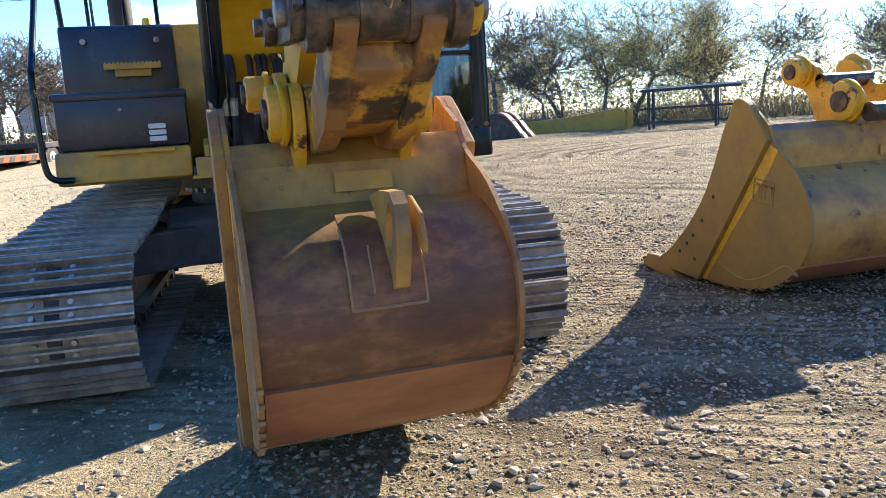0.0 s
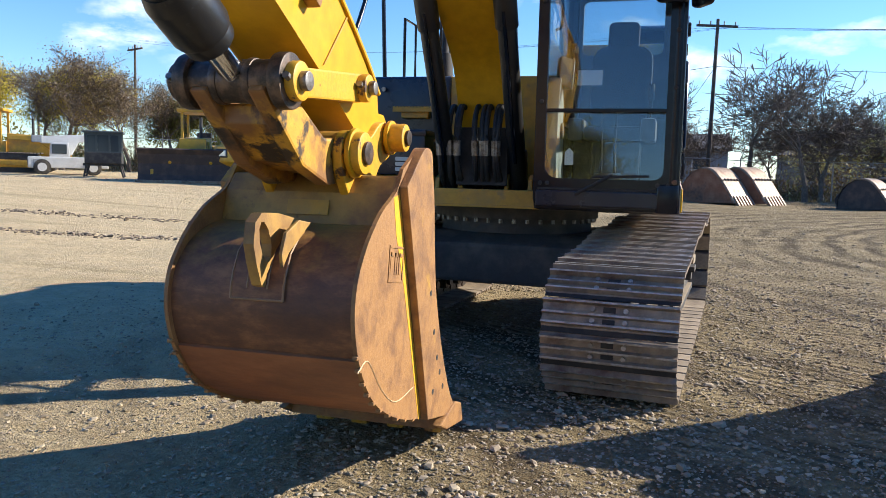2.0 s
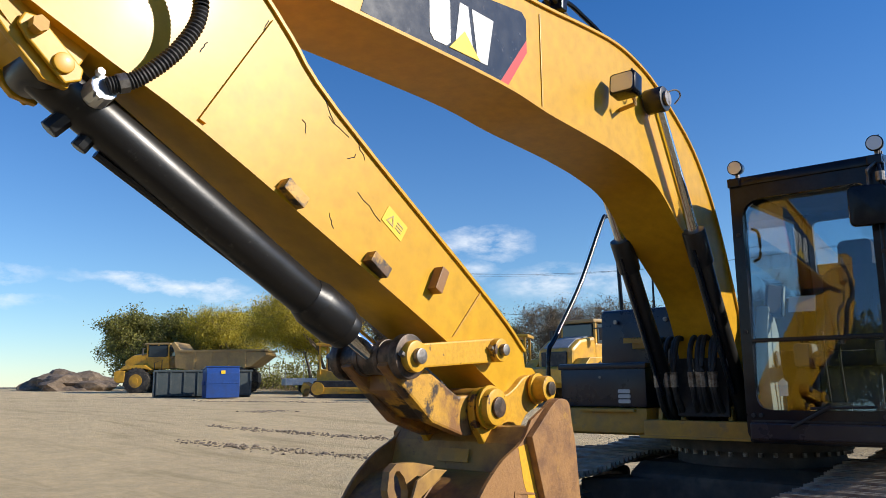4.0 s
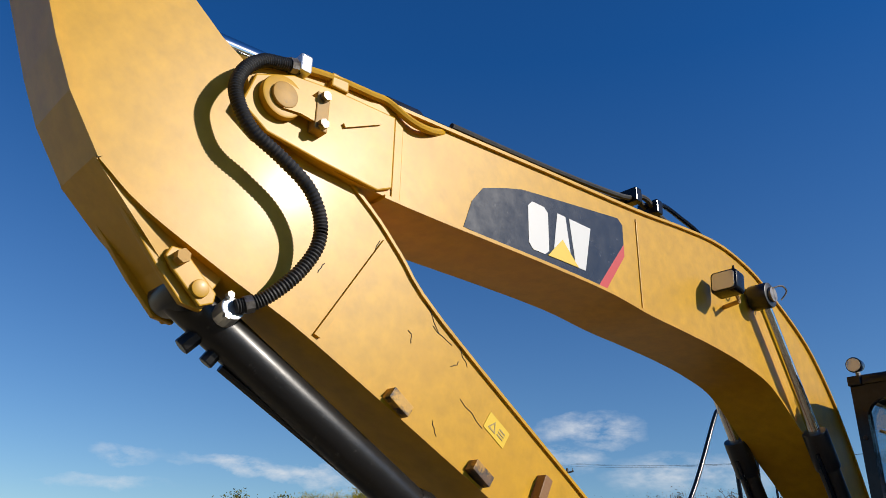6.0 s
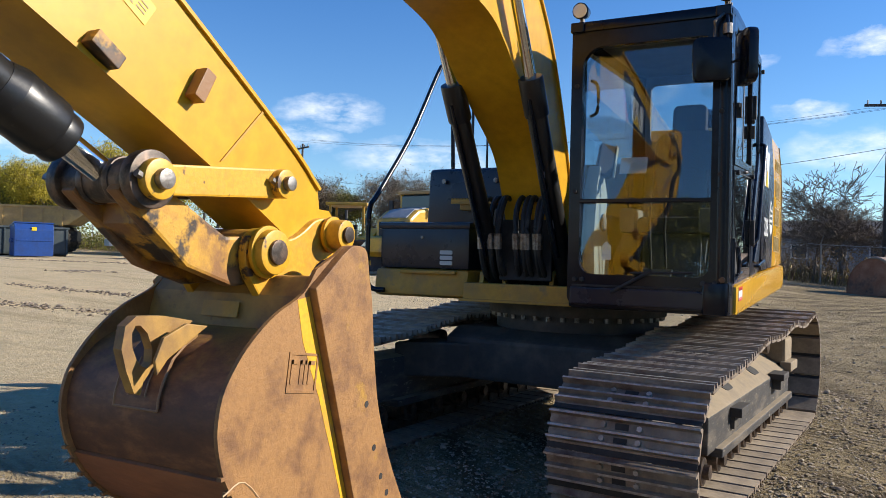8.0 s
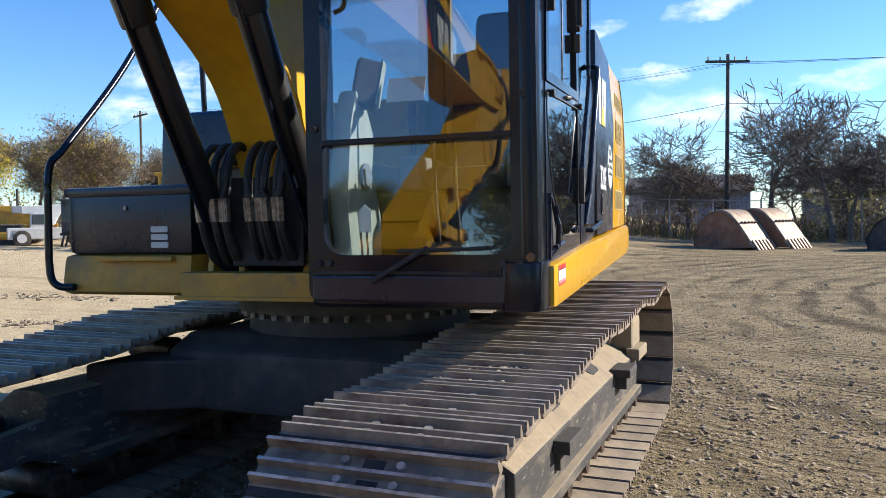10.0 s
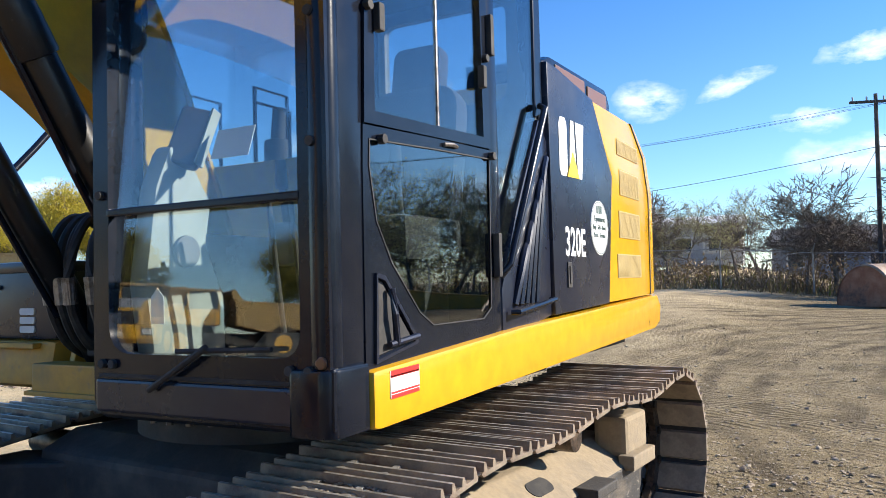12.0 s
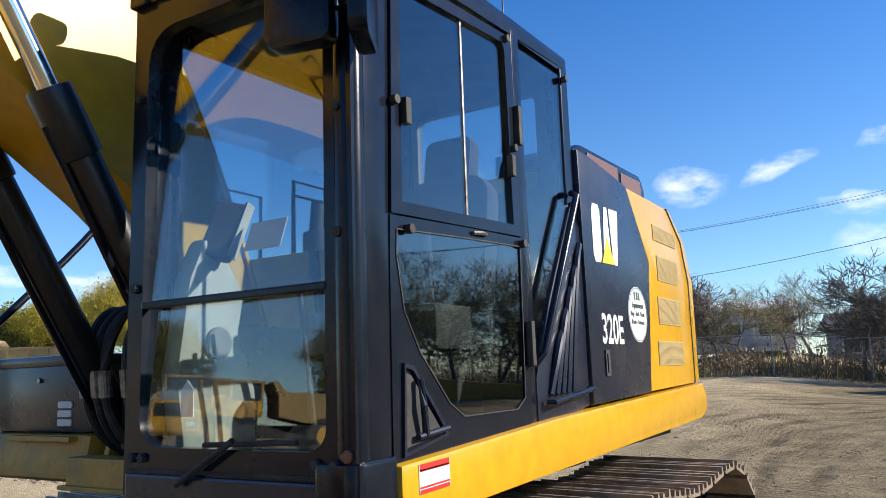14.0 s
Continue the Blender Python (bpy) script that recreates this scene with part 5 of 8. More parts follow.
for y, z in ((-1.065, 1.99), (-1.13, 2.40), (-1.09, 2.86), (-0.275, 2.44), (-0.235, 2.045), (-0.30, 2.91), (0.33, 2.93)):
    part("door_bolt", rod((SX, y, z), (SX + 0.024, y, z), 0.017, seg=8, bevel=0.003), BLACK_MATTE, cab)
for y, z0, z1 in ((-0.235, 2.46, 2.63), (-0.215, 1.55, 1.73), (-1.075, 2.33, 2.42), (-0.315, 2.31, 2.40)):
    part("hinge", box((SX, y - 0.016, z0), (SX + 0.03, y + 0.016, z1), 0.006), BLACK_MATTE, cab)
part("latch_knob", tube([(SX + 0.006, -0.64, 2.035), (SX + 0.016, -0.59, 2.04), (SX + 0.006, -0.54, 2.04)], 0.008, 6), STEEL, cab)
# side sill and front corner
part("corner_tube", tube(spline([(CX1 - 0.040, CY0 + 0.040, 1.30), (CX1 - 0.040, CY0 + 0.040, 1.9), (CX1 - 0.042, CY0 + 0.042, 2.5), (CX1 - 0.046, CY0 + 0.055, 2.80), (CX1 - 0.05, CY0 + 0.10, 2.95)], 6), 0.048, 18), BLACK, cab, "glossy black rounded corner post with scuffs", smooth=True)
part("corner_boot", slab(round_rect(CX1 - 0.145, CY0 - 0.017, CX1 + 0.017, -1.165, (0.02, 0.05, 0.01, 0.01)), 1.10, 1.295, "z", bevel=0.012), BLACK, cab, "scuffed black corner boot", smooth=True)
part("corner_trim", slab([(CY0, 1.12), (-1.16, 1.12), (-1.16, 1.30), (CY0, 1.30)], CX1 - 0.02, CX1 + 0.012, "x", bevel=0.01), BLACK, cab)
part("corner_post_skin", slab([(CY0 + 0.02, 1.30), (-1.165, 1.28), (-1.155, 2.02), (-1.13, 2.80), (-1.05, 2.95), (CY0 + 0.08, 2.93), (CY0 + 0.015, 2.75)], CX1 - 0.03, CX1 - 0.001, "x", bevel=0.008), BLACK, cab, smooth=True)
part("door_header", slab([(-1.15, 2.82), (-1.10, 2.90), (-0.25, 2.96), (0.38, 3.0), (0.38, 3.04), (-0.25, 3.02), (-1.2, 2.95)], CX1 - 0.03, CX1 - 0.002, "x", bevel=0.006), BLACK, cab)
part("door_post", slab([(-0.232, 1.29), (-0.15, 1.30), (-0.135, 1.9), (-0.15, 3.0), (-0.225, 2.99)], CX1 - 0.06, CX1 - 0.001, "x", bevel=0.008), BLACK, cab, smooth=True)
# rear quarter glass and the louvred panel under it
quarter = [(-0.135, 1.52), (0.05, 1.88), (0.315, 2.28), (0.32, 2.95), (-0.135, 2.93)]
p = part("quarter_window", slab(quarter, SX - 0.016, SX - 0.011, "x"), GLASS, cab, "rear quarter pane")
p.visible_shadow = False
part("quarter_frame", slab([(0.30, 2.30), (0.40, 2.33), (0.40, 3.0), (0.315, 2.99)], CX1 - 0.05, CX1 - 0.001, "x", bevel=0.008), BLACK, cab)
part("corner_lamp_base", rod((CX1 - 0.03, CY0 - 0.008, 1.315), (CX1 - 0.03, CY0 + 0.02, 1.315), 0.02, seg=14, bevel=0.006), AMBER, cab)
panel = slab([(-0.15, 1.29), (0.43, 1.36), (0.44, 2.20), (0.33, 2.30), (0.03, 1.84), (-0.15, 1.50)], CX1 - 0.06, CX1 + 0.004, "x", bevel=0.012)
lv = part("louvre_panel", panel, BLACK_BODY, cab, "black ribbed side panel behind the door", smooth=True)
for k in range(5):
    y0 = 0.02 + 0.062 * k
    part("louvre_rib", tube(spline([(CX1 + 0.006, y0 - 0.05, 1.43), (CX1 + 0.016, y0, 1.55 + 0.06 * k), (CX1 + 0.016, y0 + 0.06, 1.66 + 0.09 * k), (CX1 + 0.006, y0 + 0.13, 1.72 + 0.10 * k)], 5), 0.018, 8), BLACK_BODY, cab, smooth=True)
part("grab_bar", tube([(CX1 + 0.02, -0.10, 1.40), (CX1 + 0.05, -0.09, 1.40), (CX1 + 0.05, 0.36, 1.44), (CX1 + 0.02, 0.37, 1.44)], 0.012, 8), BLACK, cab)
part("handrail", tube([(CX1 + 0.01, -0.18, 1.55), (CX1 + 0.045, -0.16, 1.60), (CX1 + 0.045, 0.31, 2.34), (CX1 + 0.01, 0.33, 2.36)], 0.016, 10), BLACK, cab, smooth=True)

# roof work lamps, mirrors and aerial
for x in (CX0 + 0.05, CX1 - 0.04):
    c = Vector((x, CY0 - 0.01, 3.045))
    lamp = part("roof_lamp", rod(c, c + Vector((0, 0.10, 0.012)), 0.055, 0.042, seg=24, bevel=0.008), BLACK, cab, "round black work lamp on the roof edge", smooth=True)
    part("lamp_lens", rod(c + Vector((0, -0.006, 0)), c + Vector((0, 0.002, 0)), 0.046, seg=24), LENS, cab)
    part("lamp_stem", box((x - 0.012, CY0 + 0.03, 2.955), (x + 0.012, CY0 + 0.065, 3.01), 0.004), STEEL, cab)
    part("lamp_bracket", box((x - 0.055, CY0 - 0.03, 2.90), (x + 0.035, CY0 + 0.05, 2.965), 0.008), BLACK, cab)
mirror = part("side_mirror", slab(round_rect(-0.105, -0.16, 0.105, 0.16, 0.045), -0.03, 0.03, "y", bevel=0.014, m=Matrix.Translation((CX1 + 0.09, CY0 - 0.05, 2.63)) @ Matrix.Rotation(radians(-62), 4, "Z")), BLACK, cab, "black rear-view mirror on a tube arm", smooth=True)
mirror2 = part("front_mirror", slab(round_rect(-0.11, -0.13, 0.11, 0.13, 0.04), -0.035, 0.035, "y", bevel=0.014, m=Matrix.Translation((CX1 - 0.10, CY0 - 0.10, 2.62)) @ Matrix.Rotation(radians(12), 4, "Z")), BLACK, cab, "black rear-view mirror before the windscreen", smooth=True)
part("mirror_arm", tube([(CX1 - 0.03, CY0 - 0.005, 2.93), (CX1 - 0.02, CY0 - 0.05, 2.84), (CX1 - 0.02, CY0 - 0.05, 2.60), (CX1 + 0.05, CY0 - 0.05, 2.62)], 0.012, 8), BLACK, cab)
part("mirror_arm", tube([(CX1 - 0.03, CY0 - 0.005, 2.93), (CX1 - 0.09, CY0 - 0.07, 2.86), (CX1 - 0.09, CY0 - 0.07, 2.72)], 0.010, 8), STEEL, cab)
part("mirror_clamp", rod((CX1 - 0.02, CY0 - 0.05, 2.78), (CX1 - 0.02, CY0 - 0.05, 2.84), 0.028, seg=12), STEEL, cab)
part("mirror_clamp", rod((CX1 - 0.15, CY0 - 0.06, 2.69), (CX1 - 0.05, CY0 - 0.06, 2.69), 0.026, seg=10), STEEL, cab)
part("aerial", tube([(CX1 - 0.25, 0.22, 3.05), (CX1 - 0.26, 0.25, 3.55)], 0.004, 6), BLACK, cab)
for y in (CY0 + 0.06, CY0 + 0.13):
    part("roof_clip", box((CX1 - 0.05, y - 0.012, 2.985), (CX1 - 0.02, y + 0.012, 3.02), 0.004), STEEL, cab)
part("grab_handle", tube(spline([(CX0 + 0.11, CY0 + 0.07, 2.36), (CX0 + 0.15, CY0 + 0.09, 2.40), (CX0 + 0.15, CY0 + 0.09, 2.56), (CX0 + 0.11, CY0 + 0.07, 2.60)], 5), 0.011, 8), BLACK, cab)

# inside the cab: seat, consoles, levers, paper
seat = slab(round_rect(-0.26, -0.06, 0.26, 0.06, 0.05), -0.25, 0.25, "y", bevel=0.03, m=Matrix.Translation((0.87, -0.32, 1.68)))
part("seat", seat, SEAT_CLOTH, cab, "dark cloth operator's seat", smooth=True)
back = slab(round_rect(-0.25, -0.36, 0.25, 0.36, 0.12), -0.06, 0.06, "y", bevel=0.03, m=Matrix.Translation((0.87, -0.03, 2.08)) @ Matrix.Rotation(radians(-10), 4, "X"))
part("seat_backrest", back, SEAT_CLOTH, cab, smooth=True)
head = slab(round_rect(-0.13, -0.13, 0.13, 0.13, 0.05), -0.05, 0.05, "y", bevel=0.025, m=Matrix.Translation((0.87, 0.06, 2.52)) @ Matrix.Rotation(radians(-10), 4, "X"))
part("headrest", head, SEAT_CLOTH, cab, smooth=True)
part("seat_base", box((0.68, -0.45, 1.2), (1.06, -0.05, 1.63), 0.03), INTERIOR, cab)
cons = slab([(-1.20, 1.21), (-0.86, 1.21), (-0.87, 1.50), (-0.96, 1.70), (-0.93, 1.86), (-1.05, 2.04), (-1.13, 2.06), (-1.20, 1.90), (-1.25, 1.55)], CX0 + 0.055, CX0 + 0.15, "x", bevel=0.03)
part("right_console", cons, INTERIOR_PALE, cab, "pale plastic side console with a round vent", smooth=True)
part("console_vent", rod((CX0 + 0.145, -1.07, 1.67), (CX0 + 0.165, -1.07, 1.67), 0.06, seg=24, bevel=0.008), INTERIOR, cab, smooth=True)
part("monitor", slab(round_rect(-0.06, -0.12, 0.06, 0.12, 0.02), -0.025, 0.025, "y", bevel=0.01, m=Matrix.Translation((CX0 + 0.16, -1.05, 2.09)) @ Matrix.Rotation(radians(-24), 4, "X") @ Matrix.Rotation(radians(35), 4, "Z")), BLACK_MATTE, cab, "dark monitor with a pale rim")
part("monitor_rim", slab(round_rect(-0.006, -0.12, 0.006, 0.12, 0.005), -0.02, 0.02, "y", m=Matrix.Translation((CX0 + 0.215, -1.02, 2.09)) @ Matrix.Rotation(radians(-24), 4, "X")), INTERIOR_PALE, cab)
for x in (0.56, 1.12):
    part("armrest_pod", box((x - 0.06, -0.62, 1.62), (x + 0.06, -0.15, 1.80), 0.03), INTERIOR, cab, smooth=True)
    part("joystick", add_rod(rod((x, -0.56, 1.80), (x + 0.01, -0.60, 1.96), 0.016, seg=10), (x + 0.01, -0.60, 1.94), (x + 0.012, -0.61, 2.06), 0.028, 0.024, seg=12), RUBBER, cab, smooth=True)
for x in (0.80, 0.90):
    part("travel_lever", tube([(x, -0.85, 1.22), (x - 0.01, -0.90, 1.60), (x, -0.95, 1.86)], 0.010, 8), BLACK_MATTE, cab)
    part("pedal", slab([(-0.05, -0.09), (0.05, -0.09), (0.05, 0.09), (-0.05, 0.09)], 0, 0.02, "z", m=Matrix.Translation((x, -0.98, 1.30)) @ Matrix.Rotation(radians(35), 4, "X")), BLACK_MATTE, cab)
part("paper_sheet", slab([(-0.09, -0.06), (0.09, -0.06), (0.09, 0.06), (-0.09, 0.06)], 0, 0.002, "y", m=Matrix.Translation((0.70, -1.02, 2.06)) @ Matrix.Rotation(radians(-20), 4, "X")), DECAL_WHITE, cab, "sheet of white paper")
part("inner_tag", slab([(-0.03, -0.05), (0.03, -0.05), (0.03, 0.04), (0, 0.07), (-0.03, 0.04)], 0, 0.002, "y", m=Matrix.Translation((0.60, CY0 + 0.06, 1.47))), DECAL_WHITE, cab, "paper tag hanging inside the windscreen")
part("cab_floor_mat", box((CX0 + 0.06, CY0 + 0.08, 1.205), (CX1 - 0.06, 0.3, 1.225), 0.004), BLACK_MATTE, cab)

# ---- body behind and beside the cab ----
BX = 1.375
# long yellow side skirt, wrapping to the rear
sk = bmesh.new()
skirt_in = [(-1.17, 1.10), (-1.17, 1.275), (0.0, 1.335), (2.50, 1.405), (2.60, 1.33), (2.56, 1.20), (2.4, 1.17), (-1.13, 1.095)]
add_slab(sk, skirt_in, 1.20, BX + 0.015, "x", bevel=0.02)
skirt = part("side_skirt", sk, YELLOW_GLOSS, excavator, "long glossy yellow side skirt", smooth=True)
st = Matrix.Translation((BX + 0.0165, -0.998, 1.226))
part("safety_sticker", slab([(-0.088, -0.044), (0.088, -0.040), (0.088, 0.044), (-0.088, 0.040)], -0.001, 0.001, "x", m=st), DECAL_WHITE, skirt, "white sticker with red bars")
for z, w in ((-0.040, 0.006), (-0.028, 0.003), (0.022, 0.003), (0.031, 0.010)):
    part("sticker_bar", slab([(-0.085, z - w), (0.085, z - w + 0.004), (0.085, z + w + 0.004), (-0.085, z + w)], 0.001, 0.002, "x", m=st), RED, skirt)
# dark panel and yellow louvred door
dark = slab([(0.44, 1.36), (1.36, 1.385), (1.50, 2.15), (1.15, 2.55), (0.55, 2.60), (0.42, 2.60)], 1.22, BX, "x", bevel=0.012)
dark_panel = part("dark_side_panel", dark, BLACK_BODY, excavator, "dark blue-black engine side panel with white lettering", smooth=True)
hood = slab([(1.365, 1.387), (2.50, 1.41), (2.53, 2.10), (2.38, 2.38), (2.05, 2.555), (1.155, 2.55), (1.505, 2.15)], 1.20, BX - 0.004, "x", bevel=0.02)
yellow_panel = part("louvred_door", hood, YELLOW_GLOSS, excavator, "yellow engine door with four louvred vents", smooth=True)


for z0, z1, y0 in ((1.53, 1.68, 1.56), (1.78, 1.95, 1.62), (2.05, 2.21, 1.66), (2.30, 2.40, 1.62)):
    vent = box((BX - 0.006, y0, z0), (BX + 0.001, 2.12, z1), 0.003)
    v_ob = part("vent", vent, VENT_MESH, yellow_panel)
    for k in range(24):
        y = y0 + 0.012 + (2.095 - y0) * k / 23
        part("vent_slat", box((BX, y, z0 + 0.008), (BX + 0.0022, y + 0.008, z1 - 0.008)), VENT_MESH, yellow_panel)
part("door_gap", slab([(2.36, 1.41), (2.375, 1.41), (2.40, 2.10), (2.27, 2.37), (1.98, 2.55), (1.96, 2.55), (2.26, 2.36), (2.385, 2.10)], BX - 0.01, BX + 0.001, "x"), BLACK_MATTE, yellow_panel)


def on_side(u, v, lift):
    return (BX + 0.0005 + lift, 0.555 + u, 2.055 + v + 0.03 * u)


badge(dark_panel, DECAL_WHITE, DECAL_YELLOW, on_side, 0.40, 0.30)
letters("model_number", "320E", DECAL_WHITE, dark_panel, Matrix.Translation((BX + 0.001, 0.60, 1.655)) @ Matrix(((0, 0, 1, 0), (1, 0, 0, 0), (0, 1, 0, 0), (0, 0, 0, 1))), 0.15, "white model number lettering", bold=0.004, squeeze=0.80)
# dealer's oval sticker
oval_c = (1.195, 1.82)
oval = [(oval_c[0] + 0.165 * math.cos(2 * math.pi * k / 40), oval_c[1] + 0.155 * math.sin(2 * math.pi * k / 40)) for k in range(40)]
part("dealer_sticker", slab(oval, BX, BX + 0.0025, "x"), DECAL_WHITE, dark_panel, "white oval dealer sticker with dark lettering")
rim = bmesh.new()
add_ring_slab(rim, [(oval_c[0] + (u - oval_c[0]) * 0.97, oval_c[1] + (v - oval_c[1]) * 0.97) for u, v in oval], [(oval_c[0] + (u - oval_c[0]) * 0.94, oval_c[1] + (v - oval_c[1]) * 0.94) for u, v in oval], BX + 0.0025, BX + 0.0035, "x")
part("sticker_rim", rim, DECAL_INK, dark_panel)
side_m = Matrix(((0, 0, 1, 0), (1, 0, 0, 0), (0, 1, 0, 0), (0, 0, 0, 1)))
for body, y, z, h in (("Equipment", 1.095, 1.855, 0.034), ("Buy - Sell - Rent", 1.065, 1.81, 0.027), ("Parts - Service", 1.08, 1.765, 0.027)):
    letters("sticker_text", body, DECAL_INK, dark_panel, Matrix.Translation((BX + 0.0035, y, z)) @ side_m, h)
for y in (1.14, 1.18, 1.215):
    part("sticker_bar", box((BX + 0.0025, y, 1.90), (BX + 0.004, y + 0.025, 1.945)), DECAL_INK, dark_panel)
part("panel_latch", add_box(box((BX - 0.002, 0.62, 1.49), (BX + 0.008, 0.68, 1.62), 0.003), (BX + 0.002, 0.635, 1.51), (BX + 0.014, 0.665, 1.60), bevel=0.003), BLACK_MATTE, dark_panel)

# engine hood, air box and counterweight
hood_bm = slab([(0.42, 1.2), (2.2, 1.2), (2.35, 2.1), (2.15, 2.42), (1.9, 2.52), (0.42, 2.53)], 0.36, 1.21, "x", bevel=0.03)
add_slab(hood_bm, [(0.10, 1.2), (2.2, 1.2), (2.3, 2.0), (2.1, 2.20), (0.10, 2.22)], -1.42, 0.36, "x", bevel=0.03)
part("engine_hood", hood_bm, YELLOW_DUSTY, excavator, "yellow engine hood", smooth=True)
ab = part("air_box", slab([(0.72, 2.50), (2.08, 2.50), (2.08, 2.72), (2.0, 2.81), (0.92, 2.775), (0.80, 2.73)], 0.75, 1.215, "x", bevel=0.04), BLACK, excavator, "black air intake box on the hood", smooth=True)
for y0, y1 in ((0.98, 1.50), (1.56, 1.96)):
    part("intake_grille", slab([(y0, 2.60), (y1, 2.61), (y1, 2.755), (y0, 2.74)], 1.205, 1.222, "x", bevel=0.006), AMBER, ab)
cw = slab([(-1.42, 2.15), (1.30, 2.15), (1.24, 2.45), (0.95, 2.72), (0.4, 2.84), (-0.5, 2.84), (-1.05, 2.72), (-1.34, 2.45)], 1.12, 2.30, "z", bevel=0.06)
part("counterweight", cw, YELLOW_DUSTY, excavator, "rounded yellow counterweight", smooth=True)

# right front: toolbox, fuel tank, step and rails
tb = part("toolbox", box((-1.44, -0.80, 1.31), (-0.62, 0.12, 1.665), 0.035), BLACK_BODY, excavator, "dark toolbox with a slotted vent on the right platform", smooth=True)
part("toolbox_lid", box((-1.455, -0.815, 1.63), (-0.61, 0.10, 1.685), 0.02), BLACK_BODY, tb, smooth=True)
part("toolbox_lock", rod((-1.04, -0.802, 1.565), (-1.04, -0.812, 1.565), 0.012, seg=12), STEEL, tb)
for k in range(3):
    part("vent_slot", slab(round_rect(-0.055, -0.016, 0.055, 0.016, 0.010), -0.006, 0.004, "y", m=Matrix.Translation((-0.82, -0.802, 1.362 + 0.042 * k))), plain("pale_grille", (0.55, 0.56, 0.55), 0.5), tb)
base = part("right_skirt", slab([(-0.835, 1.10), (-0.80, 1.31), (2.3, 1.36), (2.3, 1.14), (-0.78, 1.085)], -1.475, -0.62, "x", bevel=0.035), YELLOW_DUSTY, excavator, "yellow right-hand platform skirt", smooth=True)
part("serrated_step", box((-1.22, -0.845, 1.275), (-0.72, -0.80, 1.30), 0.004), YELLOW_DUSTY, base)
ft = part("fuel_tank", slab([(0.04, 1.66), (0.08, 2.20), (0.12, 2.225), (0.9, 2.225), (0.9, 1.66)], -1.47, -0.66, "x", bevel=0.03), BLACK_BODY, excavator, "dark fuel tank housing with a yellow step", smooth=True)
for x in (-1.30, -0.785):
    part("tank_bolt", rod((x, 0.055, 2.10), (x, 0.035, 2.10), 0.022, seg=10), STEEL, ft)
step = box((-1.17, -0.06, 1.90), (-0.77, 0.08, 1.915), 0.003)
add_box(step, (-1.17, -0.065, 1.885), (-0.77, -0.055, 1.925))
add_box(step, (-1.10, -0.03, 1.83), (-0.84, 0.07, 1.89), bevel=0.01)
for k in range(14):
    add_box(step, (-1.165 + 0.029 * k, -0.066, 1.92), (-1.15 + 0.029 * k, -0.05, 1.935))
part("tank_step", step, YELLOW_DUSTY, ft, "yellow serrated foot step")
rail = tube(spline([(-1.36, -0.85, 1.13), (-1.47, -0.86, 1.14), (-1.52, -0.86, 1.22), (-1.53, -0.85, 1.5), (-1.53, -0.83, 1.80), (-1.53, -0.70, 1.94), (-1.53, -0.20, 2.48), (-1.53, 0.30, 3.17), (-1.53, 0.40, 3.25), (-1.53, 0.52, 3.25), (-1.53, 0.60, 3.12), (-1.52, 0.61, 2.8), (-1.50, 0.61, 2.22)], 6), 0.021, 10)
part("handrail", rail, BLACK, excavator, "bent black tube handrail", smooth=True)
for x, y, top_z in ((-1.30, 0.62, 2.85), (-1.05, 1.05, 2.95), (-0.78, 0.75, 2.75)):
    part("hood_rail", tube([(x, y, 2.2), (x, y, top_z), (x, y + 0.35, top_z), (x, y + 0.35, 2.2)], 0.016, 8), BLACK, excavator)
part("exhaust_pipe", add_rod(rod((-1.10, 1.35, 2.2), (-1.10, 1.35, 2.62), 0.10, seg=20, bevel=0.02), (-1.10, 1.35, 2.6), (-1.10, 1.38, 2.86), 0.055, seg=16), BLACK_MATTE, excavator, "black exhaust stack", smooth=True)
part("beacon", rod((-0.85, 0.35, 2.22), (-0.85, 0.35, 2.30), 0.035, seg=14, bevel=0.01), DECAL_YELLOW, excavator, smooth=True)

# hoses at the boom foot, with black pieces that darken the shaded space
for sx in (-1, 1):
    part("boom_foot_bracket", slab([(-0.80, 1.12), (-0.35, 1.12), (-0.40, 1.45), (-0.60, 1.58), (-0.74, 1.50)], *sorted((XB + sx * 0.205, XB + sx * 0.245)), "x", bevel=0.01), BLACK_MATTE, excavator, "black boom foot bracket plate", m=ARM)
part("foot_crossbar", box((XB - 0.25, -0.55, 1.12), (XB + 0.25, -0.45, 1.40), 0.01), BLACK_MATTE, excavator, m=ARM)
part("boom_foot_pin", rod((XB - 0.27, -0.62, 1.50), (XB + 0.27, -0.62, 1.50), 0.05, seg=20), PIN_STEEL, excavator, smooth=True, m=ARM)
# filler boxes in black, added to deepen the shade between the hoses
for x0, z1 in ((-0.24, 1.52), (-0.05, 1.60), (0.10, 1.48)):
    part("valve_block", box((x0, -0.86, 1.22), (x0 + 0.13, -0.70, z1), 0.012), BLACK_MATTE, excavator, m=ARM)
# no known part: black plate put in as shade behind the hoses
part("hose_shield", box((XB - 0.20, -1.05, 1.26), (XB + 0.20, -1.02, 1.70), 0.01), BLACK_MATTE, excavator, "black plate added for the shade behind the hoses", m=ARM)
rnd = random.Random(5)
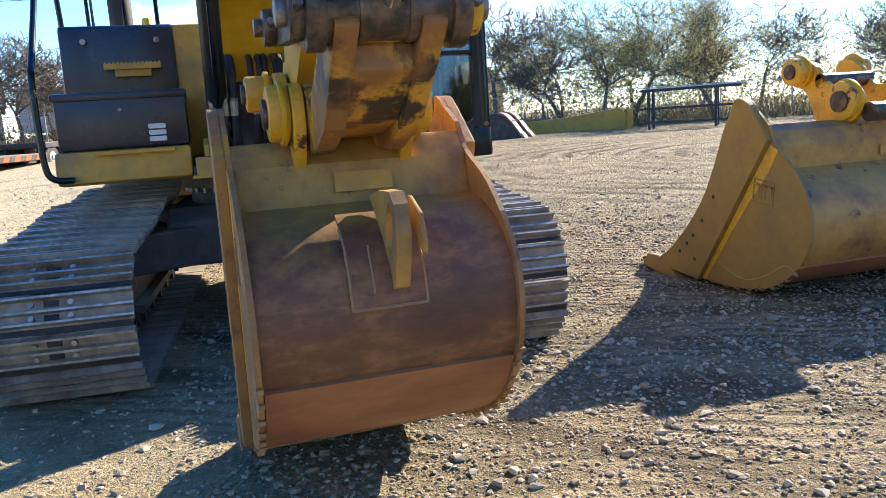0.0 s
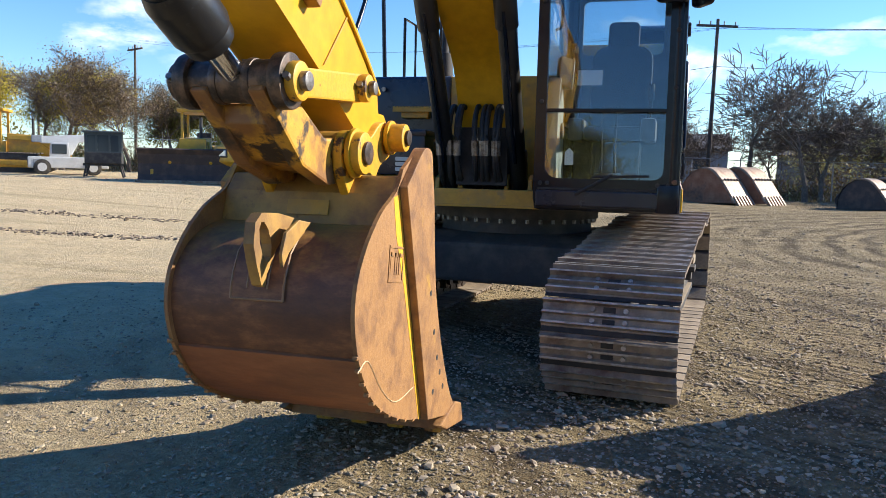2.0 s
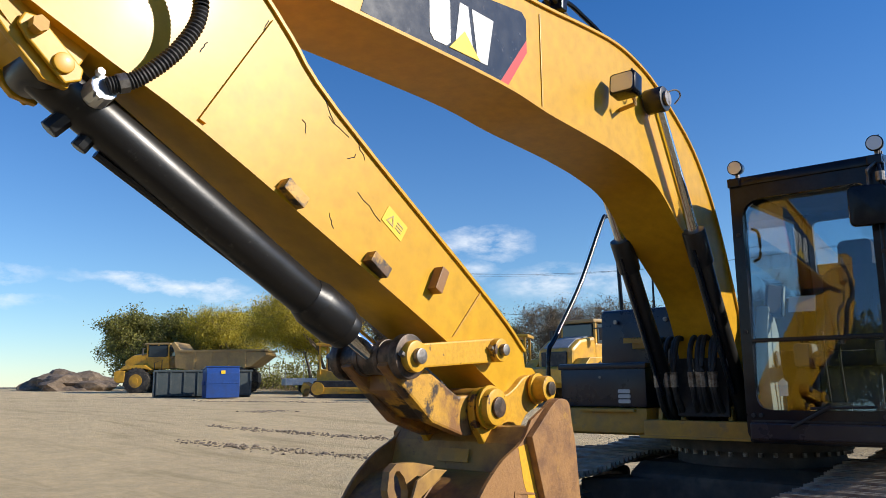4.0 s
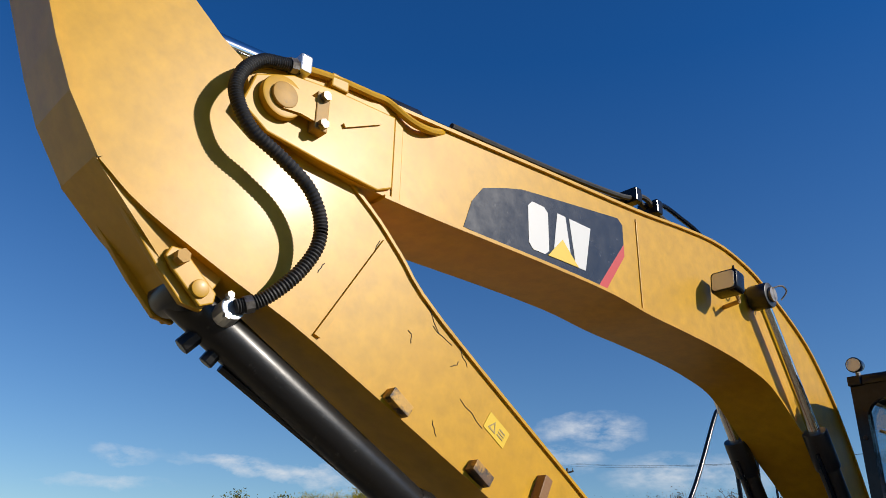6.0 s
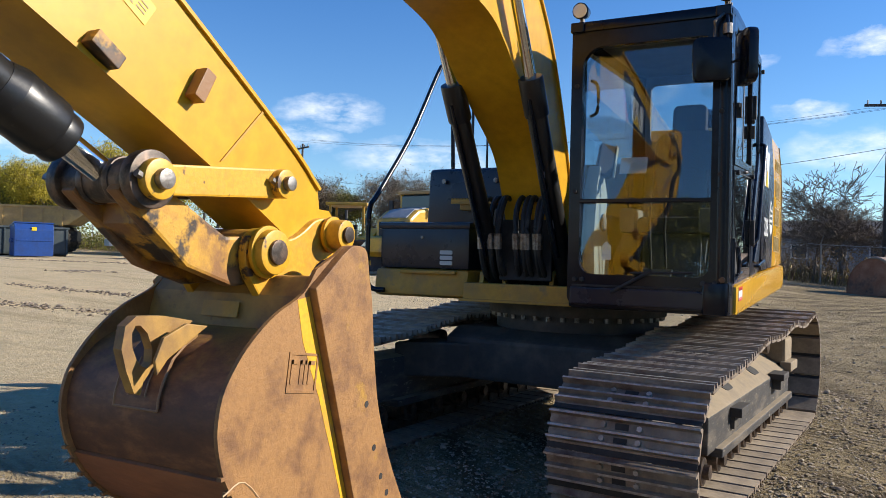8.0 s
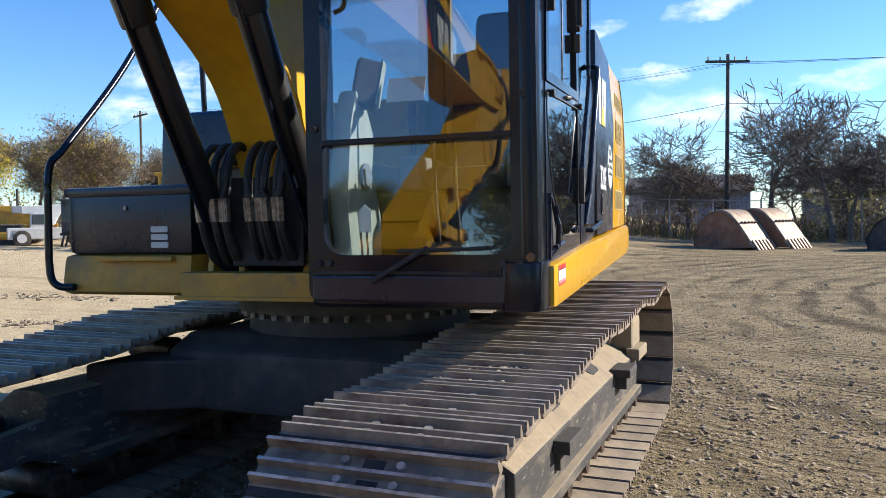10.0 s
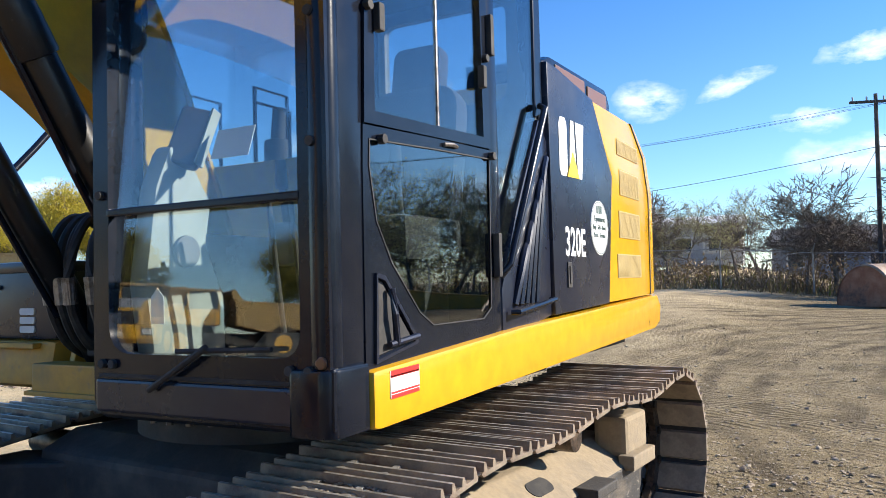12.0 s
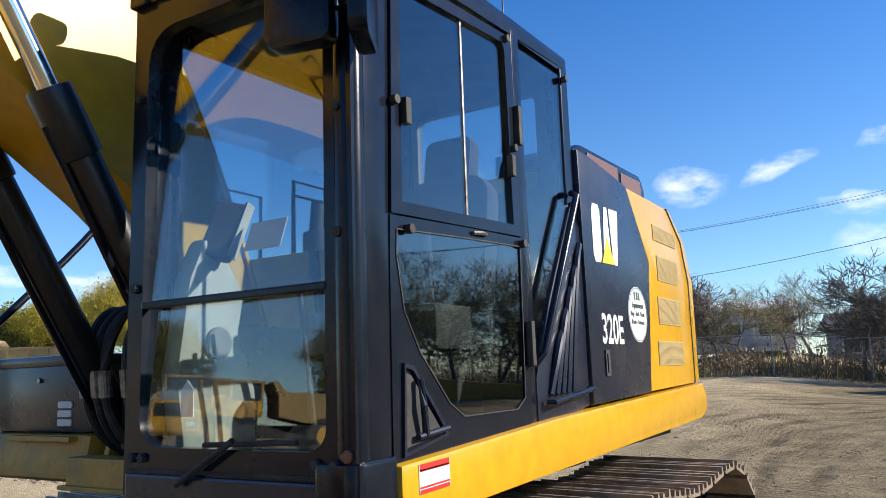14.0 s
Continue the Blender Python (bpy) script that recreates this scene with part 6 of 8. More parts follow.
for k in range(9):
    x = XC - 0.25 + 0.062 * k
    sway = rnd.uniform(-0.03, 0.03)
    h = spline([(x, -0.82, 1.78 + rnd.uniform(-0.04, 0.04)), (x + sway, -1.02, 1.86), (x + sway, -1.13, 1.74), (x + sway * 1.5, -1.15, 1.52), (x + sway, -1.06, 1.32), (x + sway * 0.4, -0.88, 1.22)], 6)
    part("boom_hose", tube(h, 0.021, 8), RUBBER, excavator, "black hydraulic hose loop" if k == 0 else "", smooth=True, m=ARM)
    part("hose_fitting", rod(h[16], h[19], 0.029, seg=8), STEEL, excavator, m=ARM)


# ---- ground ----
def ground_material():
    """Packed pale dirt with tyre-worn streaks and darker gravel patches."""
    m = bpy.data.materials.new("packed_dirt_gravel")
    m.use_nodes = True
    n, l = m.node_tree.nodes, m.node_tree.links
    b = n["Principled BSDF"]
    b.inputs["Roughness"].default_value = 0.95
    b.inputs["Specular IOR Level"].default_value = 0.15
    co = n.new("ShaderNodeTexCoord")

    def tex(scale, detail=8.0, rough=0.65, stretch=None):
        t = n.new("ShaderNodeTexNoise")
        t.inputs["Scale"].default_value, t.inputs["Detail"].default_value, t.inputs["Roughness"].default_value = scale, detail, rough
        if stretch:
            mp = n.new("ShaderNodeMapping")
            mp.inputs["Scale"].default_value = stretch
            mp.inputs["Rotation"].default_value = (0, 0, radians(25))
            l.new(co.outputs["Object"], mp.inputs[0])
            l.new(mp.outputs[0], t.inputs["Vector"])
        else:
            l.new(co.outputs["Object"], t.inputs["Vector"])
        return t.outputs["Fac"]

    def rng(src, a, b2):
        r = n.new("ShaderNodeMapRange")
        r.inputs["From Min"].default_value, r.inputs["From Max"].default_value = a, b2
        l.new(src, r.inputs["Value"])
        return r.outputs[0]

    def mix(fac, c1, c2):
        x = n.new("ShaderNodeMixRGB")
        l.new(fac, x.inputs["Fac"])
        for key, c in (("Color1", c1), ("Color2", c2)):
            if isinstance(c, tuple):
                x.inputs[key].default_value = (*c, 1)
            else:
                l.new(c, x.inputs[key])
        return x.outputs[0]

    def cells(scale):
        t = n.new("ShaderNodeTexVoronoi")
        t.inputs["Scale"].default_value = scale
        warp = n.new("ShaderNodeVectorMath")
        warp.operation = "ADD"
        nz = n.new("ShaderNodeTexNoise")
        nz.inputs["Scale"].default_value = scale * 0.4
        l.new(co.outputs["Object"], nz.inputs["Vector"])
        small = n.new("ShaderNodeVectorMath")
        small.operation = "SCALE"
        small.inputs["Scale"].default_value = 0.9 / scale
        l.new(nz.outputs["Color"], small.inputs[0])
        l.new(co.outputs["Object"], warp.inputs[0])
        l.new(small.outputs[0], warp.inputs[1])
        l.new(warp.outputs[0], t.inputs["Vector"])
        sp = n.new("ShaderNodeSeparateColor")
        l.new(t.outputs["Color"], sp.inputs[0])
        return t.outputs["Distance"], sp.outputs[0]

    d_fine, v_fine = cells(85.0)
    d_big, v_big = cells(38.0)
    tan = mix(rng(tex(9), 0.32, 0.68), (0.61, 0.465, 0.255), (0.72, 0.575, 0.35))
    grey = mix(rng(tex(12), 0.32, 0.68), (0.24, 0.18, 0.09), (0.43, 0.335, 0.18))
    sep = n.new("ShaderNodeSeparateXYZ")
    l.new(co.outputs["Object"], sep.inputs[0])
    wob = n.new("ShaderNodeMath")
    wob.operation = "MULTIPLY_ADD"
    l.new(tex(0.25, 4), wob.inputs[0])
    wob.inputs[1].default_value = 9.0
    l.new(sep.outputs["X"], wob.inputs[2])
    zone = rng(wob.outputs[0], 0.8, 5.2)
    grey = mix(rng(tex(1.4, 6, 0.6), 0.36, 0.62), (0.185, 0.14, 0.068), grey)
    c = mix(zone, tan, grey)
    # loose chips of stone, thicker in the grey zone
    chips = mix(rng(v_fine, 0.0, 1.0), (0.27, 0.205, 0.115), (0.60, 0.49, 0.32))
    amount = n.new("ShaderNodeMath")
    amount.operation = "MULTIPLY"
    l.new(rng(tex(2.2, 5), 0.38, 0.62), amount.inputs[0])
    amount.inputs[1].default_value = 0.40
    c = mix(amount.outputs[0], c, chips)
    pebble = rng(v_big, 0.80, 0.84)
    pale = n.new("ShaderNodeMath")
    pale.operation = "MULTIPLY"
    l.new(pebble, pale.inputs[0])
    l.new(rng(d_big, 0.42, 0.30), pale.inputs[1])
    c = mix(pale.outputs[0], c, (0.444, 0.372, 0.277))
    # ruts and darker streaks left by wheels and crawler tracks
    streak = rng(tex(0.9, 6, 0.6, (0.25, 2.0, 1)), 0.53, 0.76)
    c = mix(streak, c, (0.38, 0.29, 0.16))
    blot = rng(tex(0.45, 7, 0.6), 0.52, 0.70)
    half_blot = n.new("ShaderNodeMath")
    half_blot.operation = "MULTIPLY"
    l.new(blot, half_blot.inputs[0])
    half_blot.inputs[1].default_value = 0.4
    c = mix(half_blot.outputs[0], c, (0.40, 0.305, 0.17))
    # curved tread marks in the churned part of the yard
    arc_map = n.new("ShaderNodeMapping")
    arc_map.inputs["Location"].default_value = (-13.0, -9.0, 0)
    l.new(co.outputs["Object"], arc_map.inputs[0])
    arcs = n.new("ShaderNodeTexWave")
    arcs.wave_type, arcs.rings_direction = "RINGS", "Z"
    arcs.inputs["Scale"].default_value, arcs.inputs["Distortion"].default_value = 0.42, 5.0
    arcs.inputs["Detail"].default_value, arcs.inputs["Detail Scale"].default_value = 4.0, 1.3
    l.new(arc_map.outputs[0], arcs.inputs["Vector"])
    arc_mask = n.new("ShaderNodeMath")
    arc_mask.operation = "MULTIPLY"
    l.new(rng(arcs.outputs["Fac"], 0.45, 0.95), arc_mask.inputs[0])
    l.new(rng(tex(0.33, 4), 0.40, 0.58), arc_mask.inputs[1])
    arc_zone = n.new("ShaderNodeMath")
    arc_zone.operation = "MULTIPLY"
    l.new(arc_mask.outputs[0], arc_zone.inputs[0])
    l.new(zone, arc_zone.inputs[1])
    c = mix(arc_zone.outputs[0], c, (0.126, 0.0944, 0.0528))
    # imprints of crawler shoes: short bars across the way the machines went
    tread_map = n.new("ShaderNodeMapping")
    tread_map.inputs["Rotation"].default_value = (0, 0, radians(-62))
    l.new(co.outputs["Object"], tread_map.inputs[0])
    bars = n.new("ShaderNodeTexWave")
    bars.inputs["Scale"].default_value, bars.inputs["Distortion"].default_value = 2.6, 9.0
    bars.inputs["Detail"].default_value, bars.inputs["Detail Scale"].default_value = 3.0, 0.5
    l.new(tread_map.outputs[0], bars.inputs["Vector"])
    tread = n.new("ShaderNodeMath")
    tread.operation = "MULTIPLY"
    l.new(rng(bars.outputs["Fac"], 0.35, 0.85), tread.inputs[0])
    l.new(rng(tex(0.75, 5, 0.6, (0.5, 1.6, 1)), 0.44, 0.60), tread.inputs[1])
    tread_zone = n.new("ShaderNodeMath")
    tread_zone.operation = "MULTIPLY"
    l.new(tread.outputs[0], tread_zone.inputs[0])
    l.new(zone, tread_zone.inputs[1])
    tread_half = n.new("ShaderNodeMath")
    tread_half.operation = "MULTIPLY"
    l.new(tread_zone.outputs[0], tread_half.inputs[0])
    tread_half.inputs[1].default_value = 0.7
    c = mix(tread_half.outputs[0], c, (0.111, 0.0822, 0.0462))
    grit = rng(tex(28, 7, 0.75), 0.50, 0.66)
    grit_half = n.new("ShaderNodeMath")
    grit_half.operation = "MULTIPLY"
    grit_near = n.new("ShaderNodeMath")
    grit_near.operation = "MULTIPLY_ADD"
    l.new(zone, grit_near.inputs[0])
    grit_near.inputs[1].default_value, grit_near.inputs[2].default_value = 0.40, 0.08
    l.new(grit, grit_half.inputs[0])
    l.new(grit_near.outputs[0], grit_half.inputs[1])
    c = mix(grit_half.outputs[0], c, (0.111, 0.0844, 0.0541))
    l.new(c, b.inputs["Base Color"])
    bp = n.new("ShaderNodeBump")
    bp.inputs["Strength"].default_value, bp.inputs["Distance"].default_value = 1.0, 0.021
    height = None
    for src, k in ((tex(60, 6, 0.7), 1.0), (tex(7, 6, 0.6), 1.6), (d_fine, -0.55), (d_big, -0.6), (streak, -0.7), (arc_zone.outputs[0], -1.6), (tread_zone.outputs[0], -1.5), (grit, -0.5), (tex(1.8, 5, 0.6, (0.4, 3.5, 1)), 1.8)):
        ma = n.new("ShaderNodeMath")
        ma.operation = "MULTIPLY_ADD"
        l.new(src, ma.inputs[0])
        ma.inputs[1].default_value = k
        if height is None:
            ma.inputs[2].default_value = 0.0
        else:
            l.new(height, ma.inputs[2])
        height = ma.outputs[0]
    l.new(height, bp.inputs["Height"])
    l.new(bp.outputs[0], b.inputs["Normal"])
    return m


GROUND = ground_material()


def rise(x, y):
    """The yard lies flat round the machine and rises gently to the far side."""
    r = math.hypot(x - 0.5, y + 1.5)
    t = max(0.0, min(1.0, (r - 7) / 16))
    back = max(0.0, min(1.0, (y - 39) / 18))
    swell = math.exp(-((x / max(y, 8.0) * 36 + 4.5) / 5.5) ** 2) * (0.5 + 1.3 * back) if y > 0 else 0.0
    return t * t * (3 - 2 * t) * (swell + (max(0.25, 0.22 - 0.033 * x) if x > -10 else min(1.6, 0.55 - 0.0145 * (x + 10))))


def grid_lines(near, far, n_near, n_far):
    a = np.linspace(-near, near, n_near)
    t = np.geomspace(near, far, n_far)[1:]
    return np.r_[-t[::-1], a, t]


gx, gy = grid_lines(9, 700, 170, 60) + 0.5, grid_lines(10, 700, 180, 60) - 1.5
verts = []
for y in gy:
    for x in gx:
        r = math.hypot(x - 0.5, y + 1.5)
        fade = max(0.0, min(1.0, (16 - r) / 6))
        z = 0.016 * fade * (noise.noise((x * 1.3, y * 1.3, 0)) + 0.6 * noise.noise((x * 3.7, y * 3.7, 2)) + 0.3 * noise.noise((x * 9, y * 9, 5)))
        z += 0.05 * min(1, r / 30) * noise.noise((x * 0.3, y * 0.3, 7)) * (r > 12)
        verts.append((float(x), float(y), z - 0.012 + rise(x, y)))
nx = len(gx)
faces = [(j * nx + i, j * nx + i + 1, (j + 1) * nx + i + 1, (j + 1) * nx + i) for j in range(len(gy) - 1) for i in range(nx - 1)]
me = bpy.data.meshes.new("ground")
me.from_pydata(verts, [], faces)
me.polygons.foreach_set("use_smooth", [True] * len(faces))
me.materials.append(GROUND)
ground = tagged(new("ground", me), "packed pale dirt and gravel yard with tyre tracks", "ground", kind="structure")


# ---- loose gravel: far too many to count ----
def stones(name, count, place, size, mat, label, seed):
    """Angular little stones strewn by place(rng) -> (x, y), as one mesh."""
    rng = np.random.default_rng(seed)
    t = (1 + 5 ** 0.5) / 2
    ico = np.array([(-1, t, 0), (1, t, 0), (-1, -t, 0), (1, -t, 0), (0, -1, t), (0, 1, t), (0, -1, -t), (0, 1, -t), (t, 0, -1), (t, 0, 1), (-t, 0, -1), (-t, 0, 1)]) / 1.9
    tri = np.array([(0, 11, 5), (0, 5, 1), (0, 1, 7), (0, 7, 10), (0, 10, 11), (1, 5, 9), (5, 11, 4), (11, 10, 2), (10, 7, 6), (7, 1, 8), (3, 9, 4), (3, 4, 2), (3, 2, 6), (3, 6, 8), (3, 8, 9), (4, 9, 5), (2, 4, 11), (6, 2, 10), (8, 6, 7), (9, 8, 1)])
    xy = place(rng, count)
    s = size[0] * np.exp(rng.normal(0, 0.45, len(xy)))
    s = np.clip(s, size[0] * 0.4, size[1])
    v = ico[None] * rng.uniform(0.6, 1.25, (len(xy), 12, 1)) * (s[:, None] * rng.uniform(0.65, 1.35, (len(xy), 3)) * (1, 1, 0.55))[:, None]
    a = rng.uniform(0, 6.3, len(xy))
    c, sn = np.cos(a)[:, None], np.sin(a)[:, None]
    vx, vy = v[..., 0] * c - v[..., 1] * sn, v[..., 0] * sn + v[..., 1] * c
    base = np.array([rise(x, y) + 0.016 * (noise.noise((x * 1.3, y * 1.3, 0)) + 0.6 * noise.noise((x * 3.7, y * 3.7, 2))) - 0.012 for x, y in xy])
    v = np.stack([vx + xy[:, :1], vy + xy[:, 1:], v[..., 2] + (base + s * 0.22)[:, None]], -1).reshape(-1, 3)
    f = (tri[None] + 12 * np.arange(len(xy))[:, None, None]).reshape(-1, 3)
    me = bpy.data.meshes.new(name)
    me.from_pydata(v.tolist(), [], f.tolist())
    me.materials.append(mat)
    return tagged(new(name, me), label, "gravel", kind="stuff")


def stone_material():
    m = bpy.data.materials.new("limestone_gravel")
    m.use_nodes = True
    n, l = m.node_tree.nodes, m.node_tree.links
    b = n["Principled BSDF"]
    b.inputs["Roughness"].default_value, b.inputs["Specular IOR Level"].default_value = 0.9, 0.2
    g = n.new("ShaderNodeNewGeometry")
    r = n.new("ShaderNodeValToRGB")
    r.color_ramp.elements[0].color, r.color_ramp.elements[1].color = (0.235, 0.185, 0.115, 1), (0.46, 0.385, 0.27, 1)
    e = r.color_ramp.elements.new(0.55)
    e.color = (0.32, 0.255, 0.18, 1)
    l.new(g.outputs["Random Per Island"], r.inputs[0])
    l.new(r.outputs[0], b.inputs["Base Color"])
    return m


STONE = stone_material()


def near_field(rng, n):
    xy = np.c_[rng.uniform(-4.5, 6.5, n * 3), rng.uniform(-6.5, 5.5, n * 3)]
    d = np.hypot(xy[:, 0] - 1.6, xy[:, 1] + 3.0)
    keep = rng.random(len(xy)) < np.clip(1.25 - d / 6.5, 0.06, 1) * np.where(xy[:, 0] < -0.8, 0.35, 1)
    return xy[keep][:n]


def mid_field(rng, n):
    r, a = 4 + 15 * rng.random(n) ** 1.4, rng.uniform(-0.4, 2.3, n)
    return np.c_[0.5 + r * np.cos(a), -2 + r * np.sin(a)]


stones("gravel", 52000, near_field, (0.0078, 0.026), STONE, "loose angular limestone gravel on the dirt", 4)
stones("coarse_gravel", 1000, near_field, (0.017, 0.036), STONE, "larger loose limestone pieces", 5)
stones("far_gravel", 16000, mid_field, (0.012, 0.036), STONE, "scattered gravel further off", 6)


def clods(rng, n):
    """Churned ridges of dry earth left by tracked machines."""
    out = []
    for (x0, y0), (x1, y1), w in (((-16, 5.5), (-8.5, 7.5), 0.16), ((-14, 3.2), (-6.8, 5.0), 0.16), ((-19, 9.5), (-18.3, 9.7), 0.3), ((-30, 14), (-18, 20), 0.3)):
        k = n // 4
        t = rng.random(k)[:, None]
        out.append(np.array([[x0, y0]]) * (1 - t) + np.array([[x1, y1]]) * t + rng.normal(0, w, (k, 2)))
    return np.concatenate(out)


stones("earth_clods", 2600, clods, (0.022, 0.07), material("dry_earth_clods", (0.24, 0.185, 0.13), 0.95, second=(0.15, 0.115, 0.08), scale=9, bump=0.3), "dark ridges of churned dry earth", 7)


# ---- the yard round it ----
BARK = material("grey_brown_bark", (0.12, 0.092, 0.07), 0.9, second=(0.19, 0.15, 0.115), scale=8, bump=0.3)
CONCRETE = material("weathered_siding", (0.465, 0.465, 0.45), 0.8, second=(0.375, 0.375, 0.367), scale=2, bump=0.1)
GREY_SIDING = material("grey_siding", (0.28, 0.30, 0.32), 0.8, second=(0.22, 0.24, 0.26), scale=2)
ROOF_DARK = material("dark_shingles", (0.06, 0.058, 0.058), 0.9, second=(0.1, 0.095, 0.09), scale=4, bump=0.3)
TYRE = material("dusty_tyre", (0.035, 0.032, 0.028), 0.85, second=(0.11, 0.095, 0.075), scale=5, mix=(0.45, 0.7), bump=0.2)
FAR_BLACK = material("dull_black_steel", (0.018, 0.018, 0.02), 0.6, second=(0.05, 0.045, 0.04), scale=3)
RUST = material("rusty_brown_steel", (0.22, 0.085, 0.04), 0.7, second=(0.30, 0.145, 0.08), scale=2.5, mix=(0.42, 0.65), bump=0.2, third=(0.07, 0.04, 0.03), third_scale=1.2)
DARK_RUST = material("dark_rusty_steel", (0.045, 0.033, 0.03), 0.7, second=(0.11, 0.07, 0.05), scale=2.5, mix=(0.48, 0.7), bump=0.2)
WORN_EDGE = material("worn_pale_steel", (0.30, 0.225, 0.16), 0.6, 0.2, second=(0.20, 0.11, 0.065), scale=5, mix=(0.45, 0.62))
BLUE_BIN = material("blue_painted_steel", (0.0078, 0.0488, 0.221), 0.42, second=(0.013, 0.0358, 0.143), scale=2, mix=(0.5, 0.75))
GREY_BIN = material("grey_green_painted_steel", (0.044, 0.06, 0.064), 0.55, second=(0.072, 0.08, 0.08), scale=2, mix=(0.45, 0.7))
GALV = material("galvanised_steel", (0.35, 0.35, 0.34), 0.5, 0.6, second=(0.25, 0.24, 0.22), scale=6)
WOOD = material("weathered_planks", (0.24, 0.192, 0.136), 0.85, second=(0.16, 0.128, 0.096), scale=5, bump=0.2, stretch=(1, 6, 1))
POLE_WOOD = material("dark_pole_wood", (0.075, 0.058, 0.046), 0.9, second=(0.11, 0.09, 0.075), scale=6, bump=0.2)
EARTH = material("brown_earth_heap", (0.13, 0.095, 0.065), 0.95, second=(0.20, 0.15, 0.105), scale=3, bump=0.4)
CAB_GLASS = plain("dark_far_glass", (0.05, 0.065, 0.075), 0.08)
ORANGE = plain("orange_reflector", (0.72, 0.10, 0.02), 0.4)


def foliage(name, a, b):
    m = bpy.data.materials.new(name)
    m.use_nodes = True
    n, l = m.node_tree.nodes, m.node_tree.links
    p = n["Principled BSDF"]
    p.inputs["Roughness"].default_value = 0.6
    g = n.new("ShaderNodeNewGeometry")
    mix = n.new("ShaderNodeMixRGB")
    mix.inputs["Color1"].default_value, mix.inputs["Color2"].default_value = (*a, 1), (*b, 1)
    l.new(g.outputs["Random Per Island"], mix.inputs["Fac"])
    l.new(mix.outputs[0], p.inputs["Base Color"])
    tr, add, out = n.new("ShaderNodeBsdfTranslucent"), n.new("ShaderNodeMixShader"), n["Material Output"]
    l.new(mix.outputs[0], tr.inputs["Color"])
    add.inputs[0].default_value = 0.35
    l.new(p.outputs[0], add.inputs[1])
    l.new(tr.outputs[0], add.inputs[2])
    l.new(add.outputs[0], out.inputs["Surface"])
    return m


WILLOW = foliage("yellow_green_leaves", (0.30, 0.26, 0.02), (0.60, 0.47, 0.04))
OLIVE = foliage("olive_leaves", (0.10, 0.105, 0.022), (0.30, 0.28, 0.06))
GREEN = foliage("pale_green_leaves", (0.36, 0.34, 0.12), (0.56, 0.52, 0.22))
BROWN = foliage("dry_brown_leaves", (0.13, 0.09, 0.045), (0.27, 0.19, 0.095))
STRAW = foliage("dry_grass", (0.20, 0.155, 0.075), (0.34, 0.27, 0.14))


def grow(seed, height, spread, levels=5, droop=0.0, fork=3, first=0.16):
    """Limbs of a tree: lists of (start, end, r0, r1), and the twig ends."""
    rnd = random.Random(seed)
    segs, ends = [], []

    def limb(p, d, length, r, level):
        steps = 3 if level < 3 else 2
        for k in range(steps):
            d = (d + Vector((rnd.gauss(0, 0.16), rnd.gauss(0, 0.16), rnd.gauss(0.03, 0.10) - droop * level * 0.05))).normalized()
            q = p + d * length / steps
            r2 = r * 0.80
            segs.append((p, q, r, r2, level))
            p, r = q, r2
            if level > 1 and rnd.random() < 0.7:
                ends.append((q, level))
            if level >= 1 and level < levels and k < steps - 1 and rnd.random() < 0.75:
                side = Vector((rnd.gauss(0, 1), rnd.gauss(0, 1), rnd.gauss(0.2, 0.4))).normalized()
                limb(q, (d * 0.55 + side * 0.8).normalized(), length * rnd.uniform(0.45, 0.7), r * 0.6, level + 1)
        if level < levels:
            for _ in range(fork if level else fork + 1):
                side = Vector((rnd.gauss(0, 1), rnd.gauss(0, 1), rnd.gauss(0.15, 0.5))).normalized()
                limb(p, (d * 0.8 + side * spread).normalized(), length * rnd.uniform(0.58, 0.82), r * 0.72, level + 1)
        else:
            ends.append((p, level))

    limb(Vector((0, 0, 0)), Vector((rnd.gauss(0, 0.08), rnd.gauss(0, 0.08), 1)).normalized(), height * first, height * 0.018 + 0.05, 0)
    top = max(s[1].z for s in segs)
    k = height / top
    return [(a * k, b * k, r, r2, lv) for a, b, r, r2, lv in segs], [(p * k, lv) for p, lv in ends]


def limb_mesh(segs, least=0.012):
    v, f = [], []
    for a, b, r, r2, lv in segs:
        d = (b - a).normalized()
        s = d.cross(Vector((0.31, 0.2, 0.93))).normalized()
        t = s.cross(d)
        n = 6 if lv < 2 else 3
        i = len(v)
        for c, q in ((a, max(r, least)), (b, max(r2, least))):
            v += [tuple(c + q * (math.cos(6.2832 * k / n) * s + math.sin(6.2832 * k / n) * t)) for k in range(n)]
        f += [(i + k, i + (k + 1) % n, i + n + (k + 1) % n, i + n + k) for k in range(n)]
    me = bpy.data.meshes.new("trunk")
    me.from_pydata(v, [], f)
    return me


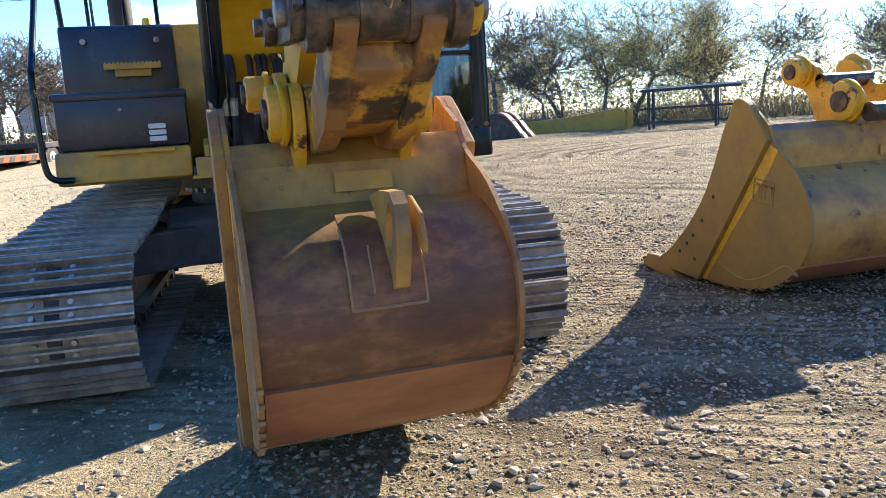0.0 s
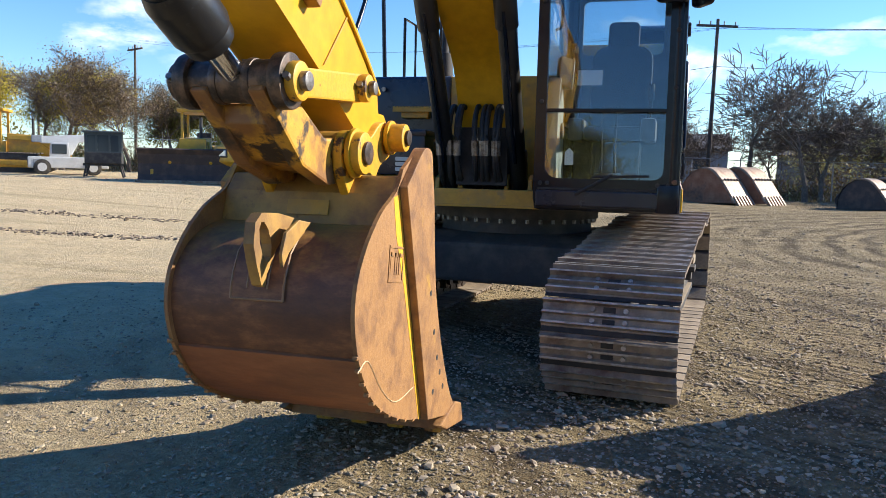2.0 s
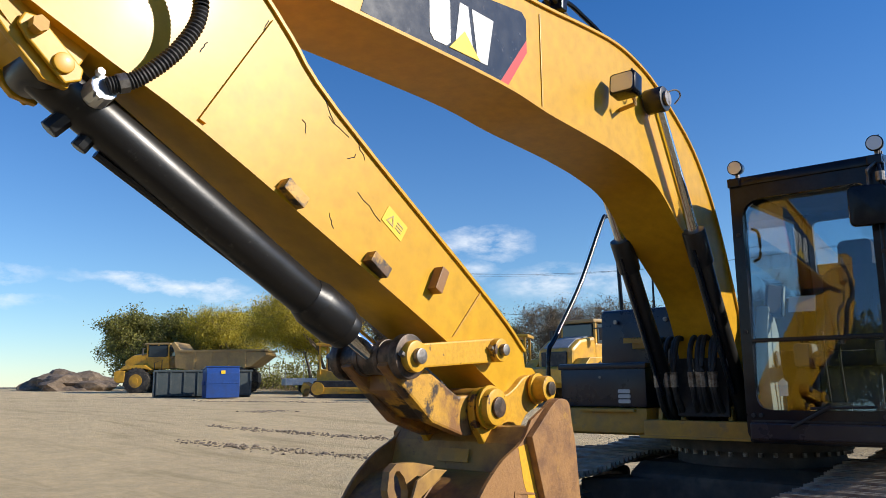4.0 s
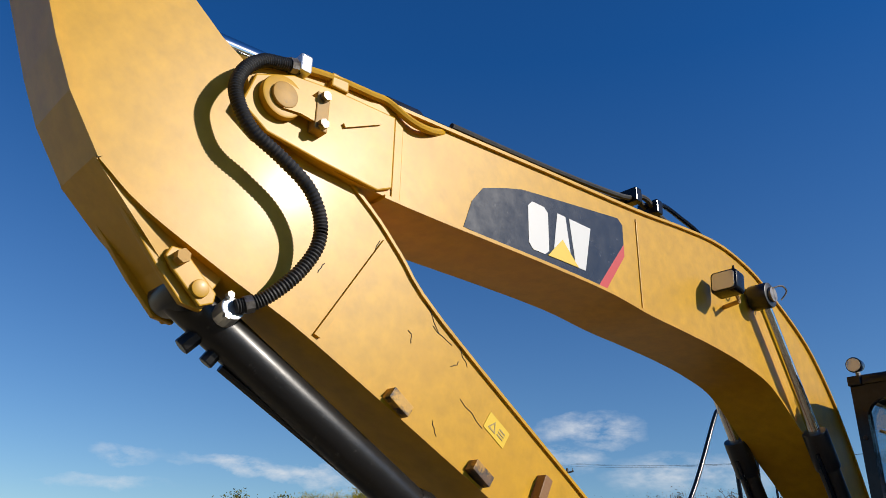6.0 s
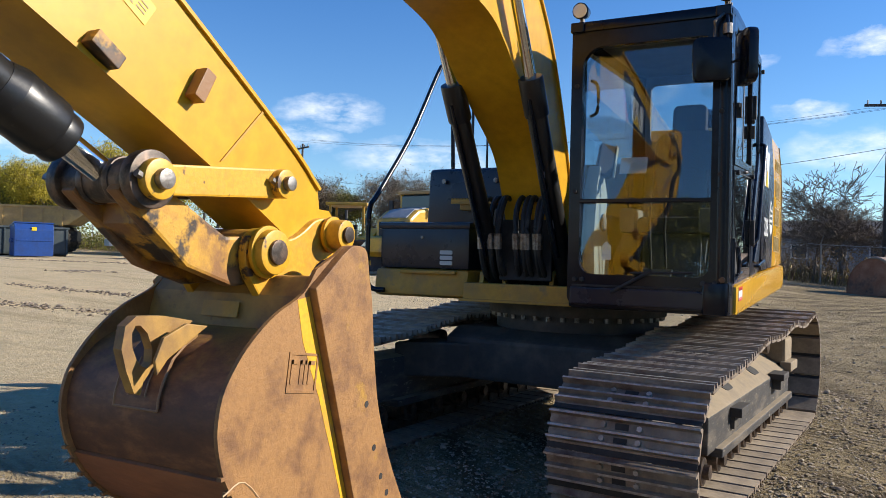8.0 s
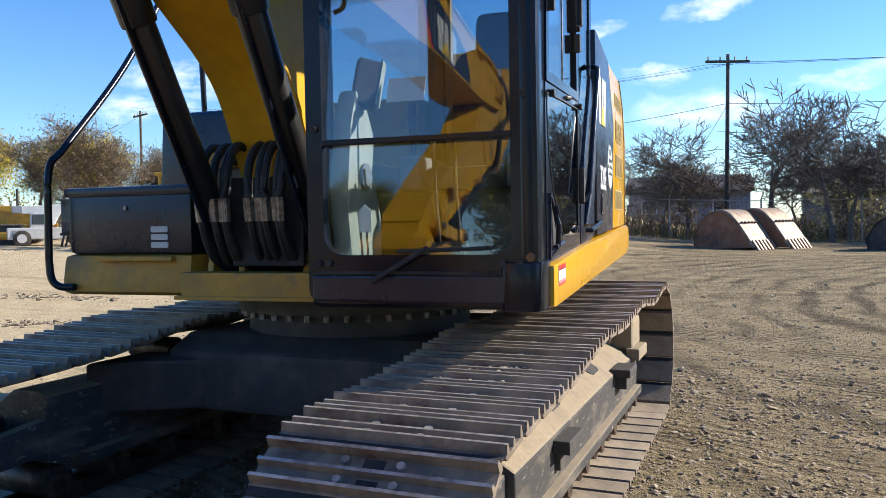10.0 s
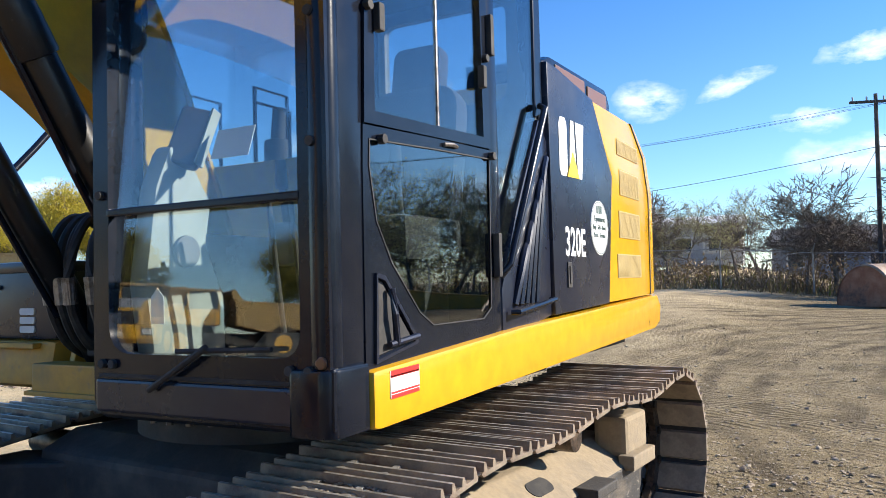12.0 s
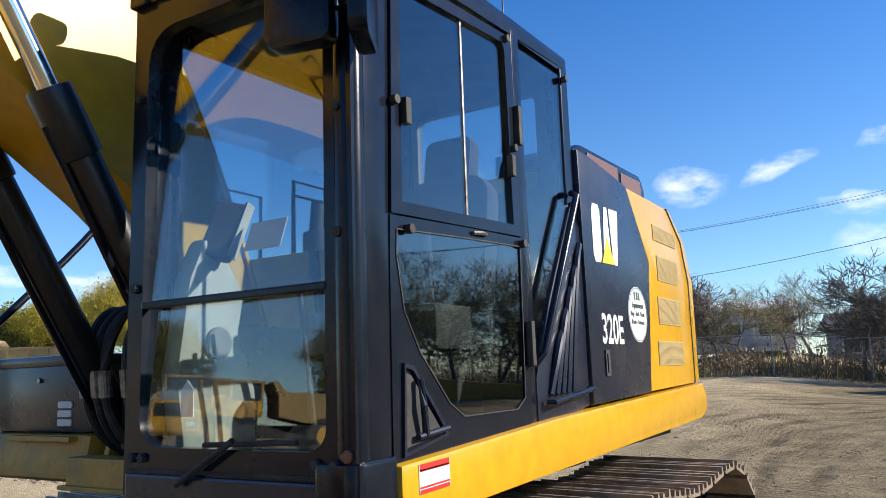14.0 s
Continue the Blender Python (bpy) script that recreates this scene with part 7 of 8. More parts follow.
def leaf_mesh(ends, per, size, spread, seed, hang=0.0, slim=0.0):
    rng = np.random.default_rng(seed)
    p = np.array([tuple(q) for q, _ in ends])
    p = np.repeat(p, per, 0) + rng.normal(0, spread, (len(p) * per, 3)) * (1, 1, 0.8)
    if hang:
        p[:, 2] -= hang * rng.random(len(p)) ** 1.5
    p = p[p[:, 2] > 0.3]
    a = rng.normal(0, 1, (len(p), 3))
    if hang:
        a[:, 2] = -abs(a[:, 2]) * 2.2
    a /= np.linalg.norm(a, axis=1)[:, None]
    b = np.cross(a, rng.normal(0, 1, (len(p), 3)))
    b /= np.linalg.norm(b, axis=1)[:, None]
    s = size * rng.uniform(0.6, 1.4, (len(p), 1))
    w = slim or (0.28 if hang else 0.5)
    v = np.stack([p - a * s, p + b * s * w, p + a * s, p - b * s * w], 1).reshape(-1, 3)
    f = np.arange(len(v)).reshape(-1, 4)
    me = bpy.data.meshes.new("crown")
    me.from_pydata(v.tolist(), [], f.tolist())
    return me


def tree(seed, height, label, leaf=None, per=6, size=0.14, spread=0.35, wide=0.75, hang=0.0, levels=5, fork=3, least=0.014, twigs=0):
    ob = thing("tree", label, "tree", "trees round the yard")
    segs, ends = grow(seed, height, wide, levels, droop=0.6 if hang else 0.0, fork=fork)
    me = limb_mesh(segs, least)
    me.materials.append(BARK)
    t = new("trunk", me)
    t.parent = ob
    if twigs:
        me = leaf_mesh([e for e in ends if e[1] > 2][::3], twigs, 0.30, 0.10, seed + 50, slim=0.022)
        me.materials.append(BARK)
        fine = new("twig_haze", me)
        fine.parent = ob
    if leaf:
        me = leaf_mesh(ends, per, size, spread, seed, hang)
        me.materials.append(leaf)
        c = new("crown", me)
        c.parent = ob
    return ob


def put(ob, x, y, turn=0.0, scale=1.0, z=None):
    ob.matrix_basis = Matrix.Translation((x, y, rise(x, y) - 0.05 if z is None else z)) @ Matrix.Rotation(radians(turn), 4, "Z") @ Matrix.Diagonal((scale, scale, scale, 1))
    return ob


def again(ob, x, y, turn=0.0, scale=1.0):
    c = copy_thing(ob, Matrix())
    c.matrix_basis = Matrix.Translation((x, y, rise(x, y) - 0.05)) @ Matrix.Rotation(radians(turn), 4, "Z") @ Matrix.Diagonal((scale, scale, scale, 1))
    return c


bare_a = tree(1, 8.5, "bare grey-brown tree behind the fence", wide=0.85, least=0.02, twigs=1)
bare_b = tree(2, 7.0, "bare spreading tree with fine twigs", wide=1.0, least=0.02, twigs=1)
thin_c = tree(3, 9.5, "tall thin tree with sparse pale leaves", GREEN, 2, 0.06, 0.35, 0.8, twigs=1)
brown_d = tree(4, 7.5, "brown half-bare tree with dry leaves", BROWN, 2, 0.06, 0.38, 0.8, twigs=1)
willow_e = tree(5, 9.5, "yellow-green autumn tree with drooping foliage", WILLOW, 20, 0.105, 0.34, 0.85, hang=1.0, levels=4, fork=4)
olive_f = tree(6, 8.0, "olive-green tree with a dense ragged crown", OLIVE, 15, 0.11, 0.36, 0.95, levels=4, fork=4)
green_g = tree(7, 6.5, "low dull green tree with a broad crown", GREEN, 2, 0.08, 0.5, 1.0, levels=4, fork=4)
put(bare_a, 12.5, 42, 20, 0.8)
put(bare_b, 9.0, 36.5, 100, 0.85)
put(thin_c, 20.5, 36, 40, 0.8)
put(brown_d, -24.5, 37, 10, 0.85)
put(willow_e, -39.5, 31.5, 0, 0.80)
put(olive_f, -66, 33, 60, 0.95)
put(green_g, 26.5, 38, 0, 1.05)
rnd = random.Random(21)
for ob, spots in (
    (willow_e, ((-63, 41, 150, 0.85), (-47, 37, 60, 0.80), (-43, 33, 310, 0.78), (-34.5, 33, 200, 0.70), (-58, 37, 20, 0.8))),
    (olive_f, ((-70, 38, 200, 0.9), (-60, 36, 20, 0.85), (-31, 39, 130, 0.65), (-80, 44, 10, 0.9), (-75, 36, 250, 0.8), (8, -48, 30, 1.2), (-8, -46, 120, 1.2), (-22, -50, 220, 1.1), (-36, -48, 80, 1.2), (20, -46, 200, 1.1), (32, -40, 10, 1.2), (-50, -40, 300, 1.2))),
    (brown_d, ((-29, 36.5, 90, 0.8), (-20.5, 39, 190, 0.85), (-17, 41, 280, 0.75), (-8.8, 47, 40, 0.7), (-27, 41, 200, 0.85), (2, 47, 100, 0.6), (-32.5, 30.5, 300, 0.95), (-35, 32, 40, 0.85), (-29, 32, 140, 0.8), (-70, -44, 300, 1.2), (-5, -66, 200, 1.1))),
    (bare_a, ((5.6, 37.5, 120, 1.0), (8.0, 35.0, 250, 0.8), (1.6, 39.5, 300, 0.75), (-11.5, 36.5, 70, 0.8), (9.5, 39, 210, 0.65), (16.5, 36.5, 130, 1.0), (-14, 43, 0, 0.75), (23, 41, 250, 0.85), (33, 34, 60, 0.85), (41, 24, 120, 0.95), (46, 14, 200, 1.0), (0.2, 50, 30, 0.6), (50, 2, 0, 1.0), (-3.5, 44, 200, 0.55), (52, -12, 90, 1.0), (48, -28, 10, 1.0), (36, -44, 50, 1.1), (22, -56, 150, 1.1))),
    (bare_b, ((-9.2, 38.5, 10, 0.9), (1.8, 41, 190, 0.65), (7.2, 42, 300, 0.7), (-6.5, 40, 240, 0.6), (-17.5, 37, 130, 0.75), (18.6, 34.5, 200, 0.65), (28.5, 33.5, 90, 0.75), (35.5, 27, 10, 0.9), (43, 19, 80, 1.0), (13.8, 38.5, 60, 0.6), (0.3, 38.8, 50, 0.6), (-13.5, 38, 220, 0.7), (40, 30, 150, 0.9), (3.4, 43.5, 10, 0.65))),
    (thin_c, ((15.2, 43, 100, 0.7), (24.5, 35, 210, 0.95), (21.5, 33, 300, 0.8), (27.5, 31, 30, 0.85), (31.5, 37, 300, 0.9), (-3.0, 50, 30, 0.6), (39, 26, 60, 0.9), (45, 9, 140, 1.0), (-5, 41, 80, 0.5), (42, -36, 200, 1.1))),
    (green_g, ((17.5, 44, 220, 0.6), (33, 40, 60, 0.9), (10.5, 46, 10, 0.6), (42.5, 26, 30, 0.9), (-12.2, 40.5, 40, 0.7), (51, 8, 10, 1.1), (-30, -62, 0, 1.3))),
):
    for x, y, turn, k in spots:
        again(ob, x, y, turn, k)


# brush and dry grass along the fence
def brush(name, mat, count, line, wide, tall, seed, label):
    rng = np.random.default_rng(seed)
    pts = np.array(line, float)
    seg = np.hypot(*np.diff(pts, axis=0).T)
    s = np.r_[0, np.cumsum(seg)]
    w = rng.uniform(0, s[-1], count)
    x, y = (np.interp(w, s, pts[:, k]) + rng.normal(0, wide, count) for k in (0, 1))
    clump = np.array([0.55 + 0.8 * max(0, noise.noise((float(a) * 0.35, float(b) * 0.35, seed))) for a, b in zip(x, y)])
    h = tall * clump * rng.uniform(0.4, 1.3, count)
    z = np.array([rise(float(a), float(b)) - 0.04 for a, b in zip(x, y)])
    a, t = rng.uniform(0, 6.3, count), 0.02 + 0.016 * rng.random(count)
    lean = rng.normal(0, 0.28, (count, 2)) * h[:, None]
    p0 = np.c_[x - t * np.cos(a), y - t * np.sin(a), z]
    p1 = np.c_[x + t * np.cos(a), y + t * np.sin(a), z]
    p2 = np.c_[x + lean[:, 0], y + lean[:, 1], z + h]
    v = np.stack([p0, p1, p2], 1).reshape(-1, 3)
    me = bpy.data.meshes.new(name)
    me.from_pydata(v.tolist(), [], np.arange(len(v)).reshape(-1, 3).tolist())
    me.materials.append(mat)
    return tagged(new(name, me), label, "undergrowth", kind="stuff")


FENCE = [(-80, 47), (-48, 36), (-32, 33), (-16, 36), (0.7, 38.0), (14, 36.5), (24, 32), (36, 24), (46, 8), (48, -20), (38, -48)]
brush("dry_brush", BROWN, 9000, [(x, y + 1.0) for x, y in FENCE], 0.8, 1.0, 1, "brown dry brush along the fence")
brush("dry_grass", STRAW, 9000, [(x, y - 0.3) for x, y in FENCE], 0.9, 0.4, 2, "straw-coloured dry grass along the fence")
brush("green_brush", OLIVE, 6000, [(x, y + 2.5) for x, y in FENCE], 1.2, 1.7, 3, "dull green undergrowth behind the fence")
THICKET = foliage("pale_thicket_twigs", (0.085, 0.066, 0.05), (0.18, 0.14, 0.10))
brush("bare_thicket", THICKET, 11000, [(x, y + 4.5) for x, y in FENCE], 1.8, 2.3, 4, "tall pale bare thicket behind the fence")


def thicket(name, mat, count, line, wide, tall, size, seed, label):
    """Leaves of a tangled hedge in uneven clumps, from the ground up to a ragged top."""
    rng = np.random.default_rng(seed)
    pts = np.array(line, float)
    s = np.r_[0, np.cumsum(np.hypot(*np.diff(pts, axis=0).T))]
    w = rng.uniform(0, s[-1], count)
    x, y = (np.interp(w, s, pts[:, k]) + rng.normal(0, wide, count) for k in (0, 1))
    top = np.array([tall * (0.55 + 0.75 * noise.noise((float(a) * 0.28, float(b) * 0.28, seed)) + 0.35 * noise.noise((float(a) * 0.9, float(b) * 0.9, seed + 3))) for a, b in zip(x, y)])
    z = np.maximum(top, 0.5) * rng.random(count) ** 0.8
    gap = np.array([noise.noise((float(a) * 1.1, float(b) * 1.1, float(c) * 1.1 + seed)) for a, b, c in zip(x, y, z)])
    keep = gap > -0.10
    p = np.c_[x, y, z + np.array([rise(float(a), float(b)) for a, b in zip(x, y)])][keep]
    a = rng.normal(0, 1, p.shape)
    a /= np.linalg.norm(a, axis=1)[:, None]
    b = np.cross(a, rng.normal(0, 1, p.shape))
    b /= np.linalg.norm(b, axis=1)[:, None]
    k = size * rng.uniform(0.6, 1.5, (len(p), 1))
    v = np.stack([p - a * k, p + b * k * 0.45, p + a * k, p - b * k * 0.45], 1).reshape(-1, 3)
    me = bpy.data.meshes.new(name)
    me.from_pydata(v.tolist(), [], np.arange(len(v)).reshape(-1, 4).tolist())
    me.materials.append(mat)
    return tagged(new(name, me), label, "undergrowth", kind="stuff")


EAST = [(10, 41.5), (16, 40.0), (25, 36.5), (37, 28), (48, 12), (51, -4)]
thicket("leafy_thicket", GREEN, 30000, EAST, 2.0, 6.0, 0.10, 11, "pale yellow-green leafy thicket behind the fence")
thicket("brown_thicket", BROWN, 30000, EAST, 1.6, 4.0, 0.09, 12, "brown tangled thicket behind the fence")
thicket("dry_hedge", BROWN, 15000, [(-34, 36), (-16, 38.5), (0.7, 40.5), (10, 40)], 1.4, 2.0, 0.10, 13, "dry brown hedge behind the fence")
thicket("olive_hedge", OLIVE, 18000, [(-90, 50), (-66, 42), (-48, 38), (-34, 34.5)], 1.8, 3.2, 0.13, 14, "olive hedge under the far trees")


# chain-link fence: posts, rail and thin net
def fence():
    ob = thing("chain_link_fence", "long galvanised chain-link fence on thin posts", "fence", kind="structure")
    pts = [Vector((x, y, 0)) for x, y in FENCE]
    rail, net = bmesh.new(), bmesh.new()
    for a, b in zip(pts, pts[1:]):
        n = max(1, round((b - a).length / 4.0))
        for k in range(n):
            p, q = a.lerp(b, k / n), a.lerp(b, (k + 1) / n)
            zp, zq = rise(p.x, p.y), rise(q.x, q.y)
            part("post", add_rod(rod((p.x, p.y, zp - 0.1), (p.x, p.y, zp + 2.1), 0.04, seg=8), (p.x, p.y, zp + 2.1), (p.x + 0.12, p.y - 0.2, zp + 2.45), 0.03, seg=6), GALV, ob)
            add_rod(rail, (p.x, p.y, zp + 2.0), (q.x, q.y, zq + 2.0), 0.022, seg=6)
            m = 16
            for j in range(m):
                u, w = j / m, (j + 6) / m
                for z0, z1 in ((0.05, 1.98), (1.98, 0.05)):
                    if w <= 1:
                        add_rod(net, p.lerp(q, u) + Vector((0, 0, zp + z0)), p.lerp(q, w) + Vector((0, 0, zp + z1)), 0.004, seg=3, caps=False)
    part("rail", rail, GALV, ob)
    part("wire_net", net, GALV, ob)
    return ob


fence()


# utility poles and wires
def pole(x, y, h, turn, label):
    ob = thing("utility_pole", label, "utility pole", "utility poles")
    z = rise(x, y)
    part("mast", rod((0, 0, -0.2), (0.12, 0, h), 0.14, 0.09, seg=10), POLE_WOOD, ob)
    part("crossarm", box((-1.1, -0.06, h - 0.45), (1.3, 0.06, h - 0.32), 0.01), POLE_WOOD, ob)
    for xx in (-0.95, -0.3, 0.5, 1.15):
        part("insulator", rod((xx, 0, h - 0.32), (xx, 0, h - 0.12), 0.045, seg=8), GALV, ob)
    ob.matrix_basis = Matrix.Translation((x, y, z)) @ Matrix.Rotation(radians(turn), 4, "Z")
    return ob


pole(3.6, 40.2, 9.9, 20, "tall dark wooden utility pole with a crossarm")
pole(-42, 49.5, 10.2, -25, "leaning wooden utility pole with a crossarm")
pole(-62, 60, 8.5, 10, "distant wooden utility pole with a crossarm")
pole(46, 30, 10, 60, "tall dark wooden utility pole with a crossarm")


def wire(a, b, sag, r=0.009):
    a, b = Vector(a), Vector(b)
    pts = [a.lerp(b, k / 14) - Vector((0, 0, sag * 4 * (k / 14) * (1 - k / 14))) for k in range(15)]
    return tagged(part("power_line", tube(pts, r, 5), FAR_BLACK), "thin black overhead power line", "cable", "power lines")


for dx, dz in ((-0.9, 9.75), (0.5, 9.75), (1.1, 9.75)):
    wire((3.6 + dx, 40.2, dz), (46 + dx, 30, dz), 1.1)
    wire((3.6 + dx, 40.2, dz), (-42 + dx, 49.5, dz + 1.8), 1.2, 0.008)
wire((3.65, 40.2, 7.6), (46, 30, 7.4), 1.0, 0.014)
wire((3.65, 40.2, 7.6), (-42, 49.5, 8.2), 1.6, 0.014)
wire((3.65, 40.2, 7.5), (0.8, 52, 4.4), 0.3, 0.014)
wire((-42, 49.5, 10.8), (-62, 60, 9.4), 0.6)


# ---- houses ----
def house(x, y, turn, w, d, h, wall, label, ridge=1.3, porch=False, dish=False):
    ob = thing("house", label, "house", "", Matrix.Translation((x, y, rise(x, y) - 0.05)) @ Matrix.Rotation(radians(turn), 4, "Z"))
    part("wall", box((-w / 2, -d / 2, 0), (w / 2, d / 2, h)), wall, ob)
    part("roof", slab([(-d / 2 - 0.4, h - 0.05), (0, h + ridge), (d / 2 + 0.4, h - 0.05), (d / 2 + 0.4, h + 0.06), (0, h + ridge + 0.14), (-d / 2 - 0.4, h + 0.06)], -w / 2 - 0.3, w / 2 + 0.3, "x"), ROOF_DARK if not porch else WHITE, ob)
    for k in range(3):
        u = -w / 2 + w * (k + 0.6) / 3.4
        win = part("window", box((u - 0.55, -d / 2 - 0.05, 1.0), (u + 0.55, -d / 2 + 0.02, 2.0), 0.01), CAB_GLASS, ob)
        part("frame", add_ring_slab(bmesh.new(), round_rect(u - 0.62, 0.93, u + 0.62, 2.07, 0.01, 1), round_rect(u - 0.5, 1.05, u + 0.5, 1.95, 0.01, 1), -d / 2 - 0.09, -d / 2 - 0.03, "y"), WHITE, win)
    if porch:
        part("porch_roof", box((w / 2 - 2.6, -d / 2 - 2.0, h - 0.15), (w / 2, -d / 2, h), 0.02), WHITE, ob)
        for u in (w / 2 - 2.5, w / 2 - 0.1):
            part("porch_post", box((u - 0.06, -d / 2 - 1.95, 0), (u + 0.06, -d / 2 - 1.83, h - 0.15)), WHITE, ob)
        part("porch_rail", box((w / 2 - 2.5, -d / 2 - 1.92, 0.8), (w / 2 - 0.1, -d / 2 - 1.86, 0.9)), WHITE, ob)
        part("porch_deck", box((w / 2 - 2.6, -d / 2 - 2.0, 0), (w / 2, -d / 2, 0.35)), WHITE, ob)
    if dish:
        bowl = bmesh.new()
        bmesh.ops.create_uvsphere(bowl, u_segments=16, v_segments=10, radius=0.6)
        bmesh.ops.bisect_plane(bowl, geom=list(bowl.verts) + list(bowl.edges) + list(bowl.faces), plane_co=(0, 0.25, 0), plane_no=(0, 1, 0), clear_outer=False, clear_inner=True)
        part("satellite_dish", bowl, FAR_BLACK, ob, "dark satellite dish", m=Matrix.Translation((dish, -d / 2, h + 1.2)))
        part("dish_mast", rod((dish, -d / 2 + 0.3, h - 0.3), (dish, -d / 2 + 0.4, h + 1.2), 0.04, seg=8), FAR_BLACK, ob)
    return ob


house(-8.5, 57, 6, 7.5, 6, 2.9, CONCRETE, "white mobile home with a small porch", 0.7, porch=True)
house(15.5, 52, -10, 13, 7, 2.7, GREY_SIDING, "grey gabled house with a dark roof", 1.7, dish=-1.5)
house(-16, 46, 12, 9, 7, 2.8, CONCRETE, "pale gabled house behind bare trees", 1.5)
house(1.5, 62, 0, 9, 7, 2.6, GREY_SIDING, "grey low house behind the trees", 1.3)


# ---- vehicles and yard equipment ----
def wheel(parent, x, y, r, w, side, rim=YELLOW_FAR):
    t = rod((x - w / 2, y, r), (x + w / 2, y, r), r, seg=28, bevel=r * 0.12)
    for k in range(20):
        a = 2 * math.pi * k / 20
        add_box(t, (x - w / 2, -0.05, r * 0.96), (x + w / 2, 0.05, r * 1.03), Matrix.Translation((0, y, r)) @ Matrix.Rotation(a, 4, "X"))
    ob = part("wheel", t, TYRE, parent, smooth=True)
    part("rim", add_rod(rod((x + side * w * 0.30, y, r), (x + side * w * 0.52, y, r), r * 0.52, seg=20, bevel=0.02), (x + side * w * 0.5, y, r), (x + side * w * 0.60, y, r), r * 0.22, seg=14), rim, ob)
    return ob


def dump_truck(label):
    """Articulated dump truck, nose to -y."""
    ob = thing("dump_truck", label, "dump truck", "articulated dump trucks")
    part("hood", slab([(-4.9, 1.35), (-4.85, 2.25), (-4.3, 2.62), (-3.3, 2.78), (-3.3, 1.35)], -0.85, 0.85, "x", bevel=0.12), YELLOW_FAR, ob)
    part("hood_top", slab([(-4.80, 2.33), (-4.28, 2.66), (-3.3, 2.82), (-3.3, 2.72), (-4.3, 2.56), (-4.78, 2.26)], -0.62, 0.62, "x", bevel=0.03), GREY_SIDING, ob)
    part("grille", box((-0.62, -4.96, 1.15), (0.62, -4.86, 2.15), 0.03), FAR_BLACK, ob)
    part("bumper", slab([(-5.25, 0.95), (-5.25, 1.5), (-5.05, 1.58), (-4.5, 1.58), (-4.5, 0.8), (-5.0, 0.75)], -1.55, 1.55, "x", bevel=0.06), YELLOW_FAR, ob)
    for sx in (-1, 1):
        part("headlight", box((sx * 1.15 - 0.22, -5.29, 1.15), (sx * 1.15 + 0.22, -5.22, 1.38), 0.03), LENS, ob)
        part("lamp_surround", box((sx * 1.15 - 0.28, -5.27, 1.1), (sx * 1.15 + 0.28, -5.24, 1.43), 0.02), FAR_BLACK, ob)
        part("fender", slab([(-5.0, 1.55), (-4.6, 1.9), (-3.2, 1.95), (-2.7, 1.6), (-3.2, 1.7), (-4.5, 1.65)], *sorted((sx * 0.9, sx * 1.5)), "x", bevel=0.03), YELLOW_FAR, ob)
    part("cab", box((-0.85, -3.35, 1.7), (0.85, -1.75, 2.55), 0.10), YELLOW_FAR, ob)
    part("cab_glazing", box((-0.80, -3.30, 2.5), (0.80, -1.80, 3.36), 0.10), CAB_GLASS, ob)
    for sx in (-1, 1):
        for y in (-3.30, -2.55, -1.83):
            part("cab_post", box((sx * 0.82 - 0.05, y - 0.05, 2.5), (sx * 0.82 + 0.05, y + 0.05, 3.36), 0.01), YELLOW_FAR, ob)
    part("windscreen", box((-0.74, -3.40, 2.62), (0.74, -3.33, 3.28), 0.03), CAB_GLASS, ob)
    for sx in (-1, 1):
        part("side_window", box((min(sx * 0.83, sx * 0.88), -3.2, 2.5), (max(sx * 0.83, sx * 0.88), -1.95, 3.27), 0.02), CAB_GLASS, ob)
        part("mirror", add_box(box((sx * 1.25 - 0.1, -3.5, 2.6), (sx * 1.25 + 0.1, -3.42, 3.1), 0.02), (min(sx * 0.85, sx * 1.25), -3.44, 3.05), (max(sx * 0.85, sx * 1.25), -3.4, 3.1)), FAR_BLACK, ob)
        part("ladder", tube([(sx * 1.25, -2.6, 0.7), (sx * 1.25, -2.6, 2.1), (sx * 1.25, -2.1, 2.3), (sx * 1.25, -2.1, 0.7)], 0.03, 6), FAR_BLACK, ob)
    part("cab_roof", box((-0.92, -3.5, 3.33), (0.92, -1.7, 3.47), 0.05), TAN_FAR, ob)
    part("frame", box((-0.45, -4.5, 0.75), (0.45, 4.3, 1.35), 0.03), FAR_BLACK, ob)
    part("dump_body", slab([(-1.45, 3.35), (-1.15, 2.75), (-1.1, 1.75), (0.3, 1.45), (4.0, 1.75), (5.1, 2.55), (5.0, 2.75), (0.2, 2.85), (-0.8, 2.95), (-1.25, 3.5)], -1.5, 1.5, "x", bevel=0.04), TAN_FAR, ob)
    part("body_lip", box((-1.56, -0.9, 2.78), (1.56, 5.0, 2.92), 0.03), TAN_FAR, ob)
    for k in range(4):
        for sx in (-1, 1):
            part("body_rib", box((min(sx * 1.5, sx * 1.57), 0.1 + k * 1.15, 1.7), (max(sx * 1.5, sx * 1.57), 0.25 + k * 1.15, 2.8), 0.01), TAN_FAR, ob)
    for y in (-3.75, 1.25, 3.15):
        for sx in (-1, 1):
            wheel(ob, sx * 1.2, y, 0.88, 0.66, sx)
    return ob


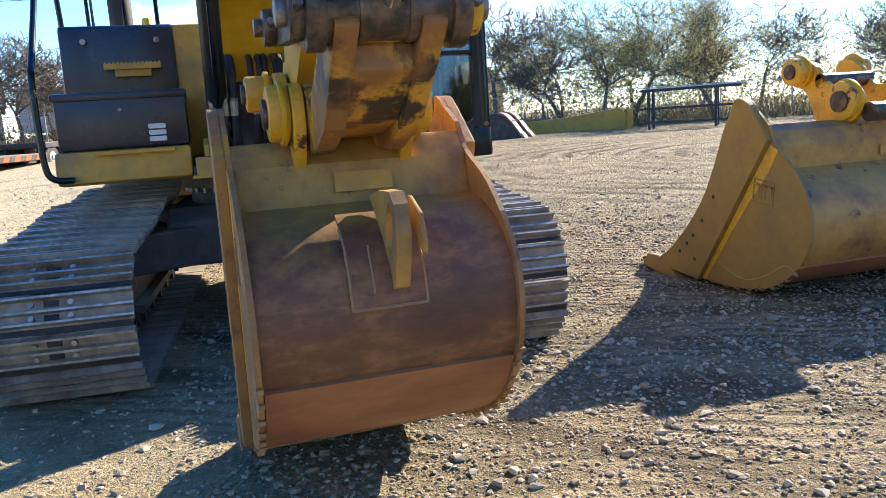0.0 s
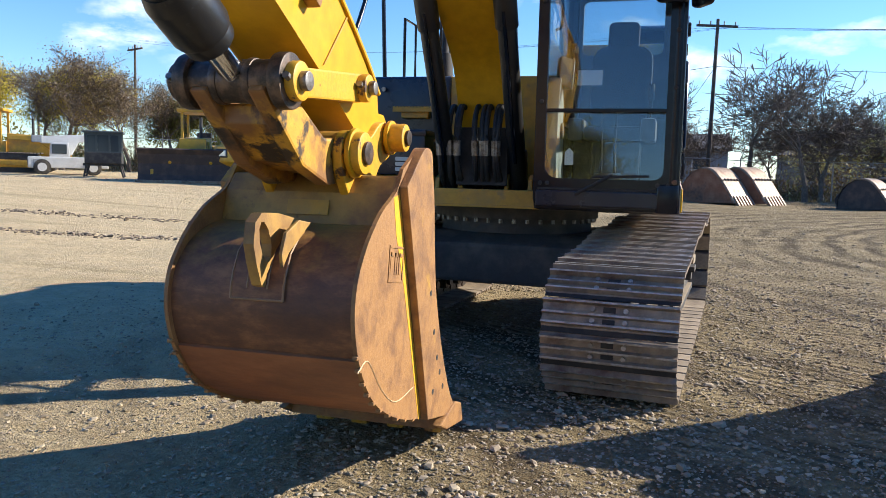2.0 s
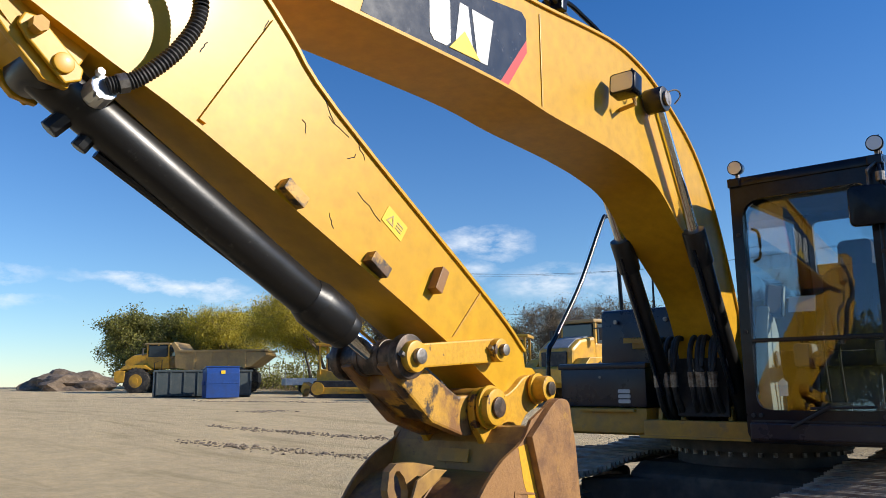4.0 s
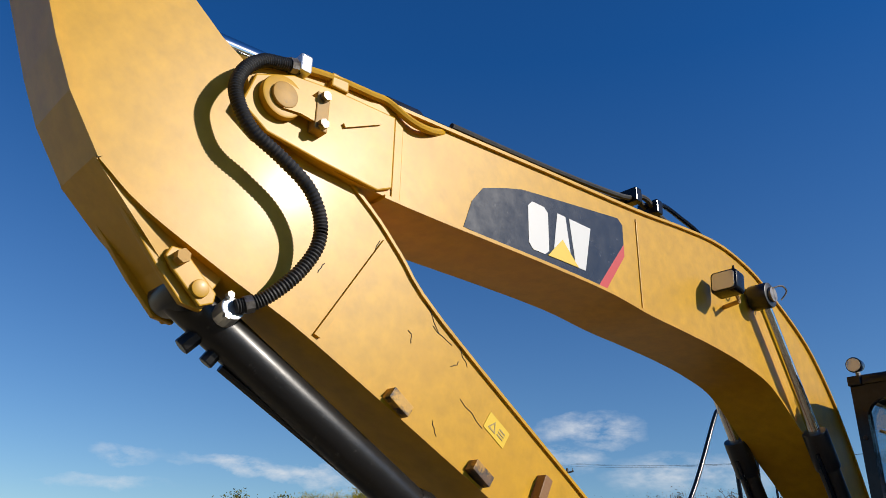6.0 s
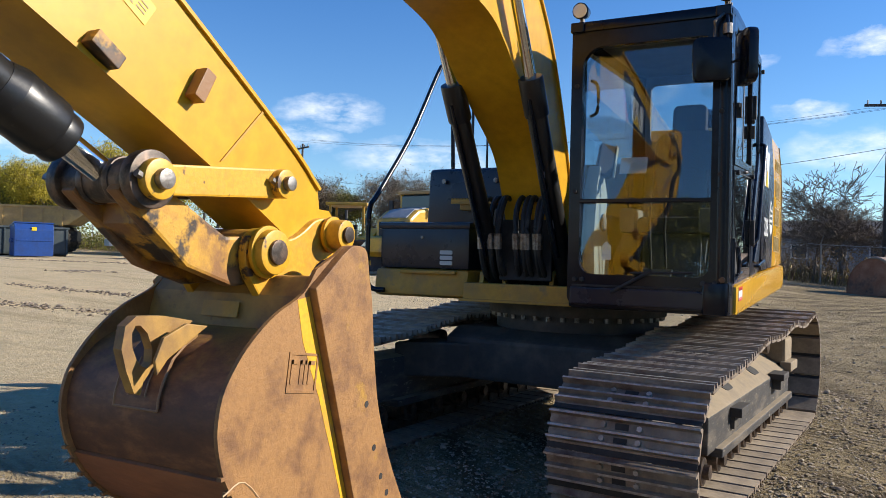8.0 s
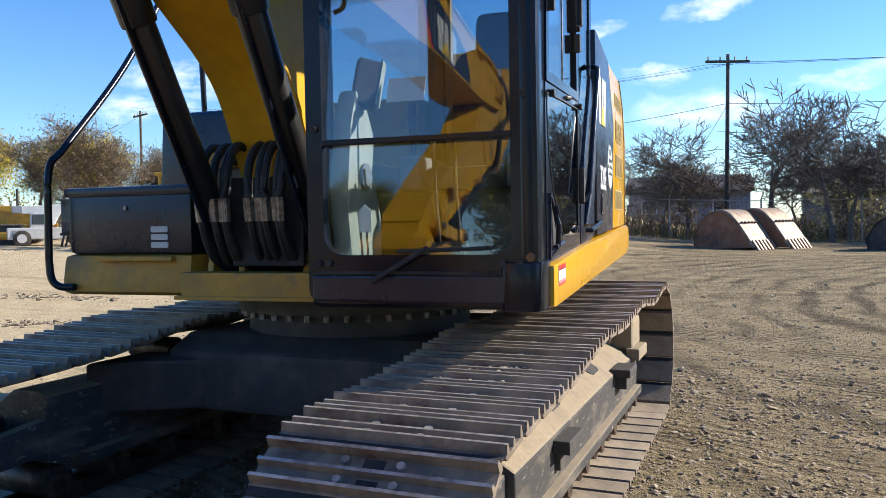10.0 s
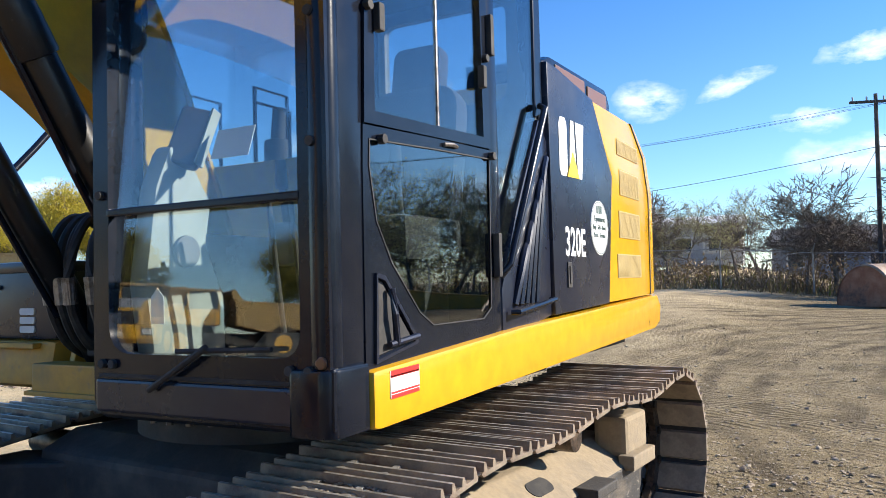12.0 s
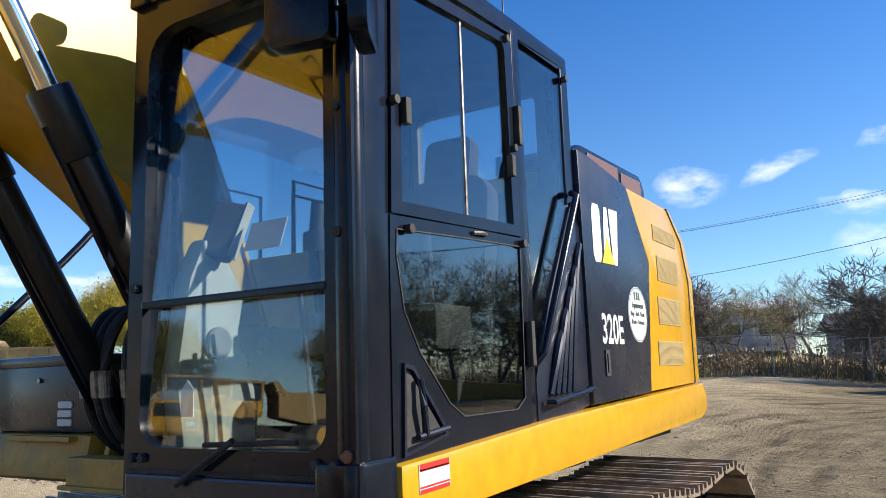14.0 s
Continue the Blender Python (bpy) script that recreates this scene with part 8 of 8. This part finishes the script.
adt = dump_truck("yellow articulated dump truck with a grey hood, nose forward")
put(adt, -13.1, 24.3, -8)
again(adt, -45.4, 24.3, -52, 1.0)
again(adt, -21.7, -21.2, 150, 0.8)
again(adt, -19.1, -23.5, 215, 0.8)
tube_lying = part("steel_tube", rod((-11.4, 17.2, rise(-11.4, 17.2) + 0.10), (-10.5, 17.5, rise(-10.5, 17.5) + 0.10), 0.11, seg=14), YELLOW_FAR)
tagged(tube_lying, "short yellow steel tube lying on the dirt", "tube")


def dozer(label, blade=True, canopy_glass=False):
    """Track-type dozer, nose to -y."""
    ob = thing("bulldozer", label, "bulldozer", "bulldozers")
    for sx in (-1, 1):
        shape = [(-1.9, 0.15), (-1.6, 0.02), (1.6, 0.02), (1.95, 0.25), (2.0, 0.6), (1.75, 0.95), (-1.5, 0.9), (-1.95, 0.55)]
        trk = part("track", slab(shape, *sorted((sx * 0.75, sx * 1.25)), "x", bevel=0.03), FAR_BLACK, ob)
        part("track_frame", slab([(-1.6, 0.25), (1.5, 0.25), (1.5, 0.6), (-1.6, 0.6)], *sorted((sx * 1.2, sx * 1.28)), "x", bevel=0.03), YELLOW_FAR, trk)
        for k in range(22):
            a = k / 22
            part("grouser", box((min(sx * 0.74, sx * 1.26), -1.7 + 3.4 * a, 0.90), (max(sx * 0.74, sx * 1.26), -1.66 + 3.4 * a, 0.96)), TYRE, trk)
        part("sprocket", rod((sx * 1.2, 1.55, 0.55), (sx * 1.32, 1.55, 0.55), 0.35, seg=18), YELLOW_FAR, trk)
        part("push_arm", slab([(-2.5, 0.25), (0.3, 0.4), (0.3, 0.55), (-2.5, 0.55)], *sorted((sx * 1.34, sx * 1.46)), "x", bevel=0.02), YELLOW_FAR, ob)
    part("engine_hood", slab([(-1.95, 0.8), (-1.95, 1.75), (-0.1, 1.85), (-0.1, 0.8)], -0.5, 0.5, "x", bevel=0.06), YELLOW_FAR, ob)
    part("body", slab([(-0.1, 0.7), (-0.1, 1.5), (0.5, 1.3), (1.6, 1.6), (1.8, 1.55), (1.8, 0.6)], -0.7, 0.7, "x", bevel=0.05), YELLOW_FAR, ob)
    part("exhaust", rod((0.2, -1.1, 1.8), (0.2, -1.1, 2.6), 0.06, seg=10), FAR_BLACK, ob)
    part("seat", add_box(box((-0.3, 0.7, 1.4), (0.3, 1.2, 1.6), 0.05), (-0.3, 1.15, 1.5), (0.3, 1.3, 2.1), bevel=0.05), FAR_BLACK, ob)
    for sx in (-1, 1):
        for y in (0.1, 1.6):
            part("canopy_post", box((sx * 0.72 - 0.05, y - 0.05, 1.3), (sx * 0.72 + 0.05, y + 0.05, 2.9), 0.01), YELLOW_FAR, ob)
    part("canopy_roof", box((-0.9, -0.1, 2.86), (0.9, 1.8, 3.0), 0.04), YELLOW_FAR, ob)
    part("ripper", slab([(1.8, 0.5), (2.6, 0.9), (2.75, 0.5), (2.6, 0.1), (2.5, 0.5), (1.8, 0.8)], -0.5, 0.5, "x", bevel=0.03), YELLOW_FAR, ob)
    for sx in (-1, 1):
        part("lift_cylinder", rod((sx * 0.55, -1.4, 1.6), (sx * 0.75, -2.5, 0.8), 0.06, seg=10), YELLOW_FAR, ob)
    if blade:
        line = [(-2.62, 0.05), (-2.5, 0.35), (-2.46, 0.75), (-2.55, 1.12), (-2.68, 1.3)]
        b = bmesh.new()
        add_ribbon(b, line, -1.9, 1.9, -0.07)
        part("blade", b, DARK_RUST, ob, "dark rusty dozer blade")
        part("blade_edge", box((-1.95, -2.72, 0.02), (1.95, -2.6, 0.14), 0.01), WORN_EDGE, ob)
    return ob


dz = dozer("yellow bulldozer with a dark rusty blade and open canopy")
put(dz, -17.1, 21.1, 25)
loader = dozer("yellow crawler loader with raised lift arms", blade=False)
for sx in (-1, 1):
    part("lift_arm", slab([(-0.2, 1.55), (-0.2, 1.75), (-1.6, 1.75), (-2.7, 0.95), (-2.7, 0.75), (-1.6, 1.5)], *sorted((sx * 0.62, sx * 0.74)), "x", bevel=0.02), YELLOW_FAR, loader)
put(loader, -29.0, 23.2, 122, 1.0)
again(dz, -24, -42, 150, 1.1)


def crane_truck():
    ob = thing("carry_deck_crane", "small white carry-deck crane with a low cab", "crane")
    part("chassis", box((-2.3, -1.05, 0.45), (2.3, 1.05, 1.15), 0.06), WHITE, ob)
    part("cab", slab([(-1.1, 1.1), (-1.05, 1.95), (-0.8, 2.05), (0.0, 2.05), (0.1, 1.1)], -1.0, -0.1, "y", bevel=0.05), WHITE, ob)
    part("cab_window", box((-0.95, -1.03, 1.35), (-0.1, -0.97, 1.95), 0.03), CAB_GLASS, ob)
    part("boom", slab([(-1.6, 2.0), (-1.6, 2.45), (3.2, 2.75), (3.2, 2.45), (0.6, 2.1), (0.2, 1.3), (-0.4, 1.3), (-0.6, 2.0)], 0.0, 0.45, "y", bevel=0.04), WHITE, ob)
    part("boom_head", box((-2.1, -0.1, 2.05), (-1.5, 0.6, 2.5), 0.04), GREY_SIDING, ob)
    part("grille", box((-2.34, -0.6, 0.6), (-2.28, 0.6, 1.0), 0.02), FAR_BLACK, ob)
    part("side_hatch", box((-2.0, -1.08, 0.6), (-1.3, -1.04, 1.0), 0.02), GREY_SIDING, ob)
    for x in (-1.5, 1.4):
        for sy in (-1, 1):
            t = part("wheel", rod((x, sy * 0.75, 0.5), (x, sy * 1.12, 0.5), 0.5, seg=24, bevel=0.06), TYRE, ob, smooth=True)
            part("rim", rod((x, sy * 1.05, 0.5), (x, sy * 1.14, 0.5), 0.27, seg=16), WHITE, t)
    return ob


put(crane_truck(), -25.3, 23.0, 42, 0.72)


def cab_on_stand():
    ob = thing("spare_cab", "dark green spare machine cab on a trestle stand", "machine cab")
    part("body", add_ring_slab(bmesh.new(), round_rect(-0.85, 0.75, 0.85, 2.3, 0.06), round_rect(-0.72, 1.35, 0.72, 2.15, 0.05), -0.75, -0.68, "y"), GREY_BIN, ob)
    part("body_back", add_ring_slab(bmesh.new(), round_rect(-0.85, 0.75, 0.85, 2.3, 0.06), round_rect(-0.72, 1.35, 0.72, 2.15, 0.05), 0.68, 0.75, "y"), GREY_BIN, ob)
    part("lower_body", box((-0.86, -0.76, 0.72), (0.86, 0.76, 1.3), 0.04), FAR_BLACK, ob)
    part("roof", box((-0.95, -0.85, 2.25), (0.95, 0.85, 2.36), 0.04), GREY_BIN, ob)
    for u in (-0.3, 0.3):
        part("mullion", box((u - 0.04, -0.76, 1.3), (u + 0.04, -0.70, 2.2)), GREY_BIN, ob)
    for sx in (-1, 1):
        part("side_pillar", box((min(sx * 0.80, sx * 0.86), -0.1, 1.3), (max(sx * 0.80, sx * 0.86), 0.05, 2.25)), GREY_BIN, ob)
    part("glazing", box((-0.72, -0.71, 1.35), (0.72, -0.70, 2.15)), CAB_GLASS, ob)
    for x in (-0.75, 0.75):
        for y in (-0.6, 0.6):
            part("stand_leg", rod((x * 1.25, y, 0), (x, y, 0.75), 0.05, seg=6), FAR_BLACK, ob)
    part("stand_beam", box((-0.95, -0.65, 0.62), (0.95, -0.55, 0.75)), FAR_BLACK, ob)
    return ob


put(cab_on_stand(), -22.1, 21.5, 35, 0.85)


def roll_off():
    ob = thing("roll_off_container", "long grey-green open roll-off waste container", "container")
    b = bmesh.new()
    for lo, hi in (((-3.1, -1.2, 0.2), (3.1, -1.12, 1.75)), ((-3.1, 1.12, 0.2), (3.1, 1.2, 1.75)), ((-3.1, -1.2, 0.2), (-3.02, 1.2, 1.75)), ((3.02, -1.2, 0.2), (3.1, 1.2, 1.75)), ((-3.1, -1.2, 0.15), (3.1, 1.2, 0.25))):
        add_box(b, lo, hi)
    part("body", b, GREY_BIN, ob)
    for k in range(8):
        x = -3.0 + k * 0.85
        part("rib", box((x, -1.28, 0.15), (x + 0.1, -1.2, 1.75), 0.01), GREY_BIN, ob)
    part("rim", box((-3.15, -1.3, 1.72), (3.15, -1.15, 1.84), 0.02), GREY_BIN, ob)
    part("skid", box((-3.1, -0.6, 0), (3.1, -0.45, 0.2)), FAR_BLACK, ob)
    part("skid", box((-3.1, 0.45, 0), (3.1, 0.6, 0.2)), FAR_BLACK, ob)
    return ob


put(roll_off(), -35.75, 18.25, 62, 0.82)


def blue_bin():
    ob = thing("front_load_dumpster", "blue steel front-load waste dumpster", "dumpster")
    part("body", slab([(-0.75, 0.1), (0.75, 0.1), (0.75, 1.75), (-0.55, 1.95), (-0.75, 1.6)], -1.0, 1.0, "x", bevel=0.03), BLUE_BIN, ob)
    part("lid", slab([(-0.6, 1.97), (0.8, 1.76), (0.8, 1.82), (-0.6, 2.03)], -1.03, 1.03, "x"), BLUE_BIN, ob)
    part("pocket", box((-1.1, -0.3, 0.85), (-0.98, 0.4, 1.1), 0.02), BLUE_BIN, ob)
    part("pocket", box((0.98, -0.3, 0.85), (1.1, 0.4, 1.1), 0.02), BLUE_BIN, ob)
    part("crease", box((-0.9, -0.78, 0.95), (0.9, -0.74, 1.02), 0.01), BLUE_BIN, ob)
    part("label", box((-0.15, -0.79, 1.55), (0.1, -0.765, 1.75)), DECAL_YELLOW, ob)
    return ob


bb = blue_bin()
put(bb, -32.85, 17.45, 66, 0.84)
again(bb, -58, 10.5, 30, 0.95)


def flat_trailer():
    ob = thing("low_loader_trailer", "black low-loader trailer with a plank deck and orange edge stripes", "trailer")
    part("gooseneck", slab([(-1.2, 0.95), (-1.2, 1.45), (2.2, 1.45), (2.2, 1.1), (0.4, 0.95)], -1.15, 1.15, "x", bevel=0.04), FAR_BLACK, ob)
    part("bulkhead", box((-1.25, 0.3, 0.1), (1.25, 0.7, 1.5), 0.04), FAR_BLACK, ob)
    part("engine_box", box((-0.9, -1.0, 1.45), (0.3, 0.1, 2.2), 0.05), FAR_BLACK, ob)
    for k in range(9):
        part("deck_plank", box((-1.25 + k * 0.28, 0.8, 0.62), (-1.0 + k * 0.28, 7.5, 0.70), 0.01), WOOD, ob)
    part("deck_frame", box((-1.28, 0.7, 0.40), (1.28, 7.5, 0.62), 0.02), FAR_BLACK, ob)
    part("side_rail", box((1.27, 0.8, 0.42), (1.33, 7.4, 0.66), 0.01), FAR_BLACK, ob)
    for k in range(9):
        part("stripe", slab([(1.0 + k * 0.7, 0.44), (1.35 + k * 0.7, 0.44), (1.45 + k * 0.7, 0.64), (1.1 + k * 0.7, 0.64)], 1.33, 1.335, "x"), ORANGE, ob)
    part("ramp", slab([(0.4, 0.03), (1.3, 0.60), (1.3, 0.68), (0.3, 0.06)], -1.2, 1.2, "x"), WOOD, ob)
    for y in (8.0, 9.2):
        for sx in (-1, 1):
            wheel(ob, sx * 0.95, y, 0.48, 0.5, sx, GALV)
    part("rear_frame", box((-1.25, 7.5, 0.9), (1.25, 10.0, 1.15), 0.03), FAR_BLACK, ob)
    return ob


put(flat_trailer(), -9.3, 19.6, -24, 0.84)


def spare_bucket(label, half, mat, edge_mat):
    """A large loose bucket lying mouth down, back up; opening to +x."""
    ob = thing("spare_bucket", label, "excavator bucket", "row of loose buckets")
    prof = smooth_line([(-1.25, 0.02), (-1.22, 0.55), (-0.98, 1.08), (-0.55, 1.42), (-0.10, 1.48), (0.30, 1.28), (0.75, 0.72), (1.15, 0.10)], 4)
    b = bmesh.new()
    add_ribbon(b, prof[:-6], -half, half, -0.05)
    part("shell", b, mat, ob, smooth=True)
    for sx in (-1, 1):
        part("side_plate", slab(prof, *sorted((sx * half, sx * (half - 0.05))), "x", bevel=0.01), mat, ob)
        part("side_edge", tube([(sx * half, u, v) for u, v in prof[14:]], 0.05, 6), edge_mat, ob)
    eb = bmesh.new()
    add_ribbon(eb, prof[-14:], -half - 0.02, half + 0.02, 0.05)
    part("lip_plate", eb, edge_mat, ob)
    n = 6
    for k in range(n):
        x = -half + 0.12 + (2 * half - 0.24) * k / (n - 1)
        part("tooth", slab([(1.0, 0.34), (1.08, 0.40), (1.34, 0.02), (1.22, 0.0)], x - 0.07, x + 0.07, "x", bevel=0.01), edge_mat, ob)
        part("rivet", rod((x, 0.62, 1.02), (x, 0.66, 1.07), 0.05, seg=8), DARK_RUST, ob)
    for sx in (-1, 1):
        part("ear", slab([(-1.45, 0.25), (-1.2, 0.2), (-1.15, 0.75), (-1.35, 0.72), (-1.5, 0.5)], *sorted((sx * 0.28, sx * 0.36)), "x", bevel=0.02), mat, ob)
    return ob


sb = spare_bucket("large rusty brown excavator bucket lying mouth down", 0.8, RUST, WORN_EDGE)
sb2 = spare_bucket("large dark excavator bucket lying mouth down", 0.75, DARK_RUST, WORN_EDGE)
put(sb, 3.4, 27.3, -120, 1.0)
again(sb, 4.7, 28.7, -120, 1.05)
put(sb2, 9.0, 26.6, -120, 0.82)
again(sb2, 10.0, 27.9, -120, 0.85)
again(sb2, 12.6, 26.2, -120, 0.8)
again(sb2, 13.5, 27.5, -120, 0.82)


def rack_and_boom():
    ob = thing("steel_rack", "dark welded steel rack with stacked pipes", "rack", "", Matrix.Translation((20.2, 23.6, 0)) @ Matrix.Rotation(radians(-40), 4, "Z"))
    for x in (-1.4, 1.4):
        for y in (-0.8, 0.8):
            part("upright", box((x - 0.06, y - 0.06, 0), (x + 0.06, y + 0.06, 2.0)), FAR_BLACK, ob)
    for z in (0.5, 1.1, 1.9):
        for y in (-0.8, 0.8):
            part("rail", box((-1.8, y - 0.05, z), (2.4, y + 0.05, z + 0.09)), FAR_BLACK, ob)
    for k in range(5):
        part("pipe", rod((-1.6, -0.6 + 0.3 * k, 1.98), (2.6, -0.6 + 0.3 * k, 2.0), 0.05, seg=8), GALV, ob)
    ob = thing("loose_boom", "long dusty yellow loader boom lying on the ground", "boom", "", Matrix.Translation((17.2, 29.5, 0)) @ Matrix.Rotation(radians(-24), 4, "Z"))
    part("beam", slab([(-3.2, 0.1), (3.2, 0.1), (3.4, 0.7), (2.8, 1.3), (0.4, 1.0), (-3.2, 0.75)], -0.4, 0.4, "y", bevel=0.05), YELLOW_DUSTY, ob)
    part("end_plate", box((3.1, -0.55, 0.0), (3.4, 0.55, 1.2), 0.03), YELLOW_DUSTY, ob)
    ob = thing("low_picket_fence", "low brown picket fence panel on the grass", "fence", "", Matrix.Translation((14.8, 31.8, 0)) @ Matrix.Rotation(radians(-14), 4, "Z"))
    for k in range(9):
        part("picket", box((-2.4 + 0.6 * k, -0.04, 0), (-2.32 + 0.6 * k, 0.04, 1.45)), WOOD, ob)
    part("cross_rail", box((-2.5, -0.03, 0.9), (2.6, 0.03, 1.0)), WOOD, ob)


rack_and_boom()

heap = bmesh.new()
bmesh.ops.create_icosphere(heap, subdivisions=4, radius=1.0)
for v in heap.verts:
    k = 1 + 0.25 * noise.noise(v.co * 2.1) + 0.1 * noise.noise(v.co * 6)
    v.co = Vector((v.co.x * 4.2 * k, v.co.y * 3.2 * k, max(-0.2, v.co.z) * 1.5 * k))
tagged(part("dirt_mound", heap, EARTH, None, m=Matrix.Translation((-60.5, 22.5, rise(-60, 22)))), "brown heap of loose earth", "earth heap")


def pickup_bed():
    ob = thing("utility_trailer", "small white utility trailer with low sides", "trailer", "", Matrix.Translation((-38.2, 27.6, rise(-38, 27))) @ Matrix.Rotation(radians(60), 4, "Z"))
    part("bed", box((-1.3, -0.9, 0.55), (1.3, 0.9, 1.0), 0.03), WHITE, ob)
    for sx in (-1, 1):
        part("wheel", rod((0.2, sx * 0.75, 0.36), (0.2, sx * 0.95, 0.36), 0.36, seg=18), TYRE, ob)
    part("drawbar", box((1.3, -0.05, 0.45), (2.3, 0.05, 0.55)), FAR_BLACK, ob)


pickup_bed()

# the second yellow bucket standing near the machine
yb = thing("yellow_bucket", "large yellow excavator bucket standing on the gravel", "excavator bucket", "", Matrix.Translation((3.95, 2.36, 0)) @ Matrix.Translation((0, -2.9, 0.03)) @ Matrix.Rotation(radians(17), 4, "X") @ Matrix.Diagonal((1.18, 1.18, 1.18, 1)) @ Matrix.Translation((0, 2.9, -0.03)))
digging_bucket(yb, 0.80, worn=False, eye=False)
